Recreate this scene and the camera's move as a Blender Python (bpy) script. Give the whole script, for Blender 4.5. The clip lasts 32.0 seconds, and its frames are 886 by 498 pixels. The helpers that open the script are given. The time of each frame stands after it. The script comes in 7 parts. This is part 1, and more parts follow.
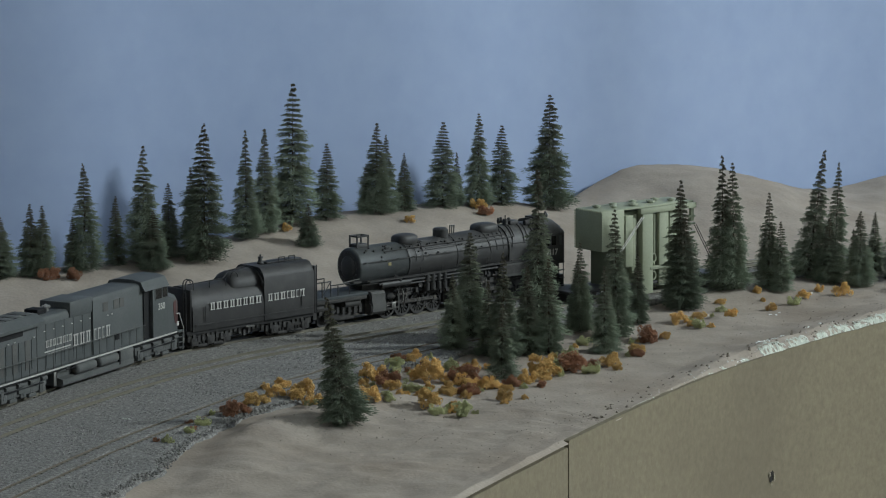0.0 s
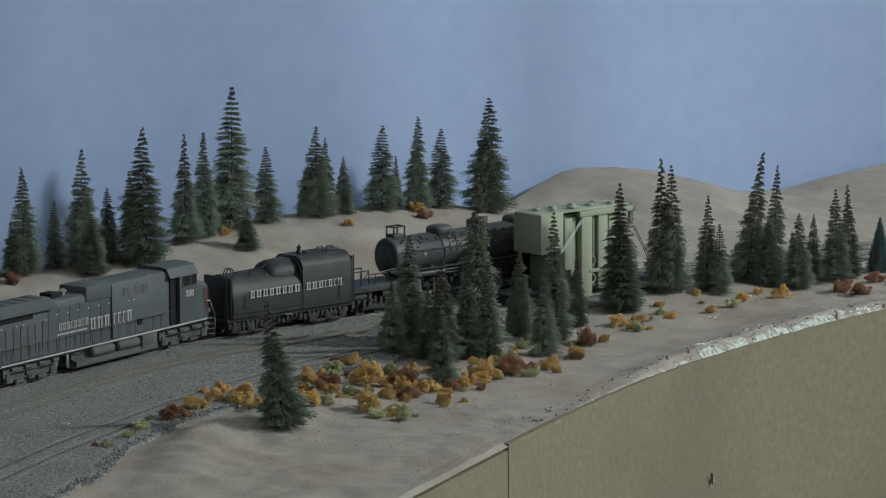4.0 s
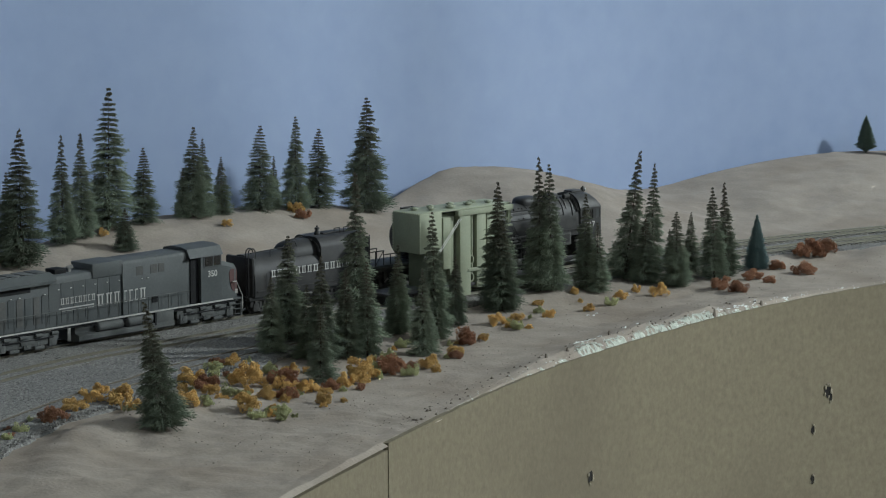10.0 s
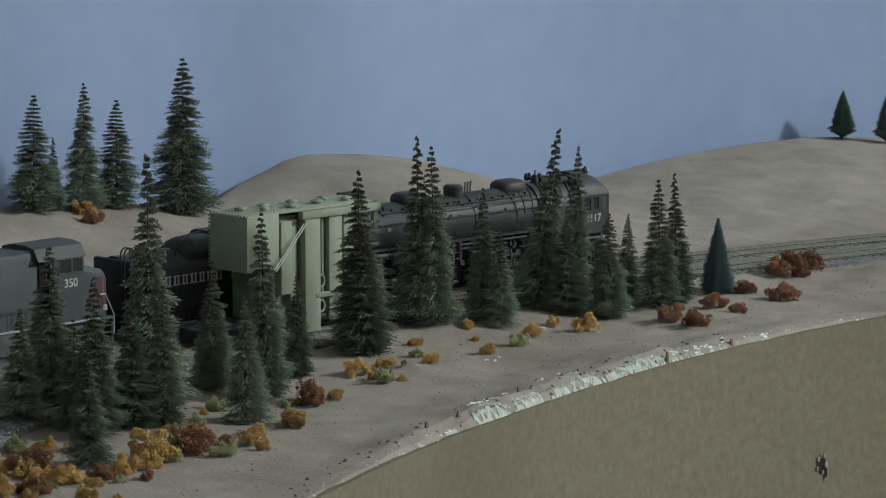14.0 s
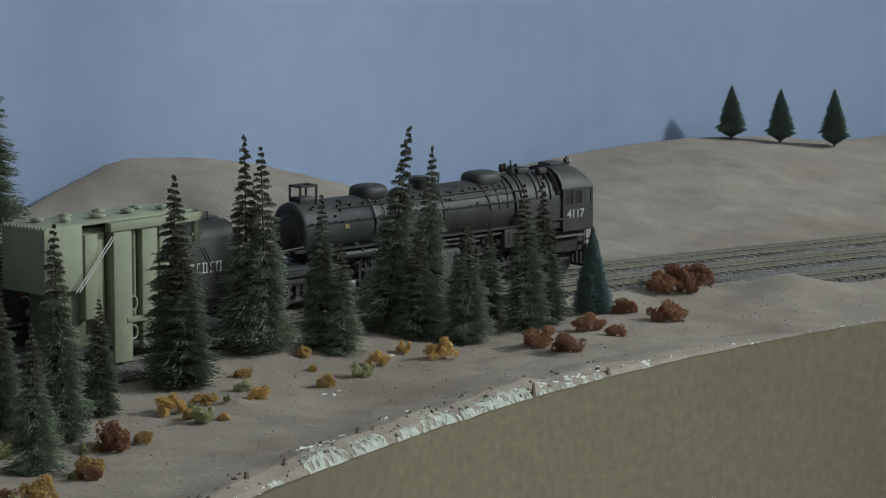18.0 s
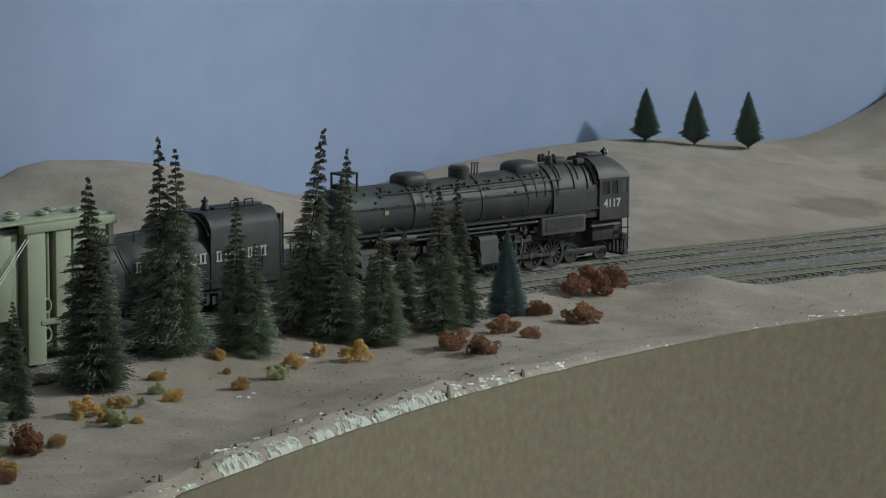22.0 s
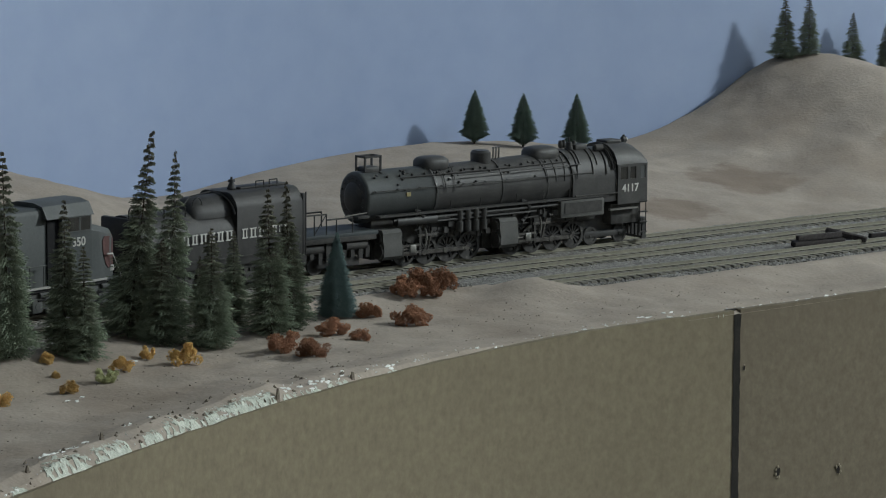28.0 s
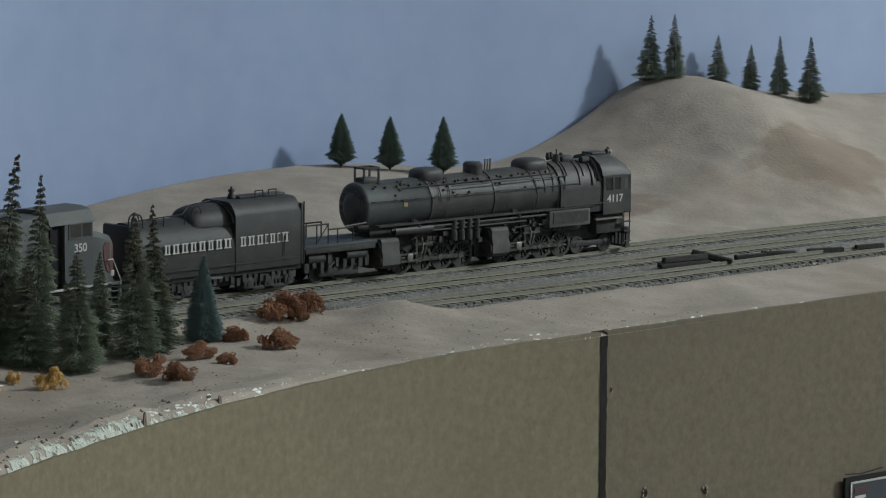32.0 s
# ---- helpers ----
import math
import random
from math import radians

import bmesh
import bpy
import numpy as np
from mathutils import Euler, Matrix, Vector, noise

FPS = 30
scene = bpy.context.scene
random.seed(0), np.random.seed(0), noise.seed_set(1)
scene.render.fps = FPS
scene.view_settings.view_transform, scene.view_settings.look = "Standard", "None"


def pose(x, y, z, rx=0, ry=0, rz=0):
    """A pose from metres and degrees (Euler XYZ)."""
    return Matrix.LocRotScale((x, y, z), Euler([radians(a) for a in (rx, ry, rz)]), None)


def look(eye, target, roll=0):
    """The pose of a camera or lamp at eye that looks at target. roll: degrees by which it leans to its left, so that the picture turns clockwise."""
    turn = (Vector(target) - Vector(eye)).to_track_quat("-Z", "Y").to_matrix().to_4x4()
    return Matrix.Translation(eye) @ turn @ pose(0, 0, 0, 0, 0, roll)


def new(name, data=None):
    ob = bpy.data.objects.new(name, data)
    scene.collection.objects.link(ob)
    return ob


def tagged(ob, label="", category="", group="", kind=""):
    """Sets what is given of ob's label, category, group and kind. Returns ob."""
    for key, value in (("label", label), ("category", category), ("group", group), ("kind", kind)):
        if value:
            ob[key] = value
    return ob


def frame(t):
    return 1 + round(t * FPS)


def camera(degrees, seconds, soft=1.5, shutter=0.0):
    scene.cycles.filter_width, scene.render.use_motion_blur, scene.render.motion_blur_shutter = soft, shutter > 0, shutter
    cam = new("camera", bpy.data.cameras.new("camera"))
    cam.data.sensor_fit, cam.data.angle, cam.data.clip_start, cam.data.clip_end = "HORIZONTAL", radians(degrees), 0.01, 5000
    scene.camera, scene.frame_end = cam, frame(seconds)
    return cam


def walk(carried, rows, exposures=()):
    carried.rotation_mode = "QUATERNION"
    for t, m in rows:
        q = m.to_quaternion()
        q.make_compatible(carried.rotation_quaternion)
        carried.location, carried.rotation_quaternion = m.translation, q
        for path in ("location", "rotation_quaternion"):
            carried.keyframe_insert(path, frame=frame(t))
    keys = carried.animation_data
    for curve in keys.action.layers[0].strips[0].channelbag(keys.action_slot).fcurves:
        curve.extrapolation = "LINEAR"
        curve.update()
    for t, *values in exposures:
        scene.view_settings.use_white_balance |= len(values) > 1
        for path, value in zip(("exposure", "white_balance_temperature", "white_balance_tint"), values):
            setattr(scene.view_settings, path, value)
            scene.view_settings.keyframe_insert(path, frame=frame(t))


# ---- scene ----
# ---- plan: main line, board edge, ridge, in metres ----
cam = camera(14.36, 32.0, soft=1.1)
PATH = [
    (0, pose(-0.0952, -1.0736, 0.4514, 81.412, 0, -1.73) @ pose(0, 0, 0, 0, 0, -0.297)),
    (0.5, pose(-0.0952, -1.0736, 0.4514, 81.431, 0, -1.892) @ pose(0, 0, 0, 0, 0, -0.382)),
    (1, pose(-0.0952, -1.0736, 0.4514, 81.484, 0, -1.894) @ pose(0, 0, 0, 0, 0, -0.422)),
    (1.5, pose(-0.0952, -1.0736, 0.4514, 81.519, 0, -1.909) @ pose(0, 0, 0, 0, 0, -0.388)),
    (2, pose(-0.0952, -1.0736, 0.4514, 81.532, 0, -1.965) @ pose(0, 0, 0, 0, 0, -0.394)),
    (2.5, pose(-0.0952, -1.0736, 0.4514, 81.517, 0, -2.114) @ pose(0, 0, 0, 0, 0, -0.363)),
    (3, pose(-0.0952, -1.0736, 0.4514, 81.482, 0, -2.393) @ pose(0, 0, 0, 0, 0, -0.363)),
    (3.5, pose(-0.0952, -1.0736, 0.4514, 81.468, 0, -2.59) @ pose(0, 0, 0, 0, 0, -0.336)),
    (5.5, pose(-0.0953, -1.0736, 0.4514, 81.431, 0, -3.096) @ pose(0, 0, 0, 0, 0, -0.281)),
    (6, pose(-0.0953, -1.0736, 0.4514, 81.423, 0, -3.217) @ pose(0, 0, 0, 0, 0, -0.364)),
    (6.5, pose(-0.0953, -1.0736, 0.4514, 81.419, 0, -3.298) @ pose(0, 0, 0, 0, 0, -0.296)),
    (7, pose(-0.0953, -1.0736, 0.4514, 81.421, 0, -3.451) @ pose(0, 0, 0, 0, 0, -0.295)),
    (7.5, pose(-0.0953, -1.0736, 0.4514, 81.421, 0, -3.729) @ pose(0, 0, 0, 0, 0, -0.319)),
    (8, pose(-0.0958, -1.0739, 0.4513, 81.433, 0, -4.067) @ pose(0, 0, 0, 0, 0, -0.283)),
    (8.5, pose(-0.0958, -1.0739, 0.4513, 81.436, 0, -4.295) @ pose(0, 0, 0, 0, 0, -0.313)),
    (9, pose(-0.0959, -1.0739, 0.4513, 81.441, 0, -4.496) @ pose(0, 0, 0, 0, 0, -0.289)),
    (9.5, pose(-0.0959, -1.0739, 0.4513, 81.444, 0, -4.656) @ pose(0, 0, 0, 0, 0, -0.29)),
    (10, pose(-0.0959, -1.0739, 0.4513, 81.446, 0, -4.746) @ pose(0, 0, 0, 0, 0, -0.319)),
    (10.5, pose(-0.0948, -0.9541, 0.4317, 81.49, 0, -5.059) @ pose(0, 0, 0, 0, 0, -0.226)),
    (11, pose(-0.0824, -0.849, 0.4157, 81.547, 0, -5.183) @ pose(0, 0, 0, 0, 0, -0.3)),
    (11.5, pose(-0.0708, -0.7425, 0.3994, 81.548, 0, -5.511) @ pose(0, 0, 0, 0, 0, -0.255)),
    (12, pose(-0.0569, -0.6494, 0.3864, 81.531, 0, -5.813) @ pose(0, 0, 0, 0, 0, -0.275)),
    (12.5, pose(-0.0431, -0.5526, 0.3733, 81.51, 0, -6.076) @ pose(0, 0, 0, 0, 0, -0.165)),
    (13, pose(-0.0289, -0.4567, 0.3601, 81.54, 0, -6.305) @ pose(0, 0, 0, 0, 0, -0.091)),
    (13.5, pose(-0.0162, -0.3651, 0.3472, 81.558, 0, -6.501) @ pose(0, 0, 0, 0, 0, -0.074)),
    (14, pose(-0.0041, -0.2778, 0.3349, 81.591, 0, -6.649) @ pose(0, 0, 0, 0, 0, -0.032)),
    (14.5, pose(0.0109, -0.2058, 0.3275, 81.519, 0, -6.714) @ pose(0, 0, 0, 0, 0, 0.144)),
    (16.5, pose(0.0508, -0.0198, 0.2992, 81.667, 0, -7.571) @ pose(0, 0, 0, 0, 0, -0.213)),
    (17, pose(0.0513, -0.0197, 0.2992, 81.723, 0, -8.033) @ pose(0, 0, 0, 0, 0, -0.142)),
    (17.5, pose(0.0513, -0.0197, 0.2992, 81.733, 0, -8.274) @ pose(0, 0, 0, 0, 0, -0.077)),
    (18, pose(0.0513, -0.0197, 0.2992, 81.738, 0, -8.565) @ pose(0, 0, 0, 0, 0, -0.077)),
    (18.5, pose(0.0513, -0.0197, 0.2992, 81.738, 0, -8.768) @ pose(0, 0, 0, 0, 0, -0.051)),
    (19, pose(0.0513, -0.0197, 0.2992, 81.794, 0, -8.714) @ pose(0, 0, 0, 0, 0, -0.086)),
    (19.5, pose(0.0513, -0.0197, 0.2992, 81.787, 0, -8.66) @ pose(0, 0, 0, 0, 0, -0.1)),
    (20, pose(0.0513, -0.0197, 0.2992, 81.779, 0, -8.767) @ pose(0, 0, 0, 0, 0, -0.081)),
    (20.5, pose(0.0513, -0.0197, 0.2992, 81.779, 0, -8.981) @ pose(0, 0, 0, 0, 0, -0.051)),
    (21, pose(0.0513, -0.0197, 0.2992, 81.775, 0, -9.274) @ pose(0, 0, 0, 0, 0, -0.071)),
    (21.5, pose(0.0513, -0.0197, 0.2992, 81.773, 0, -9.61) @ pose(0, 0, 0, 0, 0, -0.019)),
    (22, pose(0.0516, -0.0195, 0.2992, 81.773, 0, -9.961) @ pose(0, 0, 0, 0, 0, 0.067)),
    (22.5, pose(0.0517, -0.0196, 0.2992, 81.78, 0, -10.314) @ pose(0, 0, 0, 0, 0, 0.111)),
    (23, pose(0.0518, -0.0196, 0.2992, 81.782, 0, -10.652) @ pose(0, 0, 0, 0, 0, 0.123)),
    (23.5, pose(0.0518, -0.0196, 0.2992, 81.779, 0, -10.94) @ pose(0, 0, 0, 0, 0, 0.119)),
    (24, pose(0.0518, -0.0196, 0.2992, 81.781, 0, -11.167) @ pose(0, 0, 0, 0, 0, 0.164)),
    (24.5, pose(0.0518, -0.0196, 0.2992, 81.782, 0, -11.294) @ pose(0, 0, 0, 0, 0, 0.169)),
    (25, pose(0.0518, -0.0196, 0.2992, 81.781, 0, -11.435) @ pose(0, 0, 0, 0, 0, 0.189)),
    (25.5, pose(0.0518, -0.0196, 0.2992, 81.782, 0, -11.619) @ pose(0, 0, 0, 0, 0, 0.239)),
    (27.5, pose(0.0518, -0.0196, 0.2992, 81.811, 0, -12.582) @ pose(0, 0, 0, 0, 0, 0.289)),
    (28, pose(0.0518, -0.0196, 0.2992, 81.823, 0, -12.764) @ pose(0, 0, 0, 0, 0, 0.301)),
    (28.5, pose(0.0517, -0.0196, 0.2992, 81.894, 0, -12.938) @ pose(0, 0, 0, 0, 0, 0.379)),
    (29, pose(0.0517, -0.0196, 0.2992, 81.929, 0, -13.19) @ pose(0, 0, 0, 0, 0, 0.385)),
    (29.5, pose(0.0519, -0.0195, 0.2993, 81.961, 0, -13.452) @ pose(0, 0, 0, 0, 0, 0.442)),
    (30, pose(0.0519, -0.0195, 0.2994, 82.032, 0, -13.824) @ pose(0, 0, 0, 0, 0, 0.407)),
    (30.5, pose(0.0519, -0.0195, 0.2994, 82.127, 0, -14.094) @ pose(0, 0, 0, 0, 0, 0.408)),
    (31, pose(0.0519, -0.0195, 0.2994, 82.178, 0, -14.384) @ pose(0, 0, 0, 0, 0, 0.455)),
    (31.5, pose(0.0519, -0.0195, 0.2994, 82.207, 0, -14.649) @ pose(0, 0, 0, 0, 0, 0.468)),
    (32, pose(0.052, -0.0195, 0.2993, 82.206, 0, -14.944) @ pose(0, 0, 0, 0, 0, 0.421)),
]
walk(cam, PATH, exposures=[(0, 0.12, 6430, 10), (10, 0.1, 6430, 10), (16.5, -0.2, 6560, 10), (32, -0.18, 6600, 11)])

# ---- light: one strong room lamp high to the right, an unseen broad fill lamp added overhead ----
world = bpy.data.worlds.new("room_air")
world.use_nodes = True
world.node_tree.nodes["Background"].inputs[0].default_value = (0.6, 0.7, 0.9, 1)
world.node_tree.nodes["Background"].inputs[1].default_value = 0.02
scene.world = world


def area(name, eye, target, size, watts, colour):
    lamp = bpy.data.lights.new(name, "AREA")
    lamp.shape, lamp.size, lamp.energy, lamp.color = "DISK", size, watts, colour
    ob = new(name, lamp)
    ob.matrix_world = look(eye, target)
    return ob


area("room_lamp", (4.3, 1.25, 2.25), (0.3, 1.8, 0.0), 0.3, 174, (0.885, 0.985, 1.0))
area("unseen_fill_light", (3.0, -0.35, 2.28), (0.3, 1.6, 0.0), 1.6, 28, (0.62, 0.8, 1.0))


# ---- materials ----
def material(name, colours, scale=200.0, rough=0.85, metal=0.0, bump=0.15, fine=900.0, spec=0.3, detail=6.0, random_tint=0.0, stops=None, stain=None, stretch=1.0, patch=None):
    """Colours blended by two scales of noise, with fine relief."""
    m = bpy.data.materials.new(name)
    m.use_nodes = True
    t = m.node_tree
    b = t.nodes["Principled BSDF"]
    b.inputs["Roughness"].default_value, b.inputs["Metallic"].default_value = rough, metal
    b.inputs["Specular IOR Level"].default_value = spec
    co = t.nodes.new("ShaderNodeTexCoord")
    n1, n2 = t.nodes.new("ShaderNodeTexNoise"), t.nodes.new("ShaderNodeTexNoise")
    n1.inputs["Scale"].default_value, n2.inputs["Scale"].default_value = scale, fine
    n1.inputs["Detail"].default_value, n2.inputs["Detail"].default_value = detail, 3
    ramp = t.nodes.new("ShaderNodeValToRGB")
    ramp.color_ramp.elements.remove(ramp.color_ramp.elements[0])
    stops = stops or [0.3 + 0.4 * i / max(1, len(colours) - 1) for i in range(len(colours))]
    for i, (c, s) in enumerate(zip(colours, stops)):
        e = ramp.color_ramp.elements[0] if i == 0 else ramp.color_ramp.elements.new(s)
        e.position, e.color = s, (*c, 1)
    mix = t.nodes.new("ShaderNodeMath")
    mix.operation, mix.inputs[1].default_value = "MULTIPLY_ADD", 0.65
    mul = t.nodes.new("ShaderNodeMath")
    mul.operation, mul.inputs[1].default_value = "MULTIPLY", 0.35
    place = t.nodes.new("ShaderNodeMapping")
    place.inputs["Scale"].default_value = (1, 1, stretch)
    t.links.new(co.outputs["Object"], place.inputs["Vector"])
    for n in (n1, n2):
        t.links.new(place.outputs[0], n.inputs["Vector"])
    t.links.new(n2.outputs["Fac"], mul.inputs[0])
    t.links.new(n1.outputs["Fac"], mix.inputs[0])
    t.links.new(mul.outputs[0], mix.inputs[2])
    t.links.new(mix.outputs[0], ramp.inputs[0])
    col = ramp.outputs[0]
    if stain:
        n3, r3, mx = t.nodes.new("ShaderNodeTexNoise"), t.nodes.new("ShaderNodeMapRange"), t.nodes.new("ShaderNodeMix")
        n3.inputs["Scale"].default_value, n3.inputs["Detail"].default_value = stain[1], 5
        r3.inputs["From Min"].default_value, r3.inputs["From Max"].default_value, r3.inputs["To Max"].default_value = 0.5, 0.68, stain[2]
        mx.data_type = "RGBA"
        mx.inputs["B"].default_value = (*stain[0], 1)
        t.links.new(co.outputs["Object"], n3.inputs["Vector"])
        t.links.new(n3.outputs["Fac"], r3.inputs["Value"])
        t.links.new(r3.outputs[0], mx.inputs["Factor"])
        t.links.new(col, mx.inputs["A"])
        col = mx.outputs["Result"]
    for centre, reach, tone in patch or ():
        # a tinted patch with a ragged rim: hill stains, darker left-hand rails
        sep, far, rp, mp = t.nodes.new("ShaderNodeVectorMath"), t.nodes.new("ShaderNodeMath"), t.nodes.new("ShaderNodeMapRange"), t.nodes.new("ShaderNodeMix")
        n4 = t.nodes.new("ShaderNodeTexNoise")
        n4.inputs["Scale"].default_value, n4.inputs["Detail"].default_value = 45, 6
        sep.operation, sep.inputs[1].default_value = "DISTANCE", centre
        far.operation, far.inputs[1].default_value = "MULTIPLY_ADD", reach * 1.6
        rp.inputs["From Min"].default_value, rp.inputs["From Max"].default_value, rp.inputs["To Min"].default_value, rp.inputs["To Max"].default_value = reach * 1.6, reach * 1.95, 0.6, 0.0
        mp.data_type = "RGBA"
        mp.inputs["B"].default_value = (*tone, 1)
        t.links.new(co.outputs["Object"], sep.inputs[0])
        t.links.new(co.outputs["Object"], n4.inputs["Vector"])
        t.links.new(n4.outputs["Fac"], far.inputs[0])
        t.links.new(sep.outputs["Value"], far.inputs[2])
        t.links.new(far.outputs[0], rp.inputs["Value"])
        t.links.new(rp.outputs[0], mp.inputs["Factor"])
        t.links.new(col, mp.inputs["A"])
        col = mp.outputs["Result"]
    if random_tint:
        info, hsv = t.nodes.new("ShaderNodeObjectInfo"), t.nodes.new("ShaderNodeHueSaturation")
        rng = t.nodes.new("ShaderNodeMapRange")
        rng.inputs["To Min"].default_value, rng.inputs["To Max"].default_value = 1 - random_tint, 1 + random_tint
        t.links.new(info.outputs["Random"], rng.inputs["Value"])
        t.links.new(rng.outputs[0], hsv.inputs["Value"])
        t.links.new(col, hsv.inputs["Color"])
        col = hsv.outputs[0]
    t.links.new(col, b.inputs["Base Color"])
    bp = t.nodes.new("ShaderNodeBump")
    bp.inputs["Strength"].default_value, bp.inputs["Distance"].default_value = bump, 0.002
    t.links.new(mix.outputs[0], bp.inputs["Height"])
    t.links.new(bp.outputs[0], b.inputs["Normal"])
    return m


def needle_material(name, colours, brown_tone, tip_from, random_tint):
    """Green needles, mixed towards dark brown near the stem and towards the tip."""
    m = material(name, colours, 300, 0.95, bump=0.0, fine=1500, spec=0.0, random_tint=random_tint)
    t = m.node_tree
    b = t.nodes["Principled BSDF"]
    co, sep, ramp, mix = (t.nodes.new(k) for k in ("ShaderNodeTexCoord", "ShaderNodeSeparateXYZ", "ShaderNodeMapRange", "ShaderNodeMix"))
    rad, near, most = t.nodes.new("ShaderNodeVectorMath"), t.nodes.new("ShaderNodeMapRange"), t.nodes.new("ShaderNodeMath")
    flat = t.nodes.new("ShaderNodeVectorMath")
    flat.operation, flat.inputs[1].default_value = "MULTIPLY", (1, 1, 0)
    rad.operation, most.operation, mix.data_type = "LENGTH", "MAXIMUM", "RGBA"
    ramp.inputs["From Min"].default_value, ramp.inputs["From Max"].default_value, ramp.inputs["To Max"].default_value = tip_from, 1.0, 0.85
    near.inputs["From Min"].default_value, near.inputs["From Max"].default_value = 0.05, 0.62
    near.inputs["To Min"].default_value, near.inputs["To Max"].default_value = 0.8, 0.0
    mix.inputs["B"].default_value = (*brown_tone, 1)
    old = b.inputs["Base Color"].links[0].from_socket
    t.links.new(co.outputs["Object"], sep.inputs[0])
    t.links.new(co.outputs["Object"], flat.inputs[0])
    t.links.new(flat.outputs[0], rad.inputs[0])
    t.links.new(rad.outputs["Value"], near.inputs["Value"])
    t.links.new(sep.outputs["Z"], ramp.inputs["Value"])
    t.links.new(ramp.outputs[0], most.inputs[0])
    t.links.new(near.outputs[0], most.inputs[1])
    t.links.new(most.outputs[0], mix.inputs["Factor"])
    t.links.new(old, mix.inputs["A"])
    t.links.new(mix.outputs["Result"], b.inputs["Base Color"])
    return m


SAND = material("sand", [(0.258, 0.222, 0.19), (0.312, 0.27, 0.228), (0.365, 0.318, 0.268)], 30, 0.95, bump=0.55, fine=420, spec=0.1, stain=((0.235, 0.187, 0.145), 9.0, 0.5), patch=[((0.6935, 2.148, 0.001), 0.03, (0.17, 0.128, 0.098)), ((0.7729, 2.249, 0.007), 0.036, (0.17, 0.128, 0.098)), ((0.945, 2.293, 0.026), 0.05, (0.2, 0.15, 0.112))])
BALLAST = material("ballast", [(0.09, 0.088, 0.083), (0.19, 0.185, 0.175), (0.34, 0.33, 0.31)], 420, 0.95, bump=0.9, fine=1300, spec=0.1)
STONE = material("ballast_stone", [(0.1, 0.1, 0.095), (0.2, 0.195, 0.185), (0.4, 0.385, 0.36)], 300, 0.95, fine=900, spec=0.1)
BOARD = material("hardboard", [(0.148, 0.125, 0.086), (0.176, 0.15, 0.103), (0.205, 0.177, 0.122)], 190, 0.9, bump=0.15, fine=420, spec=0.15, stain=((0.13, 0.108, 0.078), 4.0, 0.5), stretch=1.0)
BOARD_BROWN = material("brown_hardboard", [(0.118, 0.098, 0.07), (0.14, 0.118, 0.085), (0.165, 0.14, 0.1)], 190, 0.9, bump=0.15, fine=420, spec=0.15, stain=((0.115, 0.094, 0.07), 6.0, 0.5), stretch=1.0)
PLASTER = material("plaster", [(0.3, 0.315, 0.27), (0.43, 0.455, 0.395), (0.62, 0.64, 0.57)], 260, 0.9, bump=0.6, fine=900)
PLASTER_WHITE = material("bright_plaster", [(0.62, 0.63, 0.6), (0.8, 0.8, 0.77)], 300, 0.8, fine=1200, spec=0.3)
SKY_PAINT = material("painted_sky", [(0.24, 0.305, 0.452), (0.272, 0.337, 0.482), (0.302, 0.367, 0.505)], 1.6, 0.8, bump=0.02, fine=40, spec=0.2)
WALL_PAINT = material("room_wall_paint", [(0.76, 0.75, 0.72), (0.82, 0.81, 0.78)], 3, 0.9, bump=0.05, fine=80)
FLOOR_PAINT = material("room_floor", [(0.28, 0.27, 0.25), (0.34, 0.33, 0.3)], 5, 0.8, fine=120)
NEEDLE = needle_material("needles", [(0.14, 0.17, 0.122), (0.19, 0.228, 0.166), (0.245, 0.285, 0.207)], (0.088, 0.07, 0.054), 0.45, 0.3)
NEEDLE_BLUE = material("blue_needles", [(0.1, 0.155, 0.152), (0.15, 0.215, 0.208)], 300, 0.8, bump=0.0, fine=1500, random_tint=0.15)
NEEDLE_PLAIN = material("green_foam_needles", [(0.08, 0.118, 0.09), (0.13, 0.178, 0.135)], 300, 0.8, bump=0.0, fine=1500, random_tint=0.15)
BARK = material("bark", [(0.045, 0.034, 0.025), (0.09, 0.066, 0.048)], 500, 0.95)
BUSH_O = material("orange_lichen", [(0.6, 0.36, 0.11), (0.73, 0.465, 0.17), (0.81, 0.575, 0.26)], 160, 0.9, bump=0.6, fine=1200, random_tint=0.25)
BUSH_R = material("rust_lichen", [(0.27, 0.125, 0.075), (0.44, 0.225, 0.13)], 160, 0.9, bump=0.6, fine=1200, random_tint=0.25)
BUSH_G = material("yellow_green_lichen", [(0.4, 0.41, 0.2), (0.56, 0.57, 0.32)], 160, 0.9, bump=0.6, fine=1200, random_tint=0.25)
RAIL = material("weathered_rail", [(0.175, 0.166, 0.13), (0.245, 0.233, 0.184)], 300, 0.6, 0.1, fine=1500, patch=[((-0.22, 1.2, 0.0), 0.4, (0.085, 0.072, 0.055))])
RUSTY = material("rusty_rail", [(0.1, 0.082, 0.062), (0.16, 0.132, 0.1)], 300, 0.8, 0.0, fine=1500)
TIE = material("tie", [(0.1, 0.094, 0.08), (0.165, 0.155, 0.132)], 400, 0.9, random_tint=0.3)

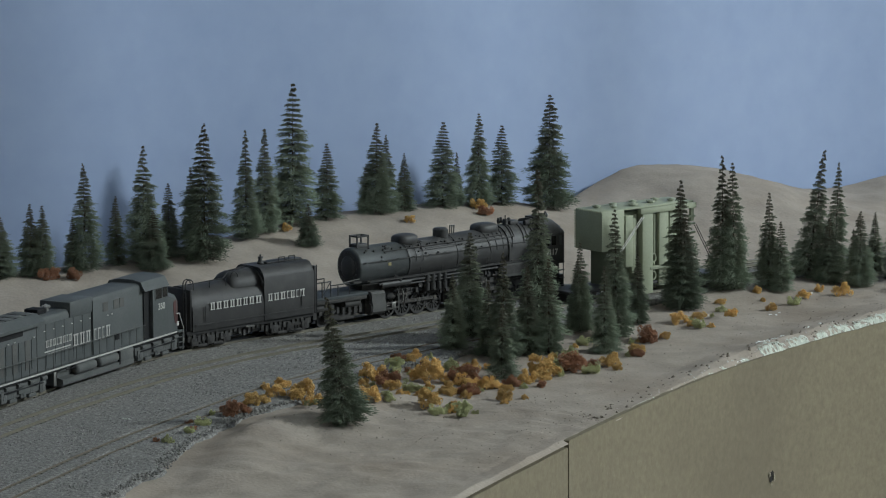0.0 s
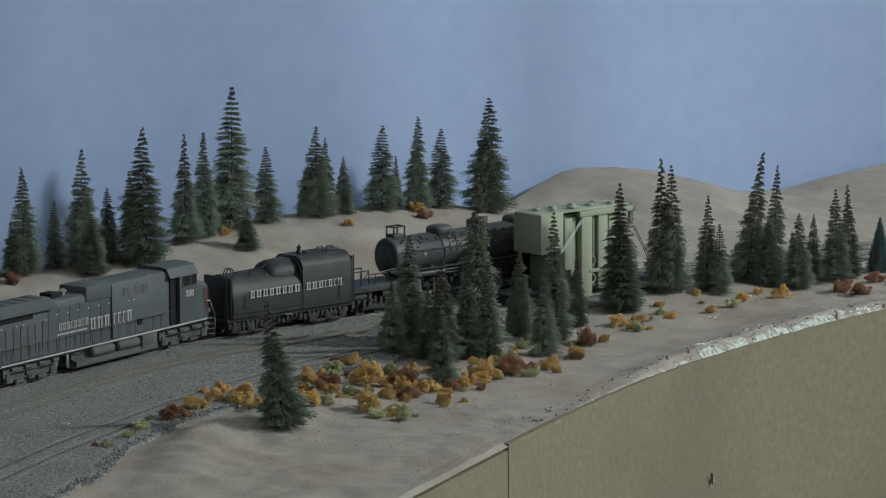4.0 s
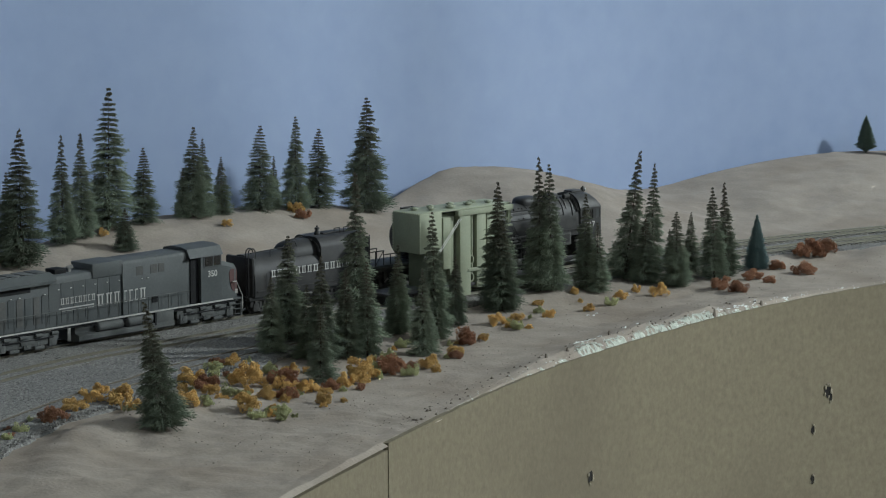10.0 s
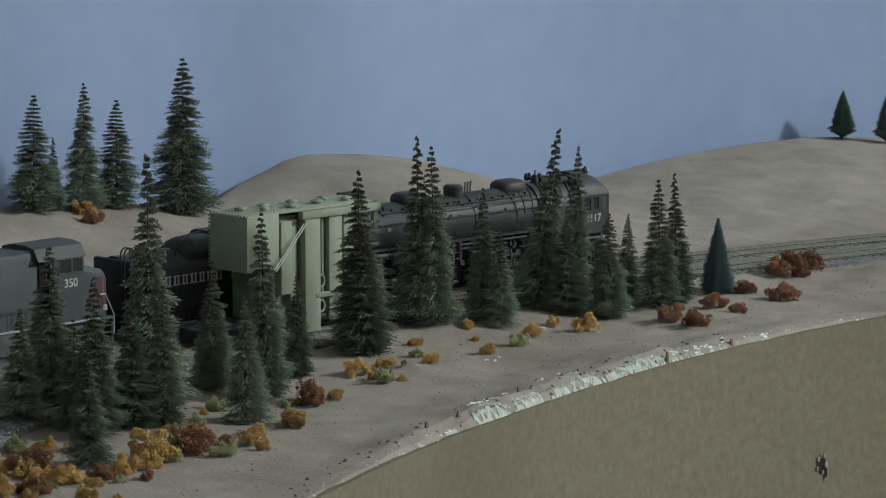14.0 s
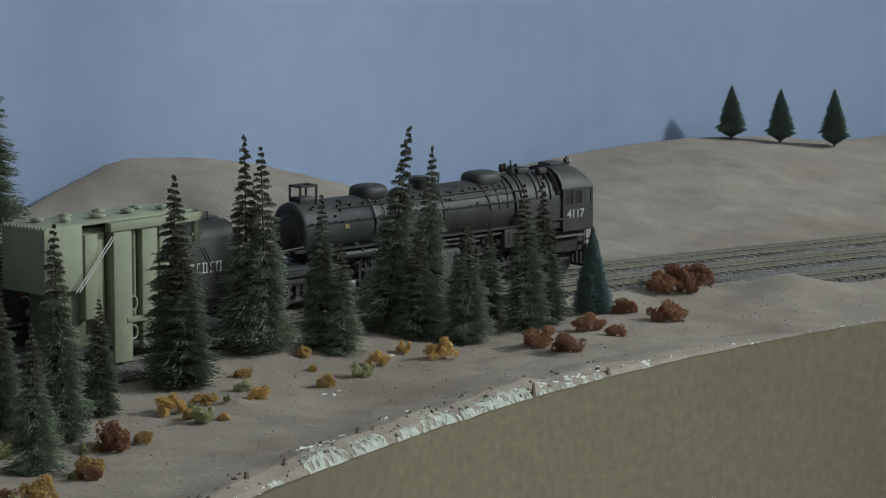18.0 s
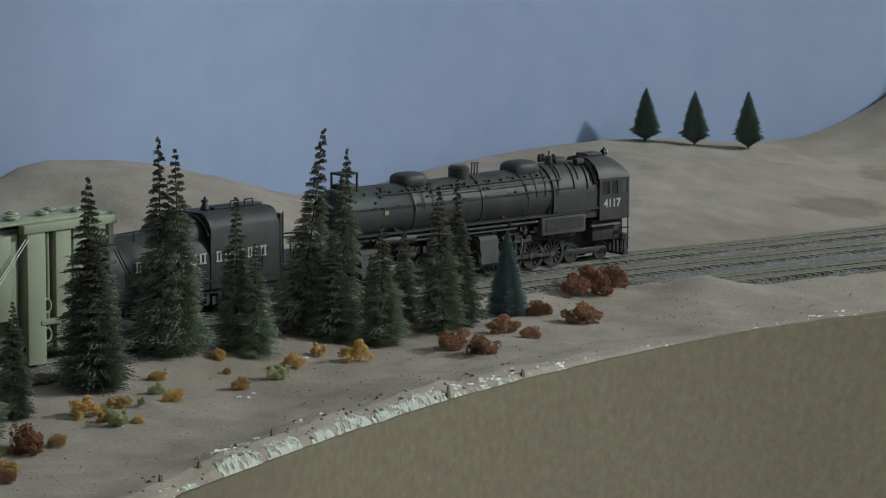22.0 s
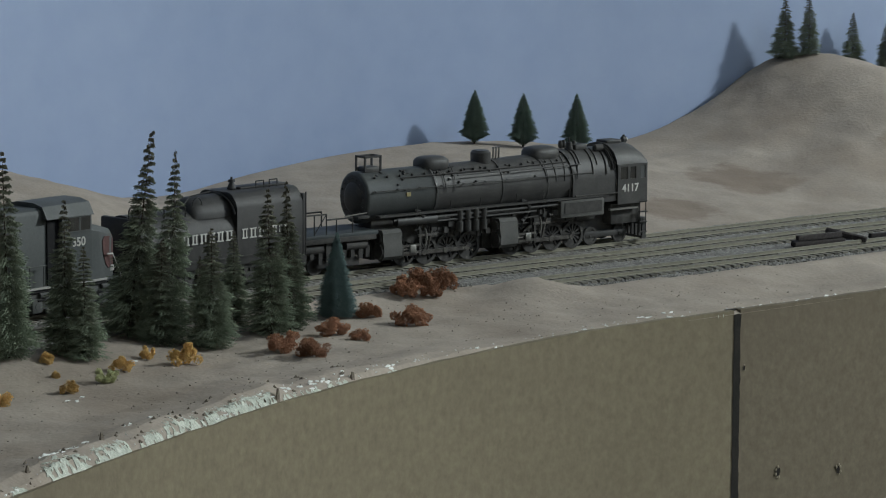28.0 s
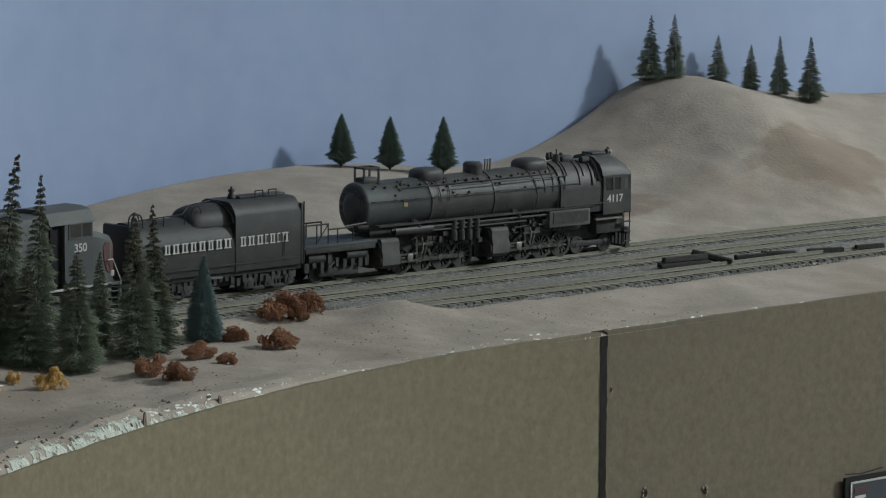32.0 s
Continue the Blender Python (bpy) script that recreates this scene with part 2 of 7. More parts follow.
# near-black that paints the shade in the fascia's joint and holes
GAP_SHADE = material("gap_shade", [(0.008, 0.007, 0.006), (0.022, 0.019, 0.016)], 150, 0.95)
DARK_WALL = material("bounce_cutting_wall_paint", [(0.2, 0.2, 0.2), (0.25, 0.25, 0.24)], 3, 0.9, bump=0.05, fine=80)
GRIT = material("dark_grit", [(0.08, 0.065, 0.05), (0.25, 0.21, 0.17)], 300, 0.95, fine=1200)
TORN = material("torn_board_paper", [(0.2, 0.17, 0.12), (0.36, 0.32, 0.25)], 300, 0.95)
SLATE = material("slate_print", [(0.035, 0.042, 0.05), (0.05, 0.058, 0.066)], 60, 0.5)
OLD_WOOD = material("creosoted_wood", [(0.02, 0.017, 0.017), (0.055, 0.048, 0.046)], 500, 0.9, random_tint=0.3)

# ---- shapes ----
def mesh_of(bm, name):
    me = bpy.data.meshes.new(name)
    bm.normal_update()
    bm.to_mesh(me)
    bm.free()
    return me


def part(name, bm, mat, parent=None, label="", smooth=False):
    fresh = isinstance(bm, bmesh.types.BMesh)
    me = mesh_of(bm, name) if fresh else bm
    if not me.materials:
        me.materials.append(mat)
    if fresh:
        me.shade_smooth()
        me.set_sharp_from_angle(angle=radians(60 if smooth else 32))
    ob = new(name, me)
    ob.parent = parent
    if label:
        ob["label"] = label
    return ob


def box(bm, x0, x1, y0, y1, z0, z1, bevel=0.0, m=None):
    r = bmesh.ops.create_cube(bm, size=1)
    vs = r["verts"]
    bmesh.ops.scale(bm, vec=(x1 - x0, y1 - y0, z1 - z0), verts=vs)
    bmesh.ops.translate(bm, vec=((x0 + x1) / 2, (y0 + y1) / 2, (z0 + z1) / 2), verts=vs)
    if m is not None:
        bmesh.ops.transform(bm, matrix=m, verts=vs)
    if bevel:
        es = list({e for v in vs for e in v.link_edges})
        bmesh.ops.bevel(bm, geom=es, offset=bevel, segments=2, affect="EDGES", profile=0.5)
    return bm


def rod(bm, p, q, r, seg=8, r2=None, caps=True):
    """A round bar from p to q, r at p and r2 at q."""
    p, q = Vector(p), Vector(q)
    d = q - p
    m = Matrix.Translation((p + q) / 2) @ d.to_track_quat("Z", "Y").to_matrix().to_4x4()
    bmesh.ops.create_cone(bm, cap_ends=caps, segments=seg, radius1=r, radius2=r if r2 is None else r2, depth=d.length, matrix=m)
    return bm


def lathe(bm, profile, m, seg=24):
    """Turns (along, radius) pairs round the x axis of m."""
    rings = []
    for a, r in profile:
        rings.append([bm.verts.new(m @ Vector((a, r * math.cos(2 * math.pi * k / seg), r * math.sin(2 * math.pi * k / seg)))) for k in range(seg)])
    for u, v in zip(rings, rings[1:]):
        for k in range(seg):
            bm.faces.new((u[k], u[(k + 1) % seg], v[(k + 1) % seg], v[k]))
    bm.faces.new(rings[0][::-1])
    bm.faces.new(rings[-1])
    return bm


def prism(bm, outline, x0, x1):
    """An outline in (y, z), drawn out along x."""
    a = [bm.verts.new((x0, y, z)) for y, z in outline]
    b = [bm.verts.new((x1, y, z)) for y, z in outline]
    n = len(outline)
    for k in range(n):
        bm.faces.new((a[k], a[(k + 1) % n], b[(k + 1) % n], b[k]))
    bm.faces.new(a[::-1])
    bm.faces.new(b)
    bmesh.ops.recalc_face_normals(bm, faces=bm.faces)
    return bm


def thing(name, label, category, m=None, group=""):
    ob = tagged(new(name), label, category, group)
    if m is not None:
        ob.matrix_basis = m
    return ob


# ---- the plan ----
def smooth_line(points, n=4):
    p = np.array(points, float)
    for _ in range(n):
        a, b = p[:-1], p[1:]
        p = np.vstack([p[:1], np.stack([a * 0.75 + b * 0.25, a * 0.25 + b * 0.75], 1).reshape(-1, p.shape[1]), p[-1:]])
    return p


MAIN = smooth_line([(-0.55, 0.80), (-0.48, 0.95), (-0.41, 1.13), (-0.327, 1.289), (-0.226, 1.436), (-0.116, 1.532), (-0.02, 1.614), (0.17, 1.75),
                    (0.365, 1.875), (0.5, 1.945), (0.741, 2.074), (0.938, 2.161), (1.2, 2.26), (1.6, 2.39)])
_d = np.gradient(MAIN, axis=0)
_d /= np.linalg.norm(_d, axis=1)[:, None]
MAIN = MAIN + np.stack([-_d[:, 1], _d[:, 0]], 1) * 0.0085
ARC = np.r_[0, np.cumsum(np.linalg.norm(np.diff(MAIN, axis=0), axis=1))]


def glide(x, xs, ys):
    """A smooth curve through points."""
    xs, ys = np.array(xs), np.array(ys)
    m = np.gradient(ys, xs)
    i = np.clip(np.searchsorted(xs, x) - 1, 0, len(xs) - 2)
    h = xs[i + 1] - xs[i]
    u = np.clip((x - xs[i]) / h, 0, 1)
    return (2 * u**3 - 3 * u**2 + 1) * ys[i] + (u**3 - 2 * u**2 + u) * h * m[i] + (3 * u**2 - 2 * u**3) * ys[i + 1] + (u**3 - u**2) * h * m[i + 1]


# the line is shifted sideways to fit train and rails to the camera's view
_d = np.gradient(MAIN, axis=0)
_d /= np.linalg.norm(_d, axis=1)[:, None]
MAIN = MAIN + np.stack([_d[:, 1], -_d[:, 0]], 1) * glide(ARC, [0.3, 0.5, 0.7, 0.85, 1.0, 1.15, 1.3, 1.45, 1.6, 1.75, 1.9, 2.1], [0.0563, 0.0414, 0.0265, 0.0275, 0.0265, 0.0185, 0.0115, 0.0062, 0.0047, 0.0136, 0.0153, 0.0163])[:, None]


def on_line(s, n=0.0, z=0.0):
    """The point s along the main line and n in front of it, and the line's heading there."""
    p = np.array([np.interp(s, ARC, MAIN[:, 0]), np.interp(s, ARC, MAIN[:, 1])])
    q = np.array([np.interp(s + 0.02, ARC, MAIN[:, 0]), np.interp(s + 0.02, ARC, MAIN[:, 1])])
    o = np.array([np.interp(s - 0.02, ARC, MAIN[:, 0]), np.interp(s - 0.02, ARC, MAIN[:, 1])])
    d = (q - o) / np.linalg.norm(q - o)
    return Vector((p[0] + d[1] * n, p[1] - d[0] * n, z)), math.atan2(d[1], d[0])


def to_line(xy):
    """s and n of points in the plan."""
    xy = np.atleast_2d(xy)
    k = np.argmin(((xy[:, None, :] - MAIN[None]) ** 2).sum(2), axis=1)
    k = np.clip(k, 1, len(MAIN) - 2)
    d = MAIN[k + 1] - MAIN[k - 1]
    d /= np.linalg.norm(d, axis=1)[:, None]
    r = xy - MAIN[k]
    return ARC[k] + (r * d).sum(1), r[:, 0] * d[:, 1] - r[:, 1] * d[:, 0]


EDGE = smooth_line([(-0.15, 0.64), (-0.112, 0.755), (-0.0555, 0.883), (0.0, 1.003), (0.055, 1.12), (0.12, 1.25), (0.19, 1.374), (0.32, 1.545), (0.433, 1.652), (0.53, 1.725), (0.62, 1.768), (0.823, 1.877), (1.1, 2.0), (1.5, 2.15)])
RIDGE = smooth_line([(-0.62, 1.45, 0.025), (-0.5, 1.54, 0.027), (-0.356, 1.618, 0.029), (-0.229, 1.692, 0.032), (-0.141, 1.806, 0.042), (-0.075, 1.86, 0.044), (0.028, 1.935, 0.04), (0.1, 1.99, 0.026),
                     (0.141, 2.073, 0.037), (0.174, 2.096, 0.05), (0.245, 2.131, 0.043), (0.306, 2.167, 0.023), (0.36, 2.22, 0.004), (0.453, 2.282, 0.018),
                     (0.531, 2.33, 0.024), (0.613, 2.369, 0.025), (0.697, 2.39, 0.016), (0.746, 2.399, 0.02), (0.809, 2.425, 0.044), (0.85, 2.44, 0.073), (0.893, 2.435, 0.078),
                     (0.94, 2.452, 0.062), (0.992, 2.481, 0.058), (1.085, 2.521, 0.051), (1.3, 2.6, 0.05), (1.6, 2.7, 0.05)], 2)
_es, _en = to_line(EDGE)
_rs, _rn = to_line(RIDGE[:, :2])
_ro = np.argsort(_rs)
_eo = np.argsort(_es)


def lumps(x, y, f, seed):
    return noise.noise(Vector((x * f, y * f, seed)))


def bed_width(s):
    """How far the ballast reaches in front of the main line."""
    return float(np.interp(s, [0.25, 0.33, 0.42, 0.48, 0.53, 0.6, 0.7, 0.84, 0.95, 1.05, 1.2, 1.4, 1.555, 1.598, 2.0], [0.184, 0.187, 0.17, 0.168, 0.168, 0.176, 0.173, 0.155, 0.125, 0.1, 0.075, 0.06, 0.065, 0.116, 0.115]))


def ground_z(x, y, s=None, n=None):
    """The height of the ground at a place in the plan."""
    if s is None:
        s, n = (float(a[0]) for a in to_line((x, y)))
    ne = float(np.interp(s, _es[_eo], _en[_eo]))
    bed = bed_width(s)
    if n < -0.026:
        mr = max(0.08, -float(np.interp(s, _rs[_ro], _rn[_ro])))
        zr = float(np.interp(s, _rs[_ro], RIDGE[_ro, 2]))
        u = (-n - 0.026) / (mr - 0.026)
        if u < 1:
            z = -0.004 + (zr + 0.004) * (u * u * (3 - 2 * u)) ** 0.8
            z += 0.0035 * lumps(x, y, 18, 1) * min(1, 3 * u) * min(1, 4 * (1 - u)) + 0.0012 * lumps(x, y, 70, 2)
        else:
            z = zr - 0.5 * (u - 1) * mr
        return z
    spill = 0.006 * math.exp(-((s - 1.59) / 0.022) ** 2 - ((n - 0.105) / 0.024) ** 2)
    if n < bed:
        return -0.0015 + spill + 0.0004 * lumps(x, y, 60, 3)
    k = min(1, (n - bed) / 0.012)
    end = min(1, max(0, (ne - n) / 0.03))
    q = (ne - n) / 0.012
    lip = 0.0042 * float(np.interp(s, [0.75, 0.95, 1.05, 1.2, 1.35, 1.5, 1.7], [0.5, 0.8, 1.1, 1.1, 0.8, 0.45, 0.25])) * (0.75 + 0.6 * lumps(x, y, 40, 8)) * (min(1, q / 0.35) if q < 0.35 else max(0, 1 - (q - 0.35) / 2.2))
    crest = 0.0085 * math.exp(-((n - bed - 0.03) / (0.016 if n < bed + 0.03 else 0.04)) ** 2) * float(np.interp(s, [0.3, 0.42, 0.62, 0.8], [0, 1, 1, 0])) * (0.8 + 0.5 * lumps(x, y, 30, 31))
    crest += 0.0032 * math.exp(-((x - 0.1925) ** 2 + (y - 1.5585) ** 2) / 0.004 ** 2)
    rough = crest + float(np.interp(s, [0.6, 0.8], [1, 0])) * (0.0018 * lumps(x, y, 22, 21) + 0.0018 * lumps(x, y, 60, 22) + 0.0012 * lumps(x, y, 140, 23)) * k * end
    d = ne - n
    lip += 0.0045 * float(np.interp(s, [0.85, 1.0, 1.05, 1.24, 1.32, 1.5], [0, 0.7, 1, 1, 0.5, 0])) * (1 + 0.3 * lumps(x, y, 55, 33)) * (min(1, d / 0.011) if d < 0.011 else max(0, 1 - (d - 0.011) / 0.05))
    lap = 0.003 * float(np.interp(s, [0.9, 1.2], [0, 1])) * math.exp(-((n - bed) / 0.028) ** 2)
    return -0.0015 + spill + lap + rough + k * (-0.001 + float(np.interp(s, [0.85, 1.15], [0.75, 1])) * (0.0026 * lumps(x, y, 14, 4) + 0.0013 * lumps(x, y, 48, 5) + 0.0007 * lumps(x, y, 130, 6) + 0.0004 * lumps(x, y, 300, 7) + 0.0022 * max(0, lumps(x, y, 75, 12) - 0.1) * min(1, max(0, 1 - (ne - n) / 0.06)) * float(np.interp(s, [1.2, 1.4], [1, 0.3]))) * end) - (1 - end) ** 2 * 0.0015 + lip


def build_ground():
    cols = np.arange(0.12, ARC[-1] - 0.08, 0.005)
    verts, faces = [], []
    rows_n = 150
    for s in cols:
        ne = float(np.interp(s, _es[_eo], _en[_eo]))
        mr = max(0.08, -float(np.interp(s, _rs[_ro], _rn[_ro]))) + 0.07
        for j in range(rows_n):
            n = -mr + (ne - 0.018 + mr) * j / 119 if j < 120 else ne - 0.018 + 0.018 * (j - 119) / 30
            p, _ = on_line(s, n)
            verts.append((p.x, p.y, ground_z(p.x, p.y, s, n)))
    for i in range(len(cols) - 1):
        for j in range(rows_n - 1):
            a = i * rows_n + j
            faces.append((a, a + rows_n, a + rows_n + 1, a + 1))
    me = bpy.data.meshes.new("ground")
    me.from_pydata(verts, [], faces)
    me.materials.append(SAND)
    me.shade_smooth()
    return tagged(new("ground", me), "sandy tan plaster ground with low hills", "ground", kind="structure")


build_ground()


def wall_strip(name, line, z0, z1, thick, mat, label, category, back):
    """A curved upright sheet along a line in the plan."""
    bm = bmesh.new()
    line = np.array(line)
    d = np.gradient(line, axis=0)
    d /= np.linalg.norm(d, axis=1)[:, None]
    off = line + np.stack([-d[:, 1], d[:, 0]], 1) * thick * back
    cols = []
    for (ax, ay), (bx, by), lo, hi in zip(line, off, np.broadcast_to(z0, len(line)), np.broadcast_to(z1, len(line))):
        cols.append([bm.verts.new(c) for c in ((ax, ay, lo), (ax, ay, hi), (bx, by, hi), (bx, by, lo))])
    for u, v in zip(cols, cols[1:]):
        for k in range(4):
            bm.faces.new((u[k], v[k], v[(k + 1) % 4], u[(k + 1) % 4]))
    bm.faces.new(cols[0])
    bm.faces.new(cols[-1][::-1])
    bmesh.ops.recalc_face_normals(bm, faces=bm.faces)
    ob = part(name, bm, mat)
    return tagged(ob, label, category, kind="structure")


# backdrop behind the ridge, its distance tuned to fit tree shadows in the camera's view
_bs0 = np.arange(0.12, ARC[-1] - 0.08, 0.03)
_bn = np.array([max(0.08, -float(np.interp(v, _rs[_ro], _rn[_ro]))) for v in _bs0])
_bn = np.array([_bn[max(0, i - 2):i + 3].max() for i in range(len(_bn))])
_bn = np.convolve(np.pad(_bn, 2, mode="edge"), np.ones(5) / 5, "valid") + np.interp(_bs0, [0.3, 0.8, 1.45, 1.55, 1.72, 1.85, 1.95], [0.15, 0.12, 0.014, 0.02, 0.02, 0.01, 0.006])
_back = smooth_line(np.array([tuple(on_line(v, -m)[0])[:2] for v, m in zip(_bs0, _bn)])[::2], 3)
wall_strip("backdrop", _back, -1.1, 0.75, 0.006, SKY_PAINT, "hazy blue painted sky board behind the layout", "backdrop", 1)
# fascia boards
def along(line, x0, x1):
    return np.array([p for p in line if x0 <= p[0] <= x1])


FASCIA = []
EDGE_FINE = smooth_line(EDGE[::8], 3)
_top = np.array([-0.002 + 0.0005 * lumps(x, y, 60, 9) for x, y in EDGE_FINE])
for x0, x1, drop in ((-0.2, 0.0492, 0.004), (0.05, 0.6177, 0.0), (0.622, 1.6, 0.0)):
    k = (EDGE_FINE[:, 0] >= x0) & (EDGE_FINE[:, 0] <= x1)
    ends = [(x, float(np.interp(x, EDGE_FINE[:, 0], EDGE_FINE[:, 1]))) for x in (max(x0, EDGE_FINE[0, 0]), min(x1, EDGE_FINE[-1, 0]))]
    line = np.vstack([ends[:1], EDGE_FINE[k], ends[1:]])
    line = line[np.r_[True, np.linalg.norm(np.diff(line, axis=0), axis=1) > 1e-4]]
    top = np.interp(line[:, 0], EDGE_FINE[:, 0], _top) - drop
    FASCIA.append(wall_strip("fascia_board", line, -1.1, top, 0.004, BOARD_BROWN if x0 > 0.6 else BOARD, "brown hardboard fascia panel along the layout's edge", "fascia", 1))


# ---- room: unseen shell, off-white to bounce fill light, west wall dark to cut it ----
def room_wall(name, x0, x1, y0, y1, z0, z1, mat, label):
    tagged(part(name, box(bmesh.new(), x0, x1, y0, y1, z0, z1), mat), label, name.split("_")[0], kind="structure")


room_wall("floor", -3.1, 5.1, -2.6, 3.6, -1.2, -1.1, FLOOR_PAINT, "plain grey floor closing the unseen room")
room_wall("ceiling", -3.1, 5.1, -2.6, 3.6, 2.35, 2.45, WALL_PAINT, "plain off-white room ceiling")
room_wall("wall_south", -3.0, 5.0, -2.6, -2.5, -1.1, 2.35, WALL_PAINT, "plain off-white room wall")
room_wall("wall_north", -3.0, 5.0, 3.5, 3.6, -1.1, 2.35, WALL_PAINT, "plain off-white room wall")
room_wall("wall_west", -3.1, -3.0, -2.6, 3.6, -1.1, 2.35, DARK_WALL, "unseen dark grey wall added to cut bounced light")
room_wall("wall_east", 5.0, 5.1, -2.6, 3.6, -1.1, 2.35, WALL_PAINT, "plain off-white room wall")


# ---- tracks ----
GAUGE = 0.0156


def track_offset(which, s):
    """How far in front of the main line a track runs."""
    return (0.0, float(np.interp(s, [0.3, 0.5, 0.7, 1.1, 1.5], [0.042, 0.049, 0.057, 0.049, 0.044])), float(np.interp(s, [0.3, 0.5, 0.7, 0.85, 1.0, 1.5], [0.128, 0.138, 0.142, 0.12, 0.1, 0.097])))[which]


def build_track(which, s0, s1, label, mat=RAIL, sunk=0.0):
    t = thing("track", label, "railway track", group="tracks")
    ss = np.arange(s0, s1, 0.01)
    for side in (-1, 1):
        bm = bmesh.new()
        prev = None
        for s in ss:
            n0 = track_offset(which, s)
            ring = []
            for dn, z in ((-0.0009, 0.0024), (-0.0003, 0.0027), (-0.0003, 0.0034), (-0.00045, 0.0036), (-0.00045, 0.0042), (0.00045, 0.0042), (0.00045, 0.0036), (0.0003, 0.0034), (0.0003, 0.0027), (0.0009, 0.0024)):
                ring.append(bm.verts.new(on_line(s, n0 + side * GAUGE / 2 + dn, z - sunk)[0]))
            if prev:
                for k in range(10):
                    bm.faces.new((prev[k], ring[k], ring[(k + 1) % 10], prev[(k + 1) % 10]))
            prev = ring
        bmesh.ops.recalc_face_normals(bm, faces=bm.faces)
        part("rail", bm, mat, t)
    return t


def add_ties(t, which, s0, s1):
    me = mesh_of(box(bmesh.new(), -0.0021, 0.0021, -0.0142, 0.0142, -0.0008, 0.0024, 0.0002), "tie")
    me.materials.append(TIE)
    rnd = random.Random(which)
    for s in np.arange(s0, s1, 0.0066):
        p, a = on_line(s, track_offset(which, s))
        ob = part("tie", me, TIE, t)
        ob.matrix_basis = Matrix.Translation(p) @ Matrix.Rotation(a + rnd.uniform(-0.03, 0.03), 4, "Z")


TRACKS = [build_track(0, 0.15, 2.65, "weathered rails on ties in grey ballast, carrying the train"),
          build_track(1, 0.15, 2.65, "weathered empty passing track in grey ballast"),
          build_track(2, 0.15, 0.96, "rusty siding track half sunk in ballast", RUSTY, 0.0012),
          build_track(2, 1.6, 2.65, "weathered tan siding track along the sand bank")]


# ---- trees ----
def crown_mesh(name, seed, tiers, per_tier, shape, mat, thick=0.02, droop=0.022, even=False):
    """Bristles in flat whorls on a wire stem, one unit high and one unit in radius."""
    rnd = random.Random(seed)
    verts, faces = [], []

    def bristle(p, mid, tip, side, w):
        k = len(verts)
        h = Vector((0, 0, w * 0.3))
        verts.extend([p - side * w * 0.5, p + side * w * 0.5, mid + side * w, mid - side * w, mid + h, tip])
        faces.extend([(k, k + 1, k + 2, k + 3), (k + 3, k + 2, k + 5), (k, k + 4, k + 1), (k + 3, k + 5, k + 4), (k + 4, k + 5, k + 2)])

    step = 0.95 / (tiers - 1)
    for i in range(tiers):
        z = 0.035 + 0.955 * (i / (tiers - 1)) ** 0.96
        # whorls stand apart near the tip and run together in the skirt
        blur = step * (0.3 if even else 0.12 + 0.5 * max(0, 0.75 - z))
        r = shape(z) * (rnd.uniform(0.95, 1.03) if even else rnd.uniform(0.8, 1.12))
        count = int(per_tier * (0.3 + 0.7 * min(1, 1.5 * r)))
        lean, tilt = rnd.uniform(0, 6.3), rnd.uniform(0, 0.3) * step
        gap = rnd.uniform(0, 6.3)
        for _ in range(count):
            a = rnd.uniform(0, 2 * math.pi)
            if not even and math.cos(a - gap) > 0.93 and rnd.random() < 0.7:
                continue
            rr = r * (rnd.uniform(0.8, 1.02) if even else rnd.choice((0.55, 0.8, 0.92, 0.98, 1.0, 1.06)) * rnd.uniform(0.88, 1.08)) * (1 + 0.12 * math.cos(a - lean))
            out, side = Vector((math.cos(a), math.sin(a), 0)), Vector((-math.sin(a), math.cos(a), 0))
            base = Vector((0, 0, z + rnd.gauss(0, blur) + tilt * math.cos(a - lean)))
            fall = droop * rr * rnd.uniform(0.5, 1.5)
            mid = base + out * rr * 0.55 + Vector((0, 0, 0.2 * fall)) + side * rr * rnd.uniform(-0.08, 0.08)
            tip = base + out * rr + Vector((0, 0, -fall))
            bristle(base, mid, tip, side, thick * rnd.uniform(0.7, 1.3) * (0.6 + 0.5 * r))
            for f in (0.3, 0.48, 0.64, 0.8):
                for sgn in (-1, 1):
                    if rnd.random() < 0.72:
                        q = base.lerp(mid, f / 0.55) if f < 0.55 else mid.lerp(tip, (f - 0.55) / 0.45)
                        d = (out * 0.8 + side * sgn * 0.6) * rr * rnd.uniform(0.2, 0.34) + Vector((0, 0, rnd.uniform(-0.3, 0.1) * step))
                        bristle(q, q + d * 0.5, q + d, out * -sgn, thick * 0.75)
    me = bpy.data.meshes.new(name)
    me.from_pydata([tuple(v) for v in verts], [], faces)
    me.materials.append(mat)
    return me


def fir_shape(power):
    return lambda z: 0.05 + 0.95 * (1 - z) ** power * min(1, 0.7 + 2.6 * z)


DROP_SHAPE = lambda z: max(0.03, (z - 0.03) / 0.17) if z < 0.2 else (1 - (z - 0.2) / 0.8) ** 0.8 + 0.02
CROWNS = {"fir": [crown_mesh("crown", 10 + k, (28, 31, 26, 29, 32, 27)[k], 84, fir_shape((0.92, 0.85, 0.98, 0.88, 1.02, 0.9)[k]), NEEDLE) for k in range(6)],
          "blue_fir": [crown_mesh("crown", 31, 60, 80, fir_shape(0.9), NEEDLE_BLUE, thick=0.02, even=True)],
          "foam_fir": [crown_mesh("crown", 41 + k, 52, 70, DROP_SHAPE, NEEDLE_PLAIN, thick=0.022, even=True) for k in range(2)]}
_bm = bmesh.new()
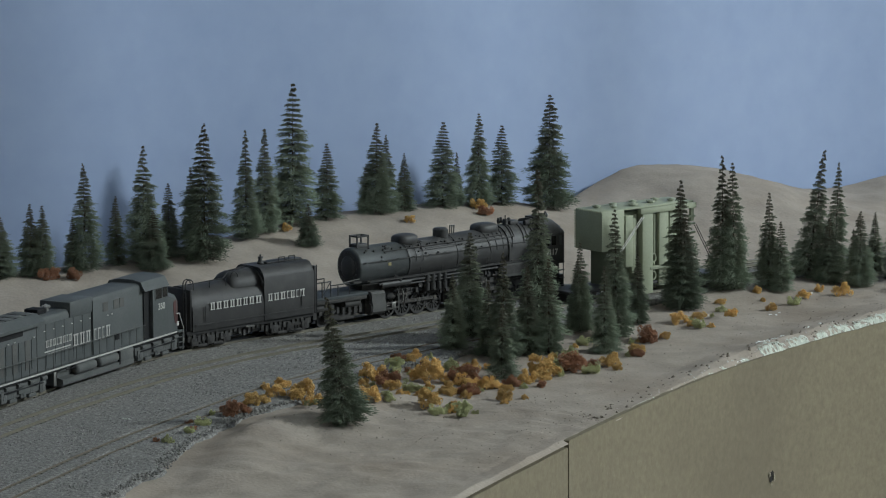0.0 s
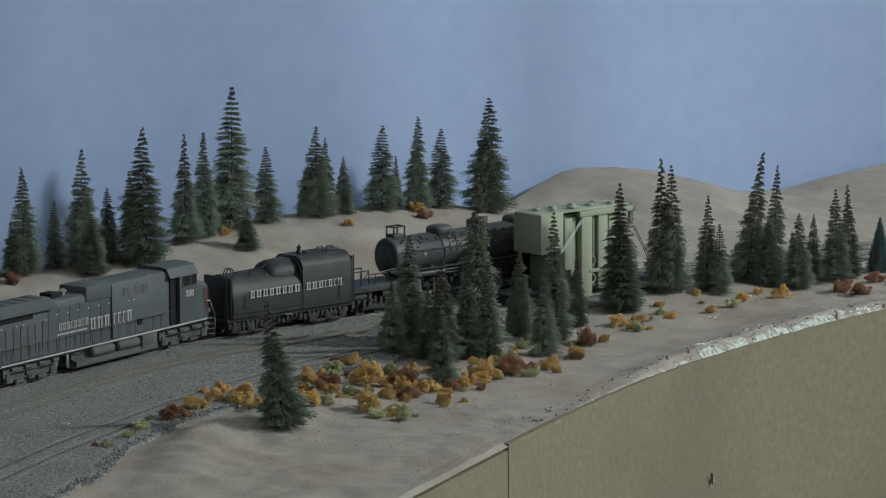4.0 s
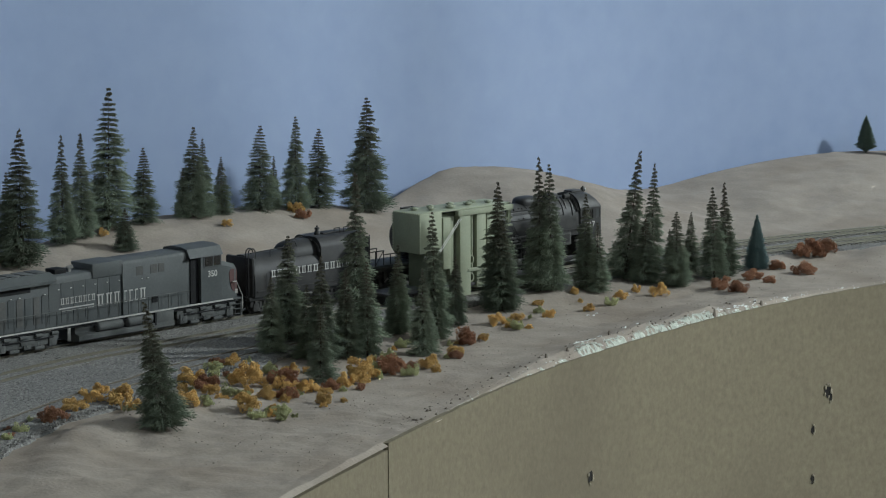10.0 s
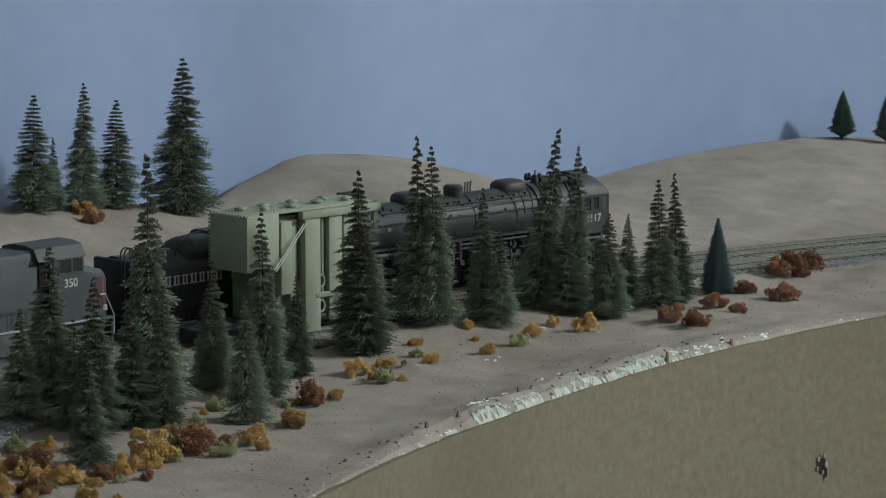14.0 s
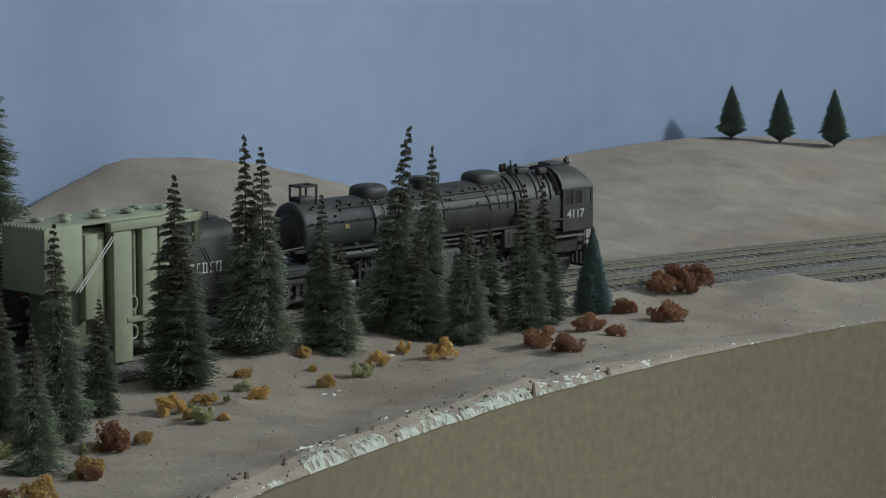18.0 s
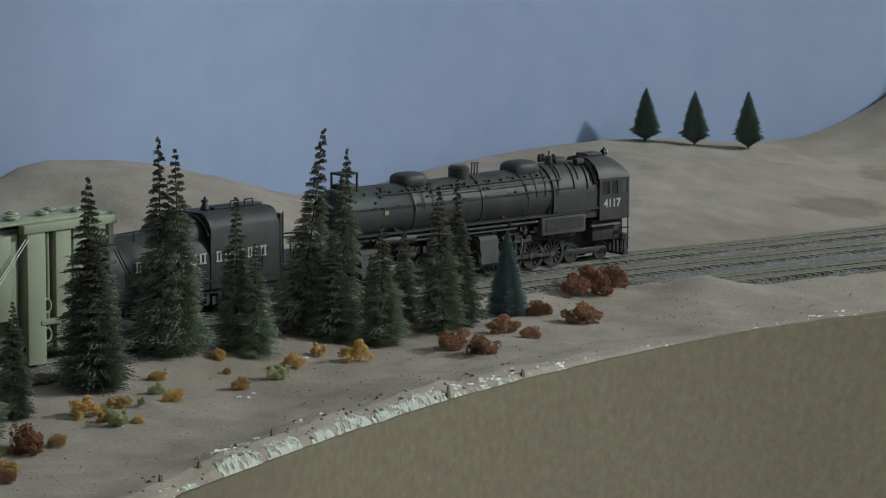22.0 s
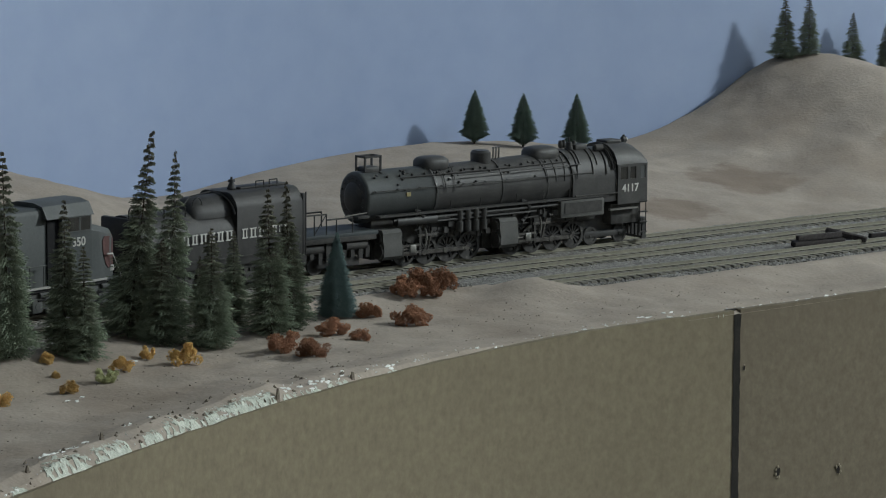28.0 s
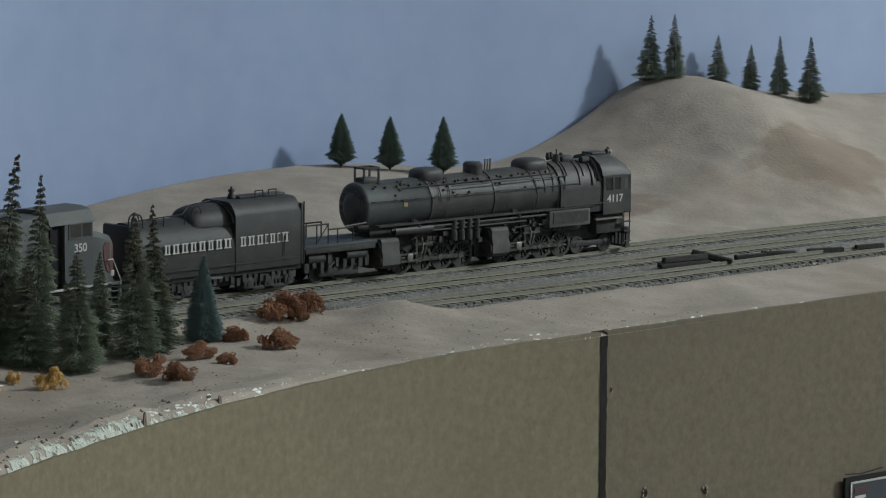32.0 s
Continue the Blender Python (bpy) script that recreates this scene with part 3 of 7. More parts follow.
rod(_bm, (0, 0, -0.03), (0, 0, 0.97), 0.06, 7, 0.012)
TRUNK = mesh_of(_bm, "trunk")
TRUNK.materials.append(BARK)
TREE_LABEL = {"fir": "dark green wire-brush model fir tree with ragged tiers", "blue_fir": "small blue-green model spruce on the sand bank",
              "foam_fir": "plain green teardrop model fir on the hill"}


WIDTH = {"fir": 1.36, "blue_fir": 1.3, "foam_fir": 1.15}


def conifer(kind, x, y, h, r, seed, lean=None):
    rnd = random.Random(seed)
    s, n = (float(a[0]) for a in to_line((x, y)))
    if n < 0 and s < 1.25:
        h, r = h * 1.05, r * 1.08
    elif n < 0 and s > 1.7 and kind == "fir":
        r *= 0.74
    tilt = rnd.uniform(-0.8, 0.8) if lean is None else lean
    t = thing("conifer_tree", TREE_LABEL[kind], "tree", pose(x, y, ground_z(x, y) - 0.0005, rnd.uniform(-2, 2), tilt, 0), "model firs")
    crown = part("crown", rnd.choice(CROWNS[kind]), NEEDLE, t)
    h *= 1.1 if kind == "blue_fir" else 1.0
    crown.scale = (r * WIDTH[kind], r * WIDTH[kind], h)
    crown.rotation_euler = (0, 0, rnd.uniform(0, 6.28))
    trunk = part("trunk", TRUNK, BARK, t)
    trunk.scale = (0.011, 0.011, h)
    return t


conifer("fir", -0.354, 1.599, 0.044, 0.0131, 0)
conifer("fir", -0.331, 1.61, 0.053, 0.0105, 1)
conifer("fir", -0.323, 1.614, 0.051, 0.0097, 2)
conifer("fir", -0.3, 1.625, 0.041, 0.0079, 3)
conifer("fir", -0.291, 1.629, 0.078, 0.0123, 4)
conifer("fir", -0.268, 1.646, 0.052, 0.008, 5, 0)
conifer("fir", -0.247, 1.661, 0.087, 0.0143, 6, 0)
conifer("fir", -0.2285, 1.677, 0.0565, 0.0092, 62, 0)
conifer("fir", -0.211, 1.69, 0.066, 0.009, 7)
conifer("fir", -0.2, 1.672, 0.1025, 0.0179, 8, 0)
conifer("fir", -0.239, 1.637, 0.044, 0.011, 9)
conifer("fir", -0.169, 1.738, 0.084, 0.0114, 10)
conifer("fir", -0.154, 1.76, 0.081, 0.0129, 11, 0)
conifer("fir", -0.1325, 1.791, 0.111, 0.0186, 12, 0.8)
conifer("fir", -0.104, 1.81, 0.0595, 0.0117, 13, 0.3)
conifer("fir", -0.071, 1.836, 0.038, 0.0071, 14)
conifer("fir", -0.063, 1.843, 0.072, 0.0142, 15, 0.8)
conifer("fir", -0.054, 1.85, 0.062, 0.0095, 16)
conifer("fir", -0.039, 1.861, 0.047, 0.0086, 17)
conifer("fir", -0.006, 1.885, 0.0685, 0.0144, 18, 0.8)
conifer("fir", 0.006, 1.894, 0.0435, 0.0067, 19, 0.8)
conifer("fir", 0.025, 1.907, 0.076, 0.0106, 20)
conifer("fir", 0.046, 1.922, 0.0645, 0.0136, 21, 0.3)
conifer("fir", 0.088, 1.948, 0.1, 0.0187, 22, 0.6)
conifer("fir", -0.119, 1.735, 0.033, 0.0091, 23, 0.3)
conifer("fir", -0.091, 1.163, 0.085, 0.0156, 24, -8)
conifer("fir", -0.013, 1.419, 0.059, 0.0114, 25)
conifer("fir", 0.001, 1.469, 0.081, 0.015, 26)
conifer("fir", 0.018, 1.331, 0.055, 0.0102, 27)
conifer("fir", 0.041, 1.413, 0.065, 0.013, 28)
conifer("fir", 0.05, 1.446, 0.131, 0.0173, 29)
conifer("fir", 0.085, 1.51, 0.067, 0.011, 30)
conifer("fir", 0.023, 1.395, 0.077, 0.0121, 31)
conifer("fir", 0.013, 1.414, 0.054, 0.0106, 32)
conifer("fir", 0.056, 1.419, 0.07, 0.0105, 33, 0)
conifer("fir", 0.083, 1.508, 0.055, 0.0084, 34)
conifer("fir", 0.1106, 1.489, 0.096, 0.0115, 35, -1)
conifer("fir", 0.097, 1.428, 0.064, 0.0111, 36)
conifer("fir", 0.1306, 1.541, 0.053, 0.0092, 37, 0)
conifer("fir", 0.17, 1.613, 0.0985, 0.0149, 38, 0)
conifer("fir", 0.1725, 1.605, 0.071, 0.0162, 39, 0)
conifer("fir", 0.21, 1.676, 0.107, 0.014, 40, -0.5)
conifer("fir", 0.219, 1.674, 0.1017, 0.0119, 41, -1.2)
conifer("fir", 0.248, 1.688, 0.077, 0.0113, 42, 0)
conifer("fir", 0.257, 1.679, 0.056, 0.0098, 43, -0.6)
conifer("fir", 0.285, 1.733, 0.1055, 0.0144, 44, 7.2)
conifer("fir", 0.308, 1.743, 0.0945, 0.0109, 45, 2.2)
conifer("fir", 0.3007, 1.724, 0.054, 0.0126, 46, 0.6)
conifer("fir", 0.331, 1.79, 0.034, 0.0059, 47)
conifer("fir", 0.326, 1.72, 0.0613, 0.0115, 48, 0)
conifer("fir", 0.346, 1.771, 0.0495, 0.0081, 49, 0)
conifer("fir", 0.361, 1.745, 0.076, 0.0131, 50, -1.4)
conifer("fir", 0.373, 1.755, 0.0777, 0.011, 51, -1.7)
conifer("blue_fir", 0.4035, 1.788, 0.0415, 0.0096, 52, 0)
conifer("foam_fir", 0.61, 2.348, 0.038, 0.0094, 53)
conifer("foam_fir", 0.643, 2.34, 0.038, 0.0094, 54)
conifer("foam_fir", 0.679, 2.33, 0.0405, 0.0094, 55, 0)
conifer("fir", 0.862, 2.43, 0.0485, 0.0133, 56, 0.2)
conifer("fir", 0.879, 2.424, 0.046, 0.0108, 57)
conifer("fir", 0.924, 2.457, 0.0425, 0.011, 58, 0.3)
conifer("fir", 0.947, 2.448, 0.035, 0.0093, 59)
conifer("fir", 0.967, 2.44, 0.044, 0.0102, 60, 0)
conifer("fir", 0.988, 2.431, 0.048, 0.0127, 61, 0)


# ---- lichen bushes ----
def bush_mesh(name, seed, count, mat):
    """A clump of fine crumbs gathered in small round tufts, one unit across its half."""
    rnd = random.Random(seed)
    rng = np.random.default_rng(seed)
    tufts = []
    for _ in range(28):
        a, rr = rnd.uniform(0, 2 * math.pi), math.sqrt(rnd.random()) * 0.72
        top = 0.8 * math.sqrt(max(0.05, 1 - rr * rr)) * (0.8 + 0.25 * math.sin(3 * a + seed))
        tufts.append((rr * math.cos(a), rr * math.sin(a) * 0.8, 0.08 + top * rnd.uniform(0.2, 1.05), rnd.uniform(0.11, 0.22)))
    base = np.array([(1, 0, -0.5), (-0.5, 0.87, -0.5), (-0.5, -0.87, -0.5), (0, 0, 1.0)])
    pick = rng.integers(0, len(tufts), count)
    c = np.array(tufts)[pick]
    d = rng.normal(size=(count, 3))
    d /= np.linalg.norm(d, axis=1)[:, None]
    at = c[:, :3] + d * (c[:, 3] * rng.uniform(0.4, 1.25, count) ** 0.5)[:, None]
    at[:, 2] = np.maximum(at[:, 2], 0.02)
    q = rng.normal(size=(count, 3, 3))
    q = np.linalg.qr(q)[0]
    v = at[:, None] + np.einsum("kij,vj->kvi", q, base) * rng.uniform(0.022, 0.055, count)[:, None, None]
    f = np.array([(0, 1, 2), (0, 3, 1), (1, 3, 2), (2, 3, 0)])
    me = bpy.data.meshes.new(name)
    me.from_pydata(v.reshape(-1, 3).tolist(), [], (f[None] + 4 * np.arange(count)[:, None, None]).reshape(-1, 3).tolist())
    me.materials.append(mat)
    return me


BUSHES = {"orange": [bush_mesh("bush", k, 2200, BUSH_O) for k in range(5)], "rust": [bush_mesh("bush", 20 + k, 2200, BUSH_R) for k in range(3)],
          "green": [bush_mesh("bush", 40 + k, 1900, BUSH_G) for k in range(3)]}
BUSH_LABEL = {"orange": "clump of orange lichen bush on the sand", "rust": "clump of rust-red lichen bush on the sand", "green": "clump of yellow-green lichen bush on the sand"}


SPOTS = []


def bush(colour, x, y, r, seed):
    SPOTS.append((x, y, r))
    rnd = random.Random(seed)
    s, n = (float(a[0]) for a in to_line((x, y)))
    on_bed = -0.026 < n < bed_width(s) - 0.004
    k = 1.1 if colour == "rust" else 0.92
    ob = part("bush", rnd.choice(BUSHES[colour]), BUSH_O)
    tagged(ob, BUSH_LABEL[colour], "bush", "lichen bushes")
    ob.matrix_basis = pose(x, y, (0.0012 if on_bed else ground_z(x, y) - 0.0006), 0, 0, rnd.uniform(0, 360)) @ Matrix.Diagonal((r * k * rnd.uniform(1.15, 1.45), r * k * rnd.uniform(1.1, 1.35), r * k * rnd.uniform(1.15, 1.5), 1))


bush("orange", -0.120, 1.243, 0.0131, 0)
bush("orange", -0.150, 1.217, 0.0095, 1)
bush("orange", -0.139, 1.245, 0.0079, 2)
bush("rust", -0.166, 1.183, 0.0077, 3)
bush("orange", -0.072, 1.316, 0.0126, 4)
bush("green", -0.056, 1.344, 0.0064, 5)
bush("orange", -0.045, 1.372, 0.0064, 6)
bush("orange", -0.033, 1.315, 0.0144, 7)
bush("green", -0.015, 1.357, 0.0073, 8)
bush("orange", -0.001, 1.360, 0.0064, 9)
bush("orange", -0.060, 1.258, 0.0070, 10)
bush("green", -0.046, 1.262, 0.0079, 11)
bush("orange", -0.036, 1.220, 0.0112, 12)
bush("orange", -0.022, 1.261, 0.0079, 13)
bush("orange", -0.005, 1.298, 0.0063, 14)
bush("rust", -0.006, 1.266, 0.0062, 15)
bush("orange", 0.008, 1.289, 0.0089, 16)
bush("orange", 0.016, 1.244, 0.0079, 17)
bush("orange", -0.075, 1.221, 0.0087, 18)
bush("green", -0.016, 1.212, 0.0086, 19)
bush("orange", 0.034, 1.303, 0.0081, 20)
bush("orange", 0.048, 1.339, 0.0127, 21)
bush("green", 0.070, 1.393, 0.0084, 22)
bush("rust", 0.068, 1.353, 0.0110, 23)
bush("orange", 0.097, 1.366, 0.0092, 24)
bush("rust", 0.132, 1.474, 0.0086, 25)
bush("orange", 0.120, 1.415, 0.0085, 26)
bush("green", 0.085, 1.461, 0.0076, 27)
bush("orange", 0.162, 1.539, 0.0087, 28)
bush("orange", 0.178, 1.555, 0.0067, 29)
bush("green", 0.174, 1.515, 0.0071, 30)
bush("orange", 0.203, 1.628, 0.0049, 31)
bush("green", 0.200, 1.596, 0.0058, 32)
bush("orange", 0.205, 1.573, 0.0063, 33)
bush("orange", 0.237, 1.668, 0.0061, 34)
bush("orange", 0.238, 1.640, 0.0038, 35)
bush("orange", 0.240, 1.605, 0.0053, 36)
bush("green", 0.260, 1.623, 0.0065, 37)
bush("orange", 0.271, 1.650, 0.0060, 38)
bush("orange", 0.288, 1.683, 0.0056, 39)
bush("orange", 0.304, 1.663, 0.0089, 40)
bush("rust", 0.133, 1.467, 0.0059, 41)
bush("rust", 0.357, 1.690, 0.0085, 42)
bush("rust", 0.369, 1.672, 0.0084, 43)
bush("rust", 0.390, 1.729, 0.0075, 44)
bush("rust", 0.401, 1.711, 0.0058, 45)
bush("rust", 0.421, 1.787, 0.0072, 46)
bush("rust", 0.438, 1.758, 0.0095, 47)
bush("rust", 0.451, 1.839, 0.0080, 48)
bush("rust", 0.464, 1.856, 0.0094, 49)
bush("rust", 0.476, 1.858, 0.0088, 50)
bush("rust", 0.466, 1.838, 0.0068, 51)
bush("green", -0.183, 1.151, 0.0058, 52)
bush("green", -0.191, 1.127, 0.0051, 53)
bush("green", -0.203, 1.097, 0.0050, 54)
bush("orange", -0.075, 1.230, 0.0083, 55)
bush("green", -0.056, 1.354, 0.0071, 56)
bush("green", -0.016, 1.362, 0.0072, 57)
bush("green", 0.070, 1.397, 0.0073, 58)
bush("green", -0.013, 1.217, 0.0068, 59)
bush("orange", -0.041, 1.384, 0.0064, 60)
bush("orange", -0.134, 1.275, 0.0069, 61)
bush("rust", -0.065, 1.294, 0.0062, 62)
bush("orange", 0.005, 1.291, 0.0070, 63)
bush("rust", 0.023, 1.293, 0.0062, 64)
bush("orange", -0.137, 1.770, 0.0060, 65)
bush("orange", -0.0355, 1.815, 0.0057, 66)
bush("orange", 0.0245, 1.895, 0.0085, 67)
bush("rust", 0.03, 1.876, 0.0063, 68)
bush("rust", -0.317, 1.598, 0.0075, 69)
bush("rust", -0.298, 1.603, 0.007, 70)
# small tufts beside the bushes on the near bank
_rt = random.Random(77)
for _x, _y, _r in list(SPOTS):
    _s, _n = (float(a[0]) for a in to_line((_x, _y)))
    if _s < 1.12 and _n > 0.05:
        for _k in range(2):
            _a = _rt.uniform(0, 6.28)
            bush(_rt.choice(("orange", "green", "green", "orange", "rust")), _x + 1.7 * _r * math.cos(_a), _y + 1.7 * _r * math.sin(_a), _r * _rt.uniform(0.4, 0.65), _rt.randint(0, 999))


# ---- train ----
IRON = material("black_iron_paint", [(0.026, 0.0255, 0.025), (0.038, 0.0372, 0.036), (0.056, 0.054, 0.051)], 110, 0.55, 0.0, bump=0.06, fine=900, spec=0.4)
OILY = material("oily_steel", [(0.06, 0.057, 0.053), (0.2, 0.19, 0.178)], 250, 0.32, 0.6, fine=1500)
TENDER_BLACK = material("deep_black_paint", [(0.019, 0.0187, 0.0185), (0.027, 0.0263, 0.0258), (0.04, 0.0385, 0.037)], 90, 0.58, 0.0, bump=0.06, fine=900, spec=0.35)
DUSTY_BLACK = material("dusty_black_paint", [(0.06, 0.06, 0.057), (0.095, 0.094, 0.089)], 120, 0.75, fine=900)
RUNNING = material("matt_black_running_gear", [(0.026, 0.0255, 0.025), (0.06, 0.057, 0.053)], 300, 0.75, 0.0, bump=0.1, fine=1500, spec=0.3)
SMOKEBOX = material("graphite_paint", [(0.055, 0.06, 0.06), (0.085, 0.09, 0.09)], 80, 0.5, 0.2, bump=0.05, fine=900)
STEEL = material("bare_steel", [(0.2, 0.2, 0.19), (0.36, 0.35, 0.33)], 200, 0.38, 0.85, fine=1500)
# the bluish grey of the lit deck top is put into this colour
DECK = material("lit_deck_grey", [(0.035, 0.042, 0.045), (0.06, 0.068, 0.07)], 120, 0.6, fine=900)
GREY = material("dark_grey_paint", [(0.05, 0.056, 0.056), (0.066, 0.072, 0.072), (0.083, 0.088, 0.087)], 40, 0.6, fine=700, bump=0.04)
GREY_UNDER = material("dusty_grey_underframe", [(0.058, 0.062, 0.061), (0.105, 0.107, 0.103)], 90, 0.8, fine=900, bump=0.1)
RED = material("faded_red_paint", [(0.068, 0.034, 0.032), (0.1, 0.048, 0.045)], 120, 0.65, fine=800)
DUSTY_WHITE = material("dusty_white_paint", [(0.27, 0.265, 0.25), (0.42, 0.41, 0.385)], 150, 0.8, fine=900)
WHITE = material("off_white_paint", [(0.36, 0.355, 0.33), (0.5, 0.49, 0.46)], 300, 0.7, fine=1200)
GLASS_DARK = material("tinted_window", [(0.014, 0.013, 0.012), (0.025, 0.023, 0.021)], 100, 0.15, spec=0.6, bump=0.0)
BLACK = material("black_recess", [(0.004, 0.004, 0.005), (0.01, 0.01, 0.011)], 100, 0.8)
BRASS = material("dull_brass", [(0.26, 0.22, 0.11), (0.36, 0.31, 0.17)], 300, 0.5, 0.6)


LENS = material("clear_lens", [(0.75, 0.75, 0.72), (0.85, 0.85, 0.82)], 300, 0.08, spec=0.9, bump=0.0)


def digits(text, size, mat, parent, m, label):
    """Painted figures, a hair proud of the side they stand on."""
    cu = bpy.data.curves.new("figures", "FONT")
    cu.body, cu.size, cu.extrude, cu.offset = text, size, 0.0001, size * 0.02
    cu.align_x, cu.align_y = "CENTER", "CENTER"
    tmp = bpy.data.objects.new("figures", cu)
    me = bpy.data.meshes.new_from_object(tmp)
    bpy.data.objects.remove(tmp)
    me.materials.clear()
    ob = part("road_number", me, mat, parent, label)
    ob.matrix_basis = m
    return ob


SIDE = pose(0, 0, 0, 90, 0, 0)  # turns flat lettering upright on the near side


def letter_row(widths, x0, y, z, h, pitch, mat, parent, name, label):
    """A row of plain painted bars in place of lettering."""
    x = x0
    bm = bmesh.new()
    for w in widths:
        if w:
            box(bm, x + w * 0.14, x + w * 0.36, y - 0.0002, y, z + h * 0.1, z + h * 0.9)
            if w > pitch * 0.6:
                box(bm, x + w * 0.66, x + w * 0.84, y - 0.0002, y, z + h * 0.1, z + h * 0.9)
            for q in (z, z + h * 0.88):
                box(bm, x + w * 0.02, x + w * 0.96, y - 0.0002, y, q, q + h * 0.12)
        x += pitch if w == 0 else w + pitch * 0.22
    return part(name, bm, mat, parent, label)


def wheel_mesh(r, width, spokes, name):
    """A cast wheel: flanged tyre, spokes and hub in one piece, or a plain web."""
    bm = bmesh.new()
    n = spokes * 2 if spokes else 24

    def ring(q, y):
        return [bm.verts.new((q * math.cos(2 * math.pi * k / n), y, q * math.sin(2 * math.pi * k / n))) for k in range(n)]

    w, t = width / 2, width * 0.24
    tyre = [ring(r * 0.84, -t), ring(r * 0.84, -w), ring(r, -w), ring(r, width * 0.3), ring(r * 1.08, width * 0.3), ring(r * 1.08, w), ring(r * 0.84, w), ring(r * 0.84, t)]
    hub = [ring(r * 0.24, -t), ring(r * 0.2, -width * 0.7), ring(r * 0.2, width * 0.7), ring(r * 0.24, t)]
    for u, v in list(zip(tyre, tyre[1:])) + list(zip(hub, hub[1:])):
        for k in range(n):
            bm.faces.new((u[k], u[(k + 1) % n], v[(k + 1) % n], v[k]))
    bm.faces.new(hub[1])
    bm.faces.new(hub[2][::-1])
    for k in range(n):
        j = (k + 1) % n
        full = not spokes or k % 2 == 0 or k in (1, 3, 5)
        if full:
            bm.faces.new((hub[0][k], hub[0][j], tyre[0][j], tyre[0][k]))
            bm.faces.new((hub[3][k], tyre[7][k], tyre[7][j], hub[3][j]))
        else:
            bm.faces.new((tyre[0][k], tyre[0][j], tyre[7][j], tyre[7][k]))
            bm.faces.new((hub[0][j], hub[0][k], hub[3][k], hub[3][j]))
            bm.faces.new((hub[0][k], tyre[0][k], tyre[7][k], hub[3][k]))
            bm.faces.new((hub[0][j], hub[3][j], tyre[7][j], tyre[0][j]))
    bmesh.ops.recalc_face_normals(bm, faces=bm.faces)
    me = mesh_of(bm, name)
    me.materials.append(RUNNING)
    return me


AXLES = []  # (part, place, radius) to be turned by the run


def axle(parent, x, r, wheel, gauge=0.0152):
    a = part("axle", rod(bmesh.new(), (0, -gauge / 2, 0), (0, gauge / 2, 0), 0.0009, 8), STEEL, parent)
    for side in (-1, 1):
        w = part("wheel", wheel, IRON, a)
        w.matrix_basis = pose(0, side * gauge / 2, 0, 0, 0, 0 if side > 0 else 180)
    a.matrix_basis = pose(x, 0, r)
    AXLES.append((a, Vector((x, 0, r)), r))
    return a


DRIVER = wheel_mesh(0.0076, 0.0024, 13, "driving_wheel")
SMALL = wheel_mesh(0.005, 0.0022, 0, "carrying_wheel")
RODS = []


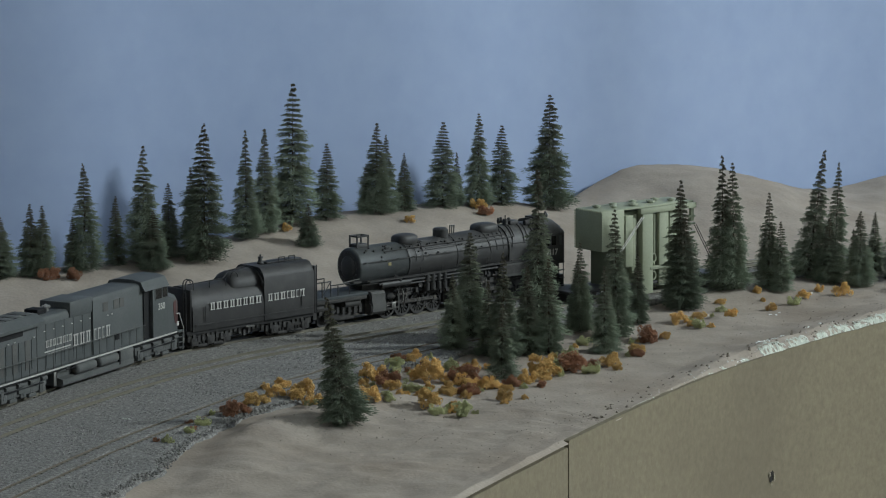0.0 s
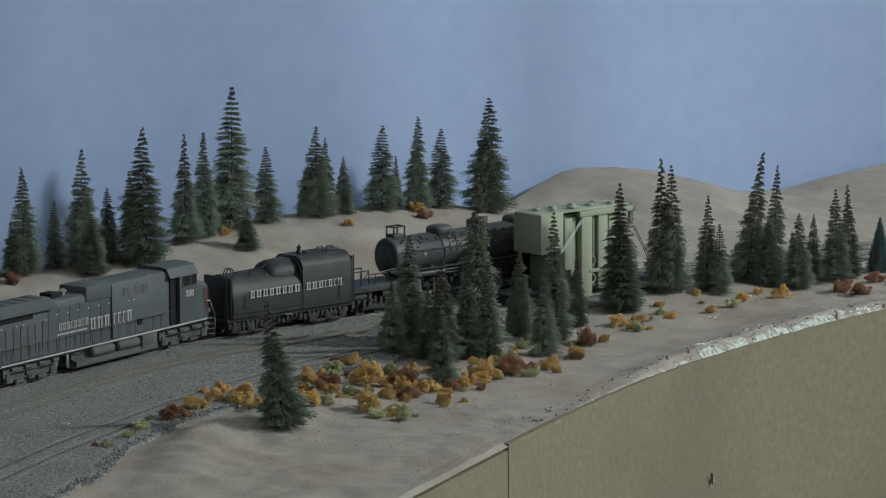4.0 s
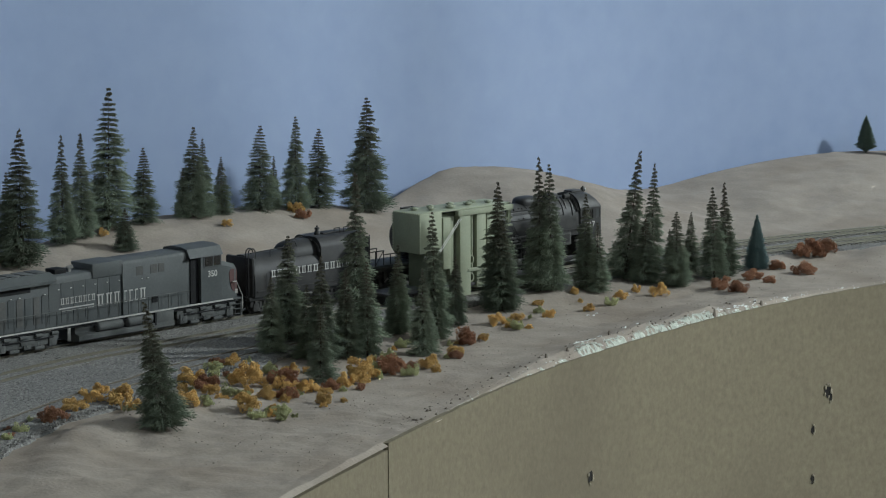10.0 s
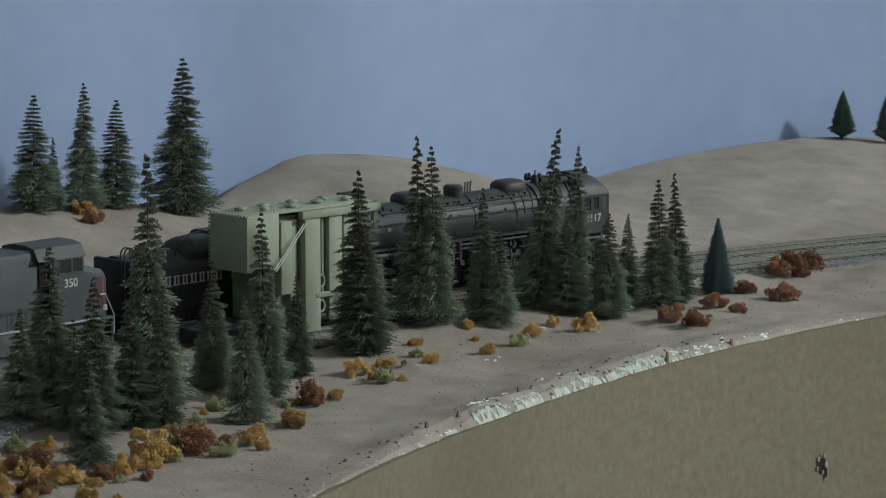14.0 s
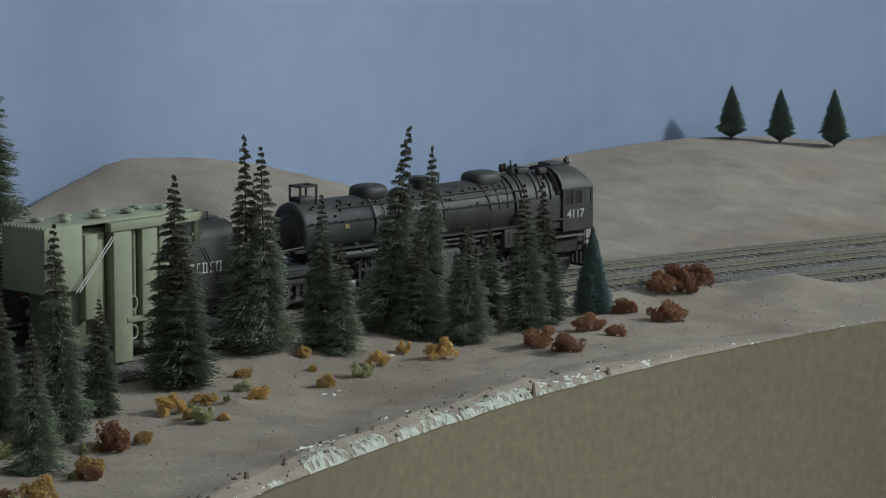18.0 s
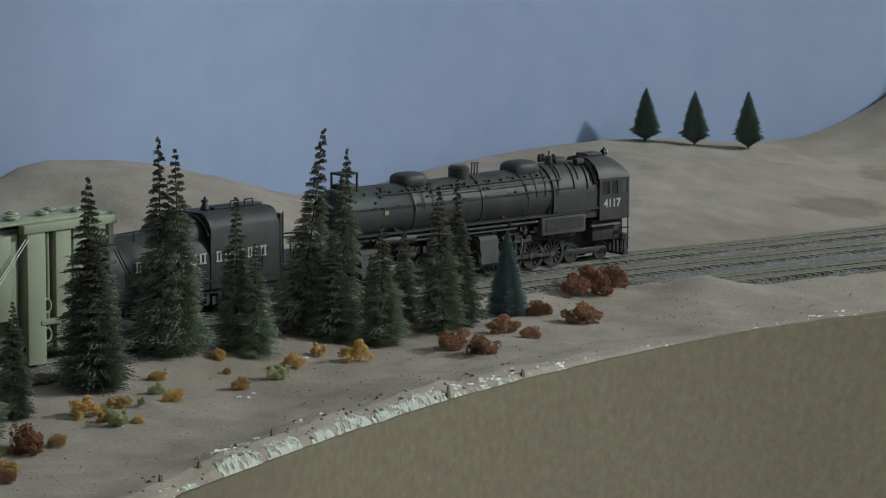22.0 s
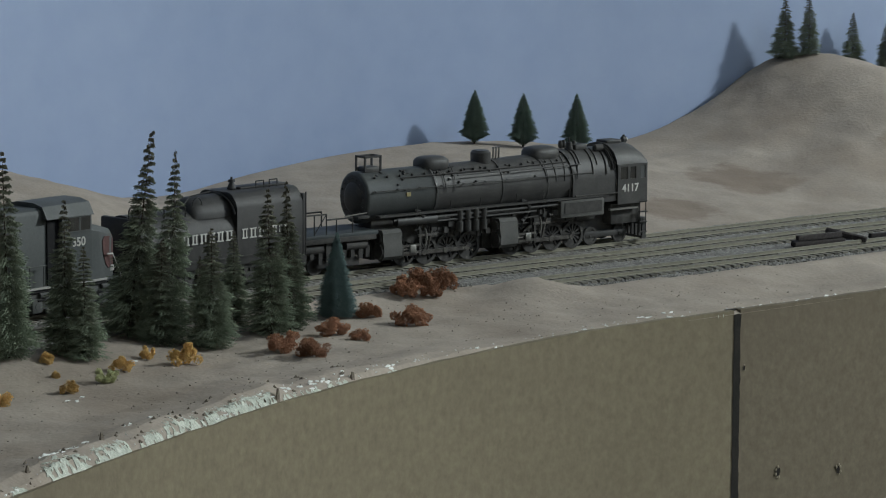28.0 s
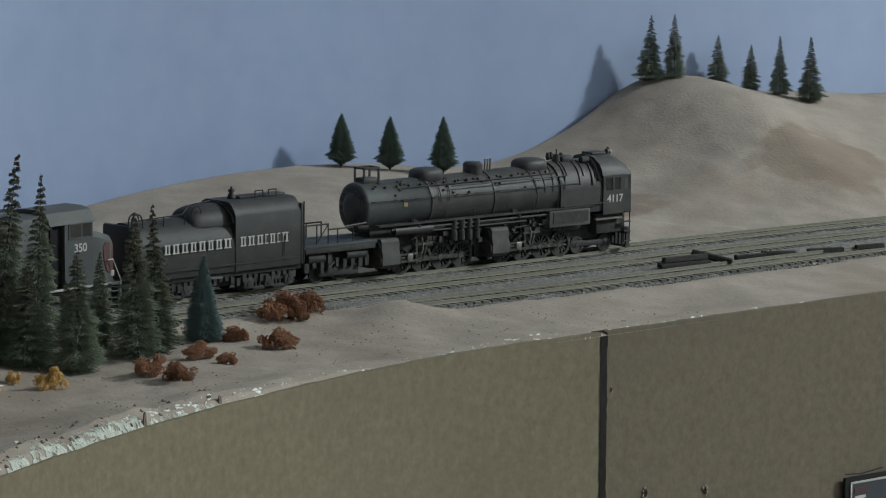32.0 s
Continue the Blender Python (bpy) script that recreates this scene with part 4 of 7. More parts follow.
def build_loco():
    L = thing("steam_locomotive", "black cab-forward articulated model steam locomotive", "locomotive")
    # boiler courses, widening towards the cab
    bm = bmesh.new()
    lathe(bm, [(-0.1855, 0.0137), (-0.13, 0.0141), (-0.128, 0.0143), (-0.09, 0.0149), (-0.088, 0.0151), (-0.042, 0.0153)], Matrix.Translation((0, 0, 0.0385)), 36)
    part("boiler", bm, IRON, L, smooth=True)
    bm = bmesh.new()
    lathe(bm, [(-0.2455, 0.0122), (-0.245, 0.0134), (-0.243, 0.0138), (-0.1875, 0.0138), (-0.187, 0.0141), (-0.1855, 0.0141)], Matrix.Translation((0, 0, 0.0385)), 36)
    part("smokebox", bm, SMOKEBOX, L, "worn graphite-grey smokebox", True)
    bm = bmesh.new()
    lathe(bm, [(-0.2478, 0.002), (-0.2475, 0.006), (-0.2465, 0.0078), (-0.246, 0.0082), (-0.2455, 0.0118)], Matrix.Translation((0, 0, 0.0385)), 30)
    for k in range(16):
        a = 2 * math.pi * k / 16
        c = (-0.2462, 0.0102 * math.cos(a), 0.0385 + 0.0102 * math.sin(a))
        rod(bm, c, (c[0] - 0.0008, c[1], c[2]), 0.0005, 6)
    part("smokebox_door", bm, IRON, L, "dull black smokebox door with studs")
    for x in (-0.187, -0.129, -0.089, -0.066):
        bm = bmesh.new()
        r = float(np.interp(x, [-0.245, -0.129, -0.042], [0.0141, 0.0146, 0.0157]))
        lathe(bm, [(x - 0.0006, r - 0.0006), (x - 0.0006, r), (x + 0.0006, r), (x + 0.0006, r - 0.0006)], Matrix.Translation((0, 0, 0.0385)), 36)
        part("boiler_band", bm, IRON, L)
    # smoke hood over the stack
    bm = bmesh.new()
    box(bm, -0.239, -0.227, -0.0045, 0.0045, 0.0505, 0.0545, 0.001)
    part("stack", bm, IRON, L)
    bm = bmesh.new()
    for y in (-0.0042, 0.0042):
        box(bm, -0.24, -0.239, y - 0.0006, y + 0.0006, 0.052, 0.0598)
        box(bm, -0.227, -0.226, y - 0.0006, y + 0.0006, 0.052, 0.0598)
        box(bm, -0.24, -0.226, y - 0.0006, y + 0.0006, 0.0592, 0.0603)
    box(bm, -0.24, -0.239, -0.0042, 0.0042, 0.0592, 0.0603)
    box(bm, -0.227, -0.226, -0.0042, 0.0042, 0.0592, 0.0603)
    part("exhaust_hood", bm, IRON, L)
    for x, l, h, w in ((-0.1795, 0.012, 0.0046, 0.0085), (-0.0825, 0.0132, 0.005, 0.0088)):
        bm = bmesh.new()
        r = bmesh.ops.create_uvsphere(bm, u_segments=24, v_segments=12, radius=1)
        for v in r["verts"]:
            v.co = Vector((math.copysign(abs(v.co.x) ** 0.7, v.co.x) * l, math.copysign(abs(v.co.y) ** 0.7, v.co.y) * w, math.copysign(abs(v.co.z) ** 0.6, v.co.z) * h))
        bmesh.ops.translate(bm, vec=(x, 0, 0.0527), verts=bm.verts)
        part("sand_dome", bm, IRON, L, smooth=True)
    bm = bmesh.new()
    rod(bm, (-0.136, 0, 0.05), (-0.136, 0, 0.0568), 0.0066, 20)
    rod(bm, (-0.136, 0, 0.0568), (-0.136, 0, 0.058), 0.0066, 20, 0.005)
    part("steam_dome", bm, IRON, L)
    for x in (-0.126, -0.1235, -0.121):
        bm = bmesh.new()
        rod(bm, (x, -0.001, 0.0525), (x - 0.0005, -0.002, 0.0585), 0.0006, 8)
        rod(bm, (x - 0.0005, -0.002, 0.0585), (x - 0.0005, -0.002, 0.0592), 0.0009, 8)
        part("whistle", bm, STEEL, L, "bright bare-metal whistle")
    # safety valves and turret
    bm = bmesh.new()
    rod(bm, (-0.058, -0.002, 0.052), (-0.058, -0.002, 0.0585), 0.0028, 14, 0.002)
    rod(bm, (-0.058, -0.002, 0.0585), (-0.058, -0.002, 0.0612), 0.0005, 6)
    box(bm, -0.055, -0.044, -0.005, 0.005, 0.053, 0.0572, 0.0012)
    part("turret", bm, IRON, L)
    # firebox wrapper and cab
    bm = bmesh.new()
    wrap = [(-0.0162 * math.cos(a), 0.0385 + 0.0162 * math.sin(a)) for a in (math.pi * k / 20 for k in range(21))]
    prism(bm, [(-0.0158, 0.0255)] + wrap + [(0.0158, 0.0255)], -0.068, -0.026)
    part("firebox", bm, IRON, L, smooth=True)
    roof = [(-0.0174, 0.0455), (-0.0165, 0.049), (-0.0135, 0.0528), (-0.0085, 0.0556), (-0.003, 0.0567), (0.003, 0.0567), (0.0085, 0.0556), (0.0135, 0.0528), (0.0165, 0.049), (0.0174, 0.0455)]
    bm = bmesh.new()
    rings = []
    for x, drop in ((-0.0285, 0.0), (-0.012, 0.0), (-0.006, 0.0012), (-0.002, 0.0035), (0.0, 0.0062)):
        rings.append([bm.verts.new((x, y, max(0.0452, z - drop * (z - 0.0452) / 0.0115))) for y, z in roof])
    for u, v in zip(rings, rings[1:]):
        for k in range(len(roof) - 1):
            bm.faces.new((u[k], v[k], v[k + 1], u[k + 1]))
    bm.faces.new(rings[0])
    bm.faces.new(rings[-1][::-1])
    for u, v in zip(rings, rings[1:]):
        bm.faces.new((u[0], u[-1], v[-1], v[0]))
    bmesh.ops.recalc_face_normals(bm, faces=bm.faces)
    part("cab_roof", bm, IRON, L)
    # crowded fittings on the firebox: safety valves, turret pipes, generator
    for x, y in ((-0.0605, 0.0035), (-0.0565, 0.0045), (-0.0525, -0.001)):
        bm = bmesh.new()
        lathe(bm, [(0.0, 0.0011), (0.0016, 0.0016), (0.0036, 0.0013), (0.0042, 0.0008)], Matrix.Translation((x, y, 0.0548)) @ Matrix.Rotation(-math.pi / 2, 4, "Y"), 10)
        part("safety_valve", bm, RUNNING, L)
    bm = bmesh.new()
    lathe(bm, [(-0.0405, 0.0012), (-0.04, 0.002), (-0.0335, 0.002), (-0.033, 0.0012)], Matrix.Translation((0, -0.0075, 0.0548)), 12)
    part("generator", bm, RUNNING, L)
    for x, a0, a1, r in ((-0.0635, 0.35, 1.5, 0.0004), (-0.0602, 0.6, 1.45, 0.0003), (-0.0495, 0.2, 1.35, 0.0004), (-0.0445, 0.5, 1.3, 0.0003), (-0.0375, 0.15, 1.2, 0.0005), (-0.0335, 0.4, 1.1, 0.0003)):
        bm = bmesh.new()
        pts = [Vector((x + 0.0025 * q / 9, -0.0165 * math.cos(a0 + (a1 - a0) * q / 9), 0.0385 + 0.0165 * math.sin(a0 + (a1 - a0) * q / 9))) for q in range(10)]
        for p, q in zip(pts, pts[1:]):
            rod(bm, p, q, r, 6)
        part("turret_pipe", bm, RUNNING, L)
    for x in (-0.0312, -0.0295):
        bm = bmesh.new()
        pts = [Vector((x, -0.0171 * math.cos(q * 0.14), 0.0385 + 0.0178 * math.sin(q * 0.14))) for q in range(2, 11)]
        for p, q in zip(pts, pts[1:]):
            rod(bm, p, q, 0.0006, 6)
        part("cab_lagging_band", bm, RUNNING, L)
    # sand pipes falling from the domes, and a line of washout plugs with a conduit
    for x0 in (-0.1795, -0.0825):
        for dx in (-0.0075, 0.0, 0.0075):
            bm = bmesh.new()
            rad = float(np.interp(x0 + dx, [-0.245, -0.129, -0.042], [0.0143, 0.0147, 0.0158]))
            pts = [Vector((x0 + dx * (1 + 0.04 * q), -rad * math.cos(0.05 + 0.1 * q), 0.0385 + rad * math.sin(0.05 + 0.1 * q))) for q in range(12)]
            for p, q in zip(pts, pts[1:]):
                rod(bm, p, q, 0.00028, 5)
            part("sand_pipe", bm, IRON, L)
    for k in range(17):
        x = -0.236 + k * 0.0106
        rad = float(np.interp(x, [-0.245, -0.129, -0.042], [0.0141, 0.0146, 0.0157]))
        c = Vector((x, -rad * math.cos(0.86), 0.0385 + rad * math.sin(0.86)))
        part("washout_plug", rod(bmesh.new(), c - Vector((0, -0.0003, 0.0003)), c + Vector((0, -0.0007, 0.0006)), 0.0007, 8), RUNNING, L)
    bm = bmesh.new()
    rod(bm, (-0.215, -0.0143 * math.cos(0.74), 0.0385 + 0.0143 * math.sin(0.74)), (-0.07, -0.0156 * math.cos(0.74), 0.0385 + 0.0156 * math.sin(0.74)), 0.00035, 6)
    part("conduit", bm, RUNNING, L)
    bm = bmesh.new()
    rod(bm, (-0.066, -0.0166, 0.0302), (-0.0275, -0.0172, 0.0302), 0.0005, 6)
    part("cab_feed_pipe", bm, RUNNING, L)
    part("roof_hatch", box(bmesh.new(), -0.026, -0.012, -0.005, 0.005, 0.0562, 0.058, 0.0007), IRON, L)
    # cab sides with real window openings
    for side in (-1, 1):
        bm = bmesh.new()
        y0, y1 = sorted((side * 0.0172, side * 0.0164))
        box(bm, -0.0275, 0.0, y0, y1, 0.0235, 0.0372)
        box(bm, -0.0275, 0.0, y0, y1, 0.044, 0.0456)
        for a, b in ((-0.0275, -0.025), (-0.0185, -0.016), (-0.0105, -0.0062), (-0.0018, 0.0)):
            box(bm, a, b, y0, y1, 0.0372, 0.044)
        part("cab_side", bm, IRON, L)
        # the front pane is opaque pale grey, imitating light seen through it
        for a, b in ((-0.025, -0.0185), (-0.016, -0.0105), (-0.0062, -0.0018)):
            g = part("cab_window", box(bmesh.new(), a, b, side * 0.0166 - 0.0002, side * 0.0166 + 0.0002, 0.0372, 0.044), GLASS_DARK if a < -0.01 else SMOKEBOX, L)
    bm = bmesh.new()
    box(bm, -0.0012, 0.0, -0.0164, 0.0164, 0.0235, 0.038)
    box(bm, -0.0012, 0.0, -0.0164, 0.0164, 0.044, 0.0452)
    for y in (-0.0155, 0.0, 0.0155):
        box(bm, -0.0012, 0.0, y - 0.0012, y + 0.0012, 0.038, 0.044)
    part("cab_front", bm, IRON, L)
    part("windscreen", box(bmesh.new(), -0.0009, -0.0005, -0.0143, 0.0143, 0.038, 0.044), GLASS_DARK, L)
    bm = bmesh.new()
    rod(bm, (-0.0065, 0.0, 0.0572), (-0.0035, 0.0, 0.0572), 0.0017, 14)
    rod(bm, (-0.005, 0.0, 0.0585), (-0.005, 0.0, 0.0598), 0.0008, 8)
    box(bm, -0.0068, -0.0045, -0.0015, 0.0015, 0.0545, 0.057)
    part("headlight", bm, IRON, L)
    bm = bmesh.new()
    bmesh.ops.create_icosphere(bm, subdivisions=2, radius=0.0011, matrix=Matrix.Translation((-0.0034, -0.0009, 0.0574)) @ Matrix.Diagonal((0.6, 1, 1, 1)))
    part("headlight_lens", bm, LENS, L, "bright clear headlight lens", True)
    digits("4117", 0.0065, WHITE, L, Matrix.Translation((-0.0135, -0.01735, 0.0334)) @ SIDE, "white road number 4117 on the cab side")
    part("ladder", [rod(b, (-0.0648, y, 0.04), (-0.0648, y, 0.048), 0.0003, 5) for b in [bmesh.new()] for y in (-0.0166,)][0], IRON, L)
    # running boards, piping, tanks
    for side in (-1, 1):
        part("running_board", box(bmesh.new(), -0.238, -0.036, side * 0.0148 - 0.0023, side * 0.0148 + 0.0023, 0.0288, 0.0297), IRON, L)
        bm = bmesh.new()
        rod(bm, (-0.243, side * 0.0146, 0.0425), (-0.05, side * 0.0161, 0.0425), 0.00028, 6)
        for k in range(11):
            x = -0.24 + k * 0.019
            rod(bm, (x, side * 0.0132, 0.0425), (x, side * 0.0155, 0.0425), 0.0004, 5)
        part("hand_rail", bm, IRON, L)
        bm = bmesh.new()
        for z, r, a, b in ((0.0265, 0.0008, -0.225, -0.07), (0.0242, 0.0006, -0.21, -0.1), (0.0475, 0.00035, -0.17, -0.06)):
            rod(bm, (a, side * 0.0148, z), (b, side * 0.0148, z), r, 7)
        for x in (-0.205, -0.176, -0.15, -0.118, -0.094, -0.07):
            rod(bm, (x, side * 0.0147, 0.0275), (x, side * 0.0152, 0.0345), 0.0003, 5)
        part("piping", bm, IRON, L)
        part("air_tank", rod(bmesh.new(), (-0.222, side * 0.0138, 0.0255), (-0.188, side * 0.0138, 0.0255), 0.0024, 14), IRON, L)
        part("side_tank", box(bmesh.new(), -0.08, -0.04, side * 0.0148 - 0.0024, side * 0.0148 + 0.0024, 0.0188, 0.0284, 0.0008), DUSTY_BLACK, L, "dusty dark side tank")
        part("tank_panel", box(bmesh.new(), -0.0765, -0.0425, side * 0.0173 - 0.0002, side * 0.0173 + 0.0002, 0.0212, 0.0272), RUNNING, L, "darker inset panel")
        for x in (-0.168, -0.161, -0.154, -0.147):
            bm = bmesh.new()
            rod(bm, (x, side * 0.0145, 0.0175), (x, side * 0.0145, 0.0228), 0.0026, 12)
            rod(bm, (x, side * 0.0145, 0.0228), (x, side * 0.0145, 0.0242), 0.0016, 10)
            rod(bm, (x, side * 0.0145, 0.0242), (x, side * 0.0145, 0.0288), 0.0025, 12)
            part("air_pump", bm, IRON, L)
        for x in (-0.2285, -0.1275):
            bm = bmesh.new()
            # a squarish casting: steam chest over the cylinder, flat outer cover
            prism(bm, [(side * 0.0095, 0.0055), (side * 0.0165, 0.0055), (side * 0.0186, 0.0075), (side * 0.0188, 0.0132), (side * 0.0178, 0.0165), (side * 0.0178, 0.0205), (side * 0.0165, 0.0222), (side * 0.0095, 0.0222)], x - 0.0078, x + 0.0078)
            part("cylinder", bm, DUSTY_BLACK, L, "dusty square-sided cylinder block")
            for q in (-0.0092, 0.0078):
                bm = bmesh.new()
                rod(bm, (x + q, side * 0.0142, 0.0105), (x + q + 0.0014, side * 0.0142, 0.0105), 0.0043, 16)
                part("cylinder_cover", bm, RUNNING, L)
                bm = bmesh.new()
                rod(bm, (x + q, side * 0.0142, 0.0182), (x + q + 0.0014, side * 0.0142, 0.0182), 0.0027, 14)
                part("valve_cover", bm, RUNNING, L)
            for z in (0.0082, 0.0122):
                part("guide_bar", box(bmesh.new(), x + 0.0085, x + 0.026, side * 0.0156 - 0.0007, side * 0.0156 + 0.0007, z - 0.0006, z + 0.0006), OILY, L, "oily steel crosshead guide")
            part("guide_yoke", box(bmesh.new(), x + 0.025, x + 0.0268, side * 0.0146 - 0.001, side * 0.0146 + 0.001, 0.006, 0.0205), RUNNING, L)
            part("piston_rod", rod(bmesh.new(), (x + 0.0085, side * 0.0152, 0.0102), (x + 0.022, side * 0.0152, 0.0102), 0.0006, 7), OILY, L)
            part("crosshead", box(bmesh.new(), x + 0.0165, x + 0.0215, side * 0.0158 - 0.001, side * 0.0158 + 0.001, 0.0078, 0.0126, 0.0005), STEEL, L, "bright worn crosshead")
            bm = bmesh.new()
            pts = [Vector((x + 0.029 + 0.0022 * math.cos(q), side * 0.0156, 0.0162 + 0.0048 * math.sin(q))) for q in (-1.3 + 0.325 * w for w in range(9))]
            for p, q in zip(pts, pts[1:]):
                rod(bm, p, q, 0.0007, 6)
            part("expansion_link", bm, STEEL, L, "bright curved expansion link")
            bm = bmesh.new()
            box(bm, x + 0.024, x + 0.04, side * 0.0152 - 0.0005, side * 0.0152 + 0.0005, 0.0168, 0.018)
            rod(bm, (x + 0.032, side * 0.0152, 0.0085), (x + 0.036, side * 0.0152, 0.0195), 0.0007, 6)
            part("valve_gear", bm, OILY, L)
    rnd = random.Random(12)
    for k in range(26):
        x, a = rnd.uniform(-0.238, -0.07), rnd.uniform(0.25, 1.25)
        r = float(np.interp(x, [-0.245, -0.129, -0.042], [0.0139, 0.0143, 0.0155]))
        c = Vector((x, -r * math.cos(a), 0.0385 + r * math.sin(a)))
        bm = bmesh.new()
        box(bm, -0.0007, 0.0007, -0.0009, 0.0006, -0.0005, 0.0005, 0.0002, Matrix.Translation(c))
        if k % 3 == 0:
            rod(bm, c, c + Vector((rnd.uniform(0.004, 0.009), 0, 0.0002)), 0.00035, 5)
        part("fitting", bm, IRON, L)
    for x in (-0.205, -0.112):
        for side in (-1, 1):
            bm = bmesh.new()
            pts = [Vector((x + 0.006 * math.sin(a), side * (0.0132 + 0.002 * math.sin(2 * a)), 0.03 - 0.0115 * (1 - math.cos(a)) / 2)) for a in (math.pi * q / 6 for q in range(7))]
            for p, q in zip(pts, pts[1:]):
                rod(bm, p, q, 0.0014, 8)
            part("steam_pipe", bm, IRON, L)
    part("builder_plate", box(bmesh.new(), -0.213, -0.2095, -0.0142, -0.0136, 0.0385, 0.0406), BRASS, L, "small brassy builder's plate")
    for side in (-1, 1):
        part("step_board", box(bmesh.new(), -0.034, -0.008, side * 0.0158 - 0.001, side * 0.0158 + 0.001, 0.0205, 0.0215), STEEL, L)
    # hangers, springs and pipes crowded above the wheels
    for side in (-1, 1):
        for x0, x1 in ((-0.205, -0.14), (-0.118, -0.05)):
            bm = bmesh.new()
            for k in range(34):
                x, z = rnd.uniform(x0, x1), rnd.uniform(0.0145, 0.027)
                y = side * rnd.uniform(0.0098, 0.0138)
                q = rnd.random()
                if q < 0.45:
                    box(bm, x - rnd.uniform(0.001, 0.003), x + rnd.uniform(0.001, 0.003), y - 0.0007, y + 0.0007, z - rnd.uniform(0.0008, 0.002), z + rnd.uniform(0.0008, 0.002))
                elif q < 0.75:
                    rod(bm, (x, y, z - 0.003), (x + rnd.uniform(-0.001, 0.001), y, z + 0.003), rnd.uniform(0.0004, 0.0009), 6)
                else:
                    rod(bm, (x - 0.006, y, z), (x + 0.006, y, z + rnd.uniform(-0.001, 0.001)), rnd.uniform(0.0003, 0.0007), 6)
            part("brake_rigging", bm, RUNNING, L, "crowded black rigging over the wheels")["kind"] = "stuff"
    part("cab_underframe", box(bmesh.new(), -0.03, -0.003, -0.0135, 0.0135, 0.0118, 0.0238, 0.0008), RUNNING, L)
    # frames
    for a, b in ((-0.236, -0.142), (-0.14, -0.012)):
        part("engine_frame", box(bmesh.new(), a, b, -0.0062, 0.0062, 0.0045, 0.0265, 0.0005), RUNNING, L)
    part("ash_pan", box(bmesh.new(), -0.1, -0.04, -0.0095, 0.0095, 0.015, 0.0245, 0.002), IRON, L)
    # rear deck with railings
    part("deck", box(bmesh.new(), -0.297, -0.238, -0.0155, 0.0155, 0.0205, 0.0225, 0.0004), DECK, L, "bare grey deck plate behind the smokebox")
    part("deck_frame", box(bmesh.new(), -0.294, -0.236, -0.0062, 0.0062, 0.0085, 0.0205, 0.001), RUNNING, L)
    part("deck_sill", box(bmesh.new(), -0.296, -0.24, -0.0158, -0.0148, 0.018, 0.0207, 0.0003), RUNNING, L)
    part("deck_sill", box(bmesh.new(), -0.296, -0.24, 0.0148, 0.0158, 0.018, 0.0207, 0.0003), RUNNING, L)
    for side in (-1, 1):
        part("pedal_tank", rod(bmesh.new(), (-0.292, side * 0.0118, 0.0148), (-0.279, side * 0.0118, 0.0148), 0.0028, 14), RUNNING, L)
        part("air_tank", rod(bmesh.new(), (-0.262, side * 0.0122, 0.0152), (-0.246, side * 0.0122, 0.0152), 0.0026, 14), RUNNING, L)
        bm = bmesh.new()
        for k in range(9):
            x = -0.293 + k * 0.006
            box(bm, x - rnd.uniform(0.001, 0.002), x + rnd.uniform(0.001, 0.002), side * 0.0128 - 0.0008, side * 0.0128 + 0.0008, rnd.uniform(0.006, 0.01), rnd.uniform(0.012, 0.018))
        part("deck_rigging", bm, RUNNING, L, "black rigging under the deck")["kind"] = "stuff"
        part("hose", rod(bmesh.new(), (-0.277, side * 0.0152, 0.0095), (-0.2735, side * 0.0156, 0.0125), 0.0006, 6), STEEL, L, "bright metal hose end")
    # door clamps on a ring and the platform bracket on the smokebox
    bm = bmesh.new()
    box(bm, -0.2525, -0.244, -0.0135, -0.0085, 0.0288, 0.0302, 0.0003)
    part("step_bracket", bm, RUNNING, L)
    for side in (-1, 1):
        bm = bmesh.new()
        y = side * 0.0148
        for x, h in ((-0.296, 0.0112), (-0.2865, 0.0112), (-0.2775, 0.0112), (-0.27, 0.0082), (-0.258, 0.0082)):
            rod(bm, (x, y, 0.0222), (x, y, 0.0222 + h), 0.00042, 6)
        rod(bm, (-0.297, y, 0.0333), (-0.2772, y, 0.0333), 0.00042, 6)
        rod(bm, (-0.2865, y, 0.0232), (-0.2775, y, 0.0332), 0.00035, 6)
        rod(bm, (-0.2775, y, 0.0303), (-0.258, y, 0.0303), 0.00042, 6)
        part("deck_railing", bm, IRON, L)
    part("flag_bar", rod(bmesh.new(), (-0.262, -0.0125, 0.0308), (-0.2455, -0.0128, 0.0318), 0.0004, 6), STEEL, L)
    # pilot, steps, coupler
    bm = bmesh.new()
    box(bm, -0.004, 0.0015, -0.0155, 0.0155, 0.0105, 0.0148, 0.0006)
    for k in range(9):
        y = -0.013 + k * 0.00325
        box(bm, -0.0005, 0.003, y - 0.0006, y + 0.0006, 0.002, 0.011)
    box(bm, -0.001, 0.0038, -0.0135, 0.0135, 0.0018, 0.0032)
    part("pilot", bm, IRON, L)
    for side in (-1, 1):
        bm = bmesh.new()
        for x in (-0.0005, -0.0062):
            rod(bm, (x, side * 0.0166, 0.006), (x, side * 0.0166, 0.031), 0.0004, 5)
        for k in range(4):
            box(bm, -0.0066, 0.0, side * 0.0166 - 0.001, side * 0.0166 + 0.001, 0.006 + 0.006 * k, 0.0066 + 0.006 * k)
        part("cab_steps", bm, IRON, L)
    part("coupler", box(bmesh.new(), 0.0, 0.006, -0.0016, 0.0016, 0.0078, 0.0108, 0.0007), IRON, L)
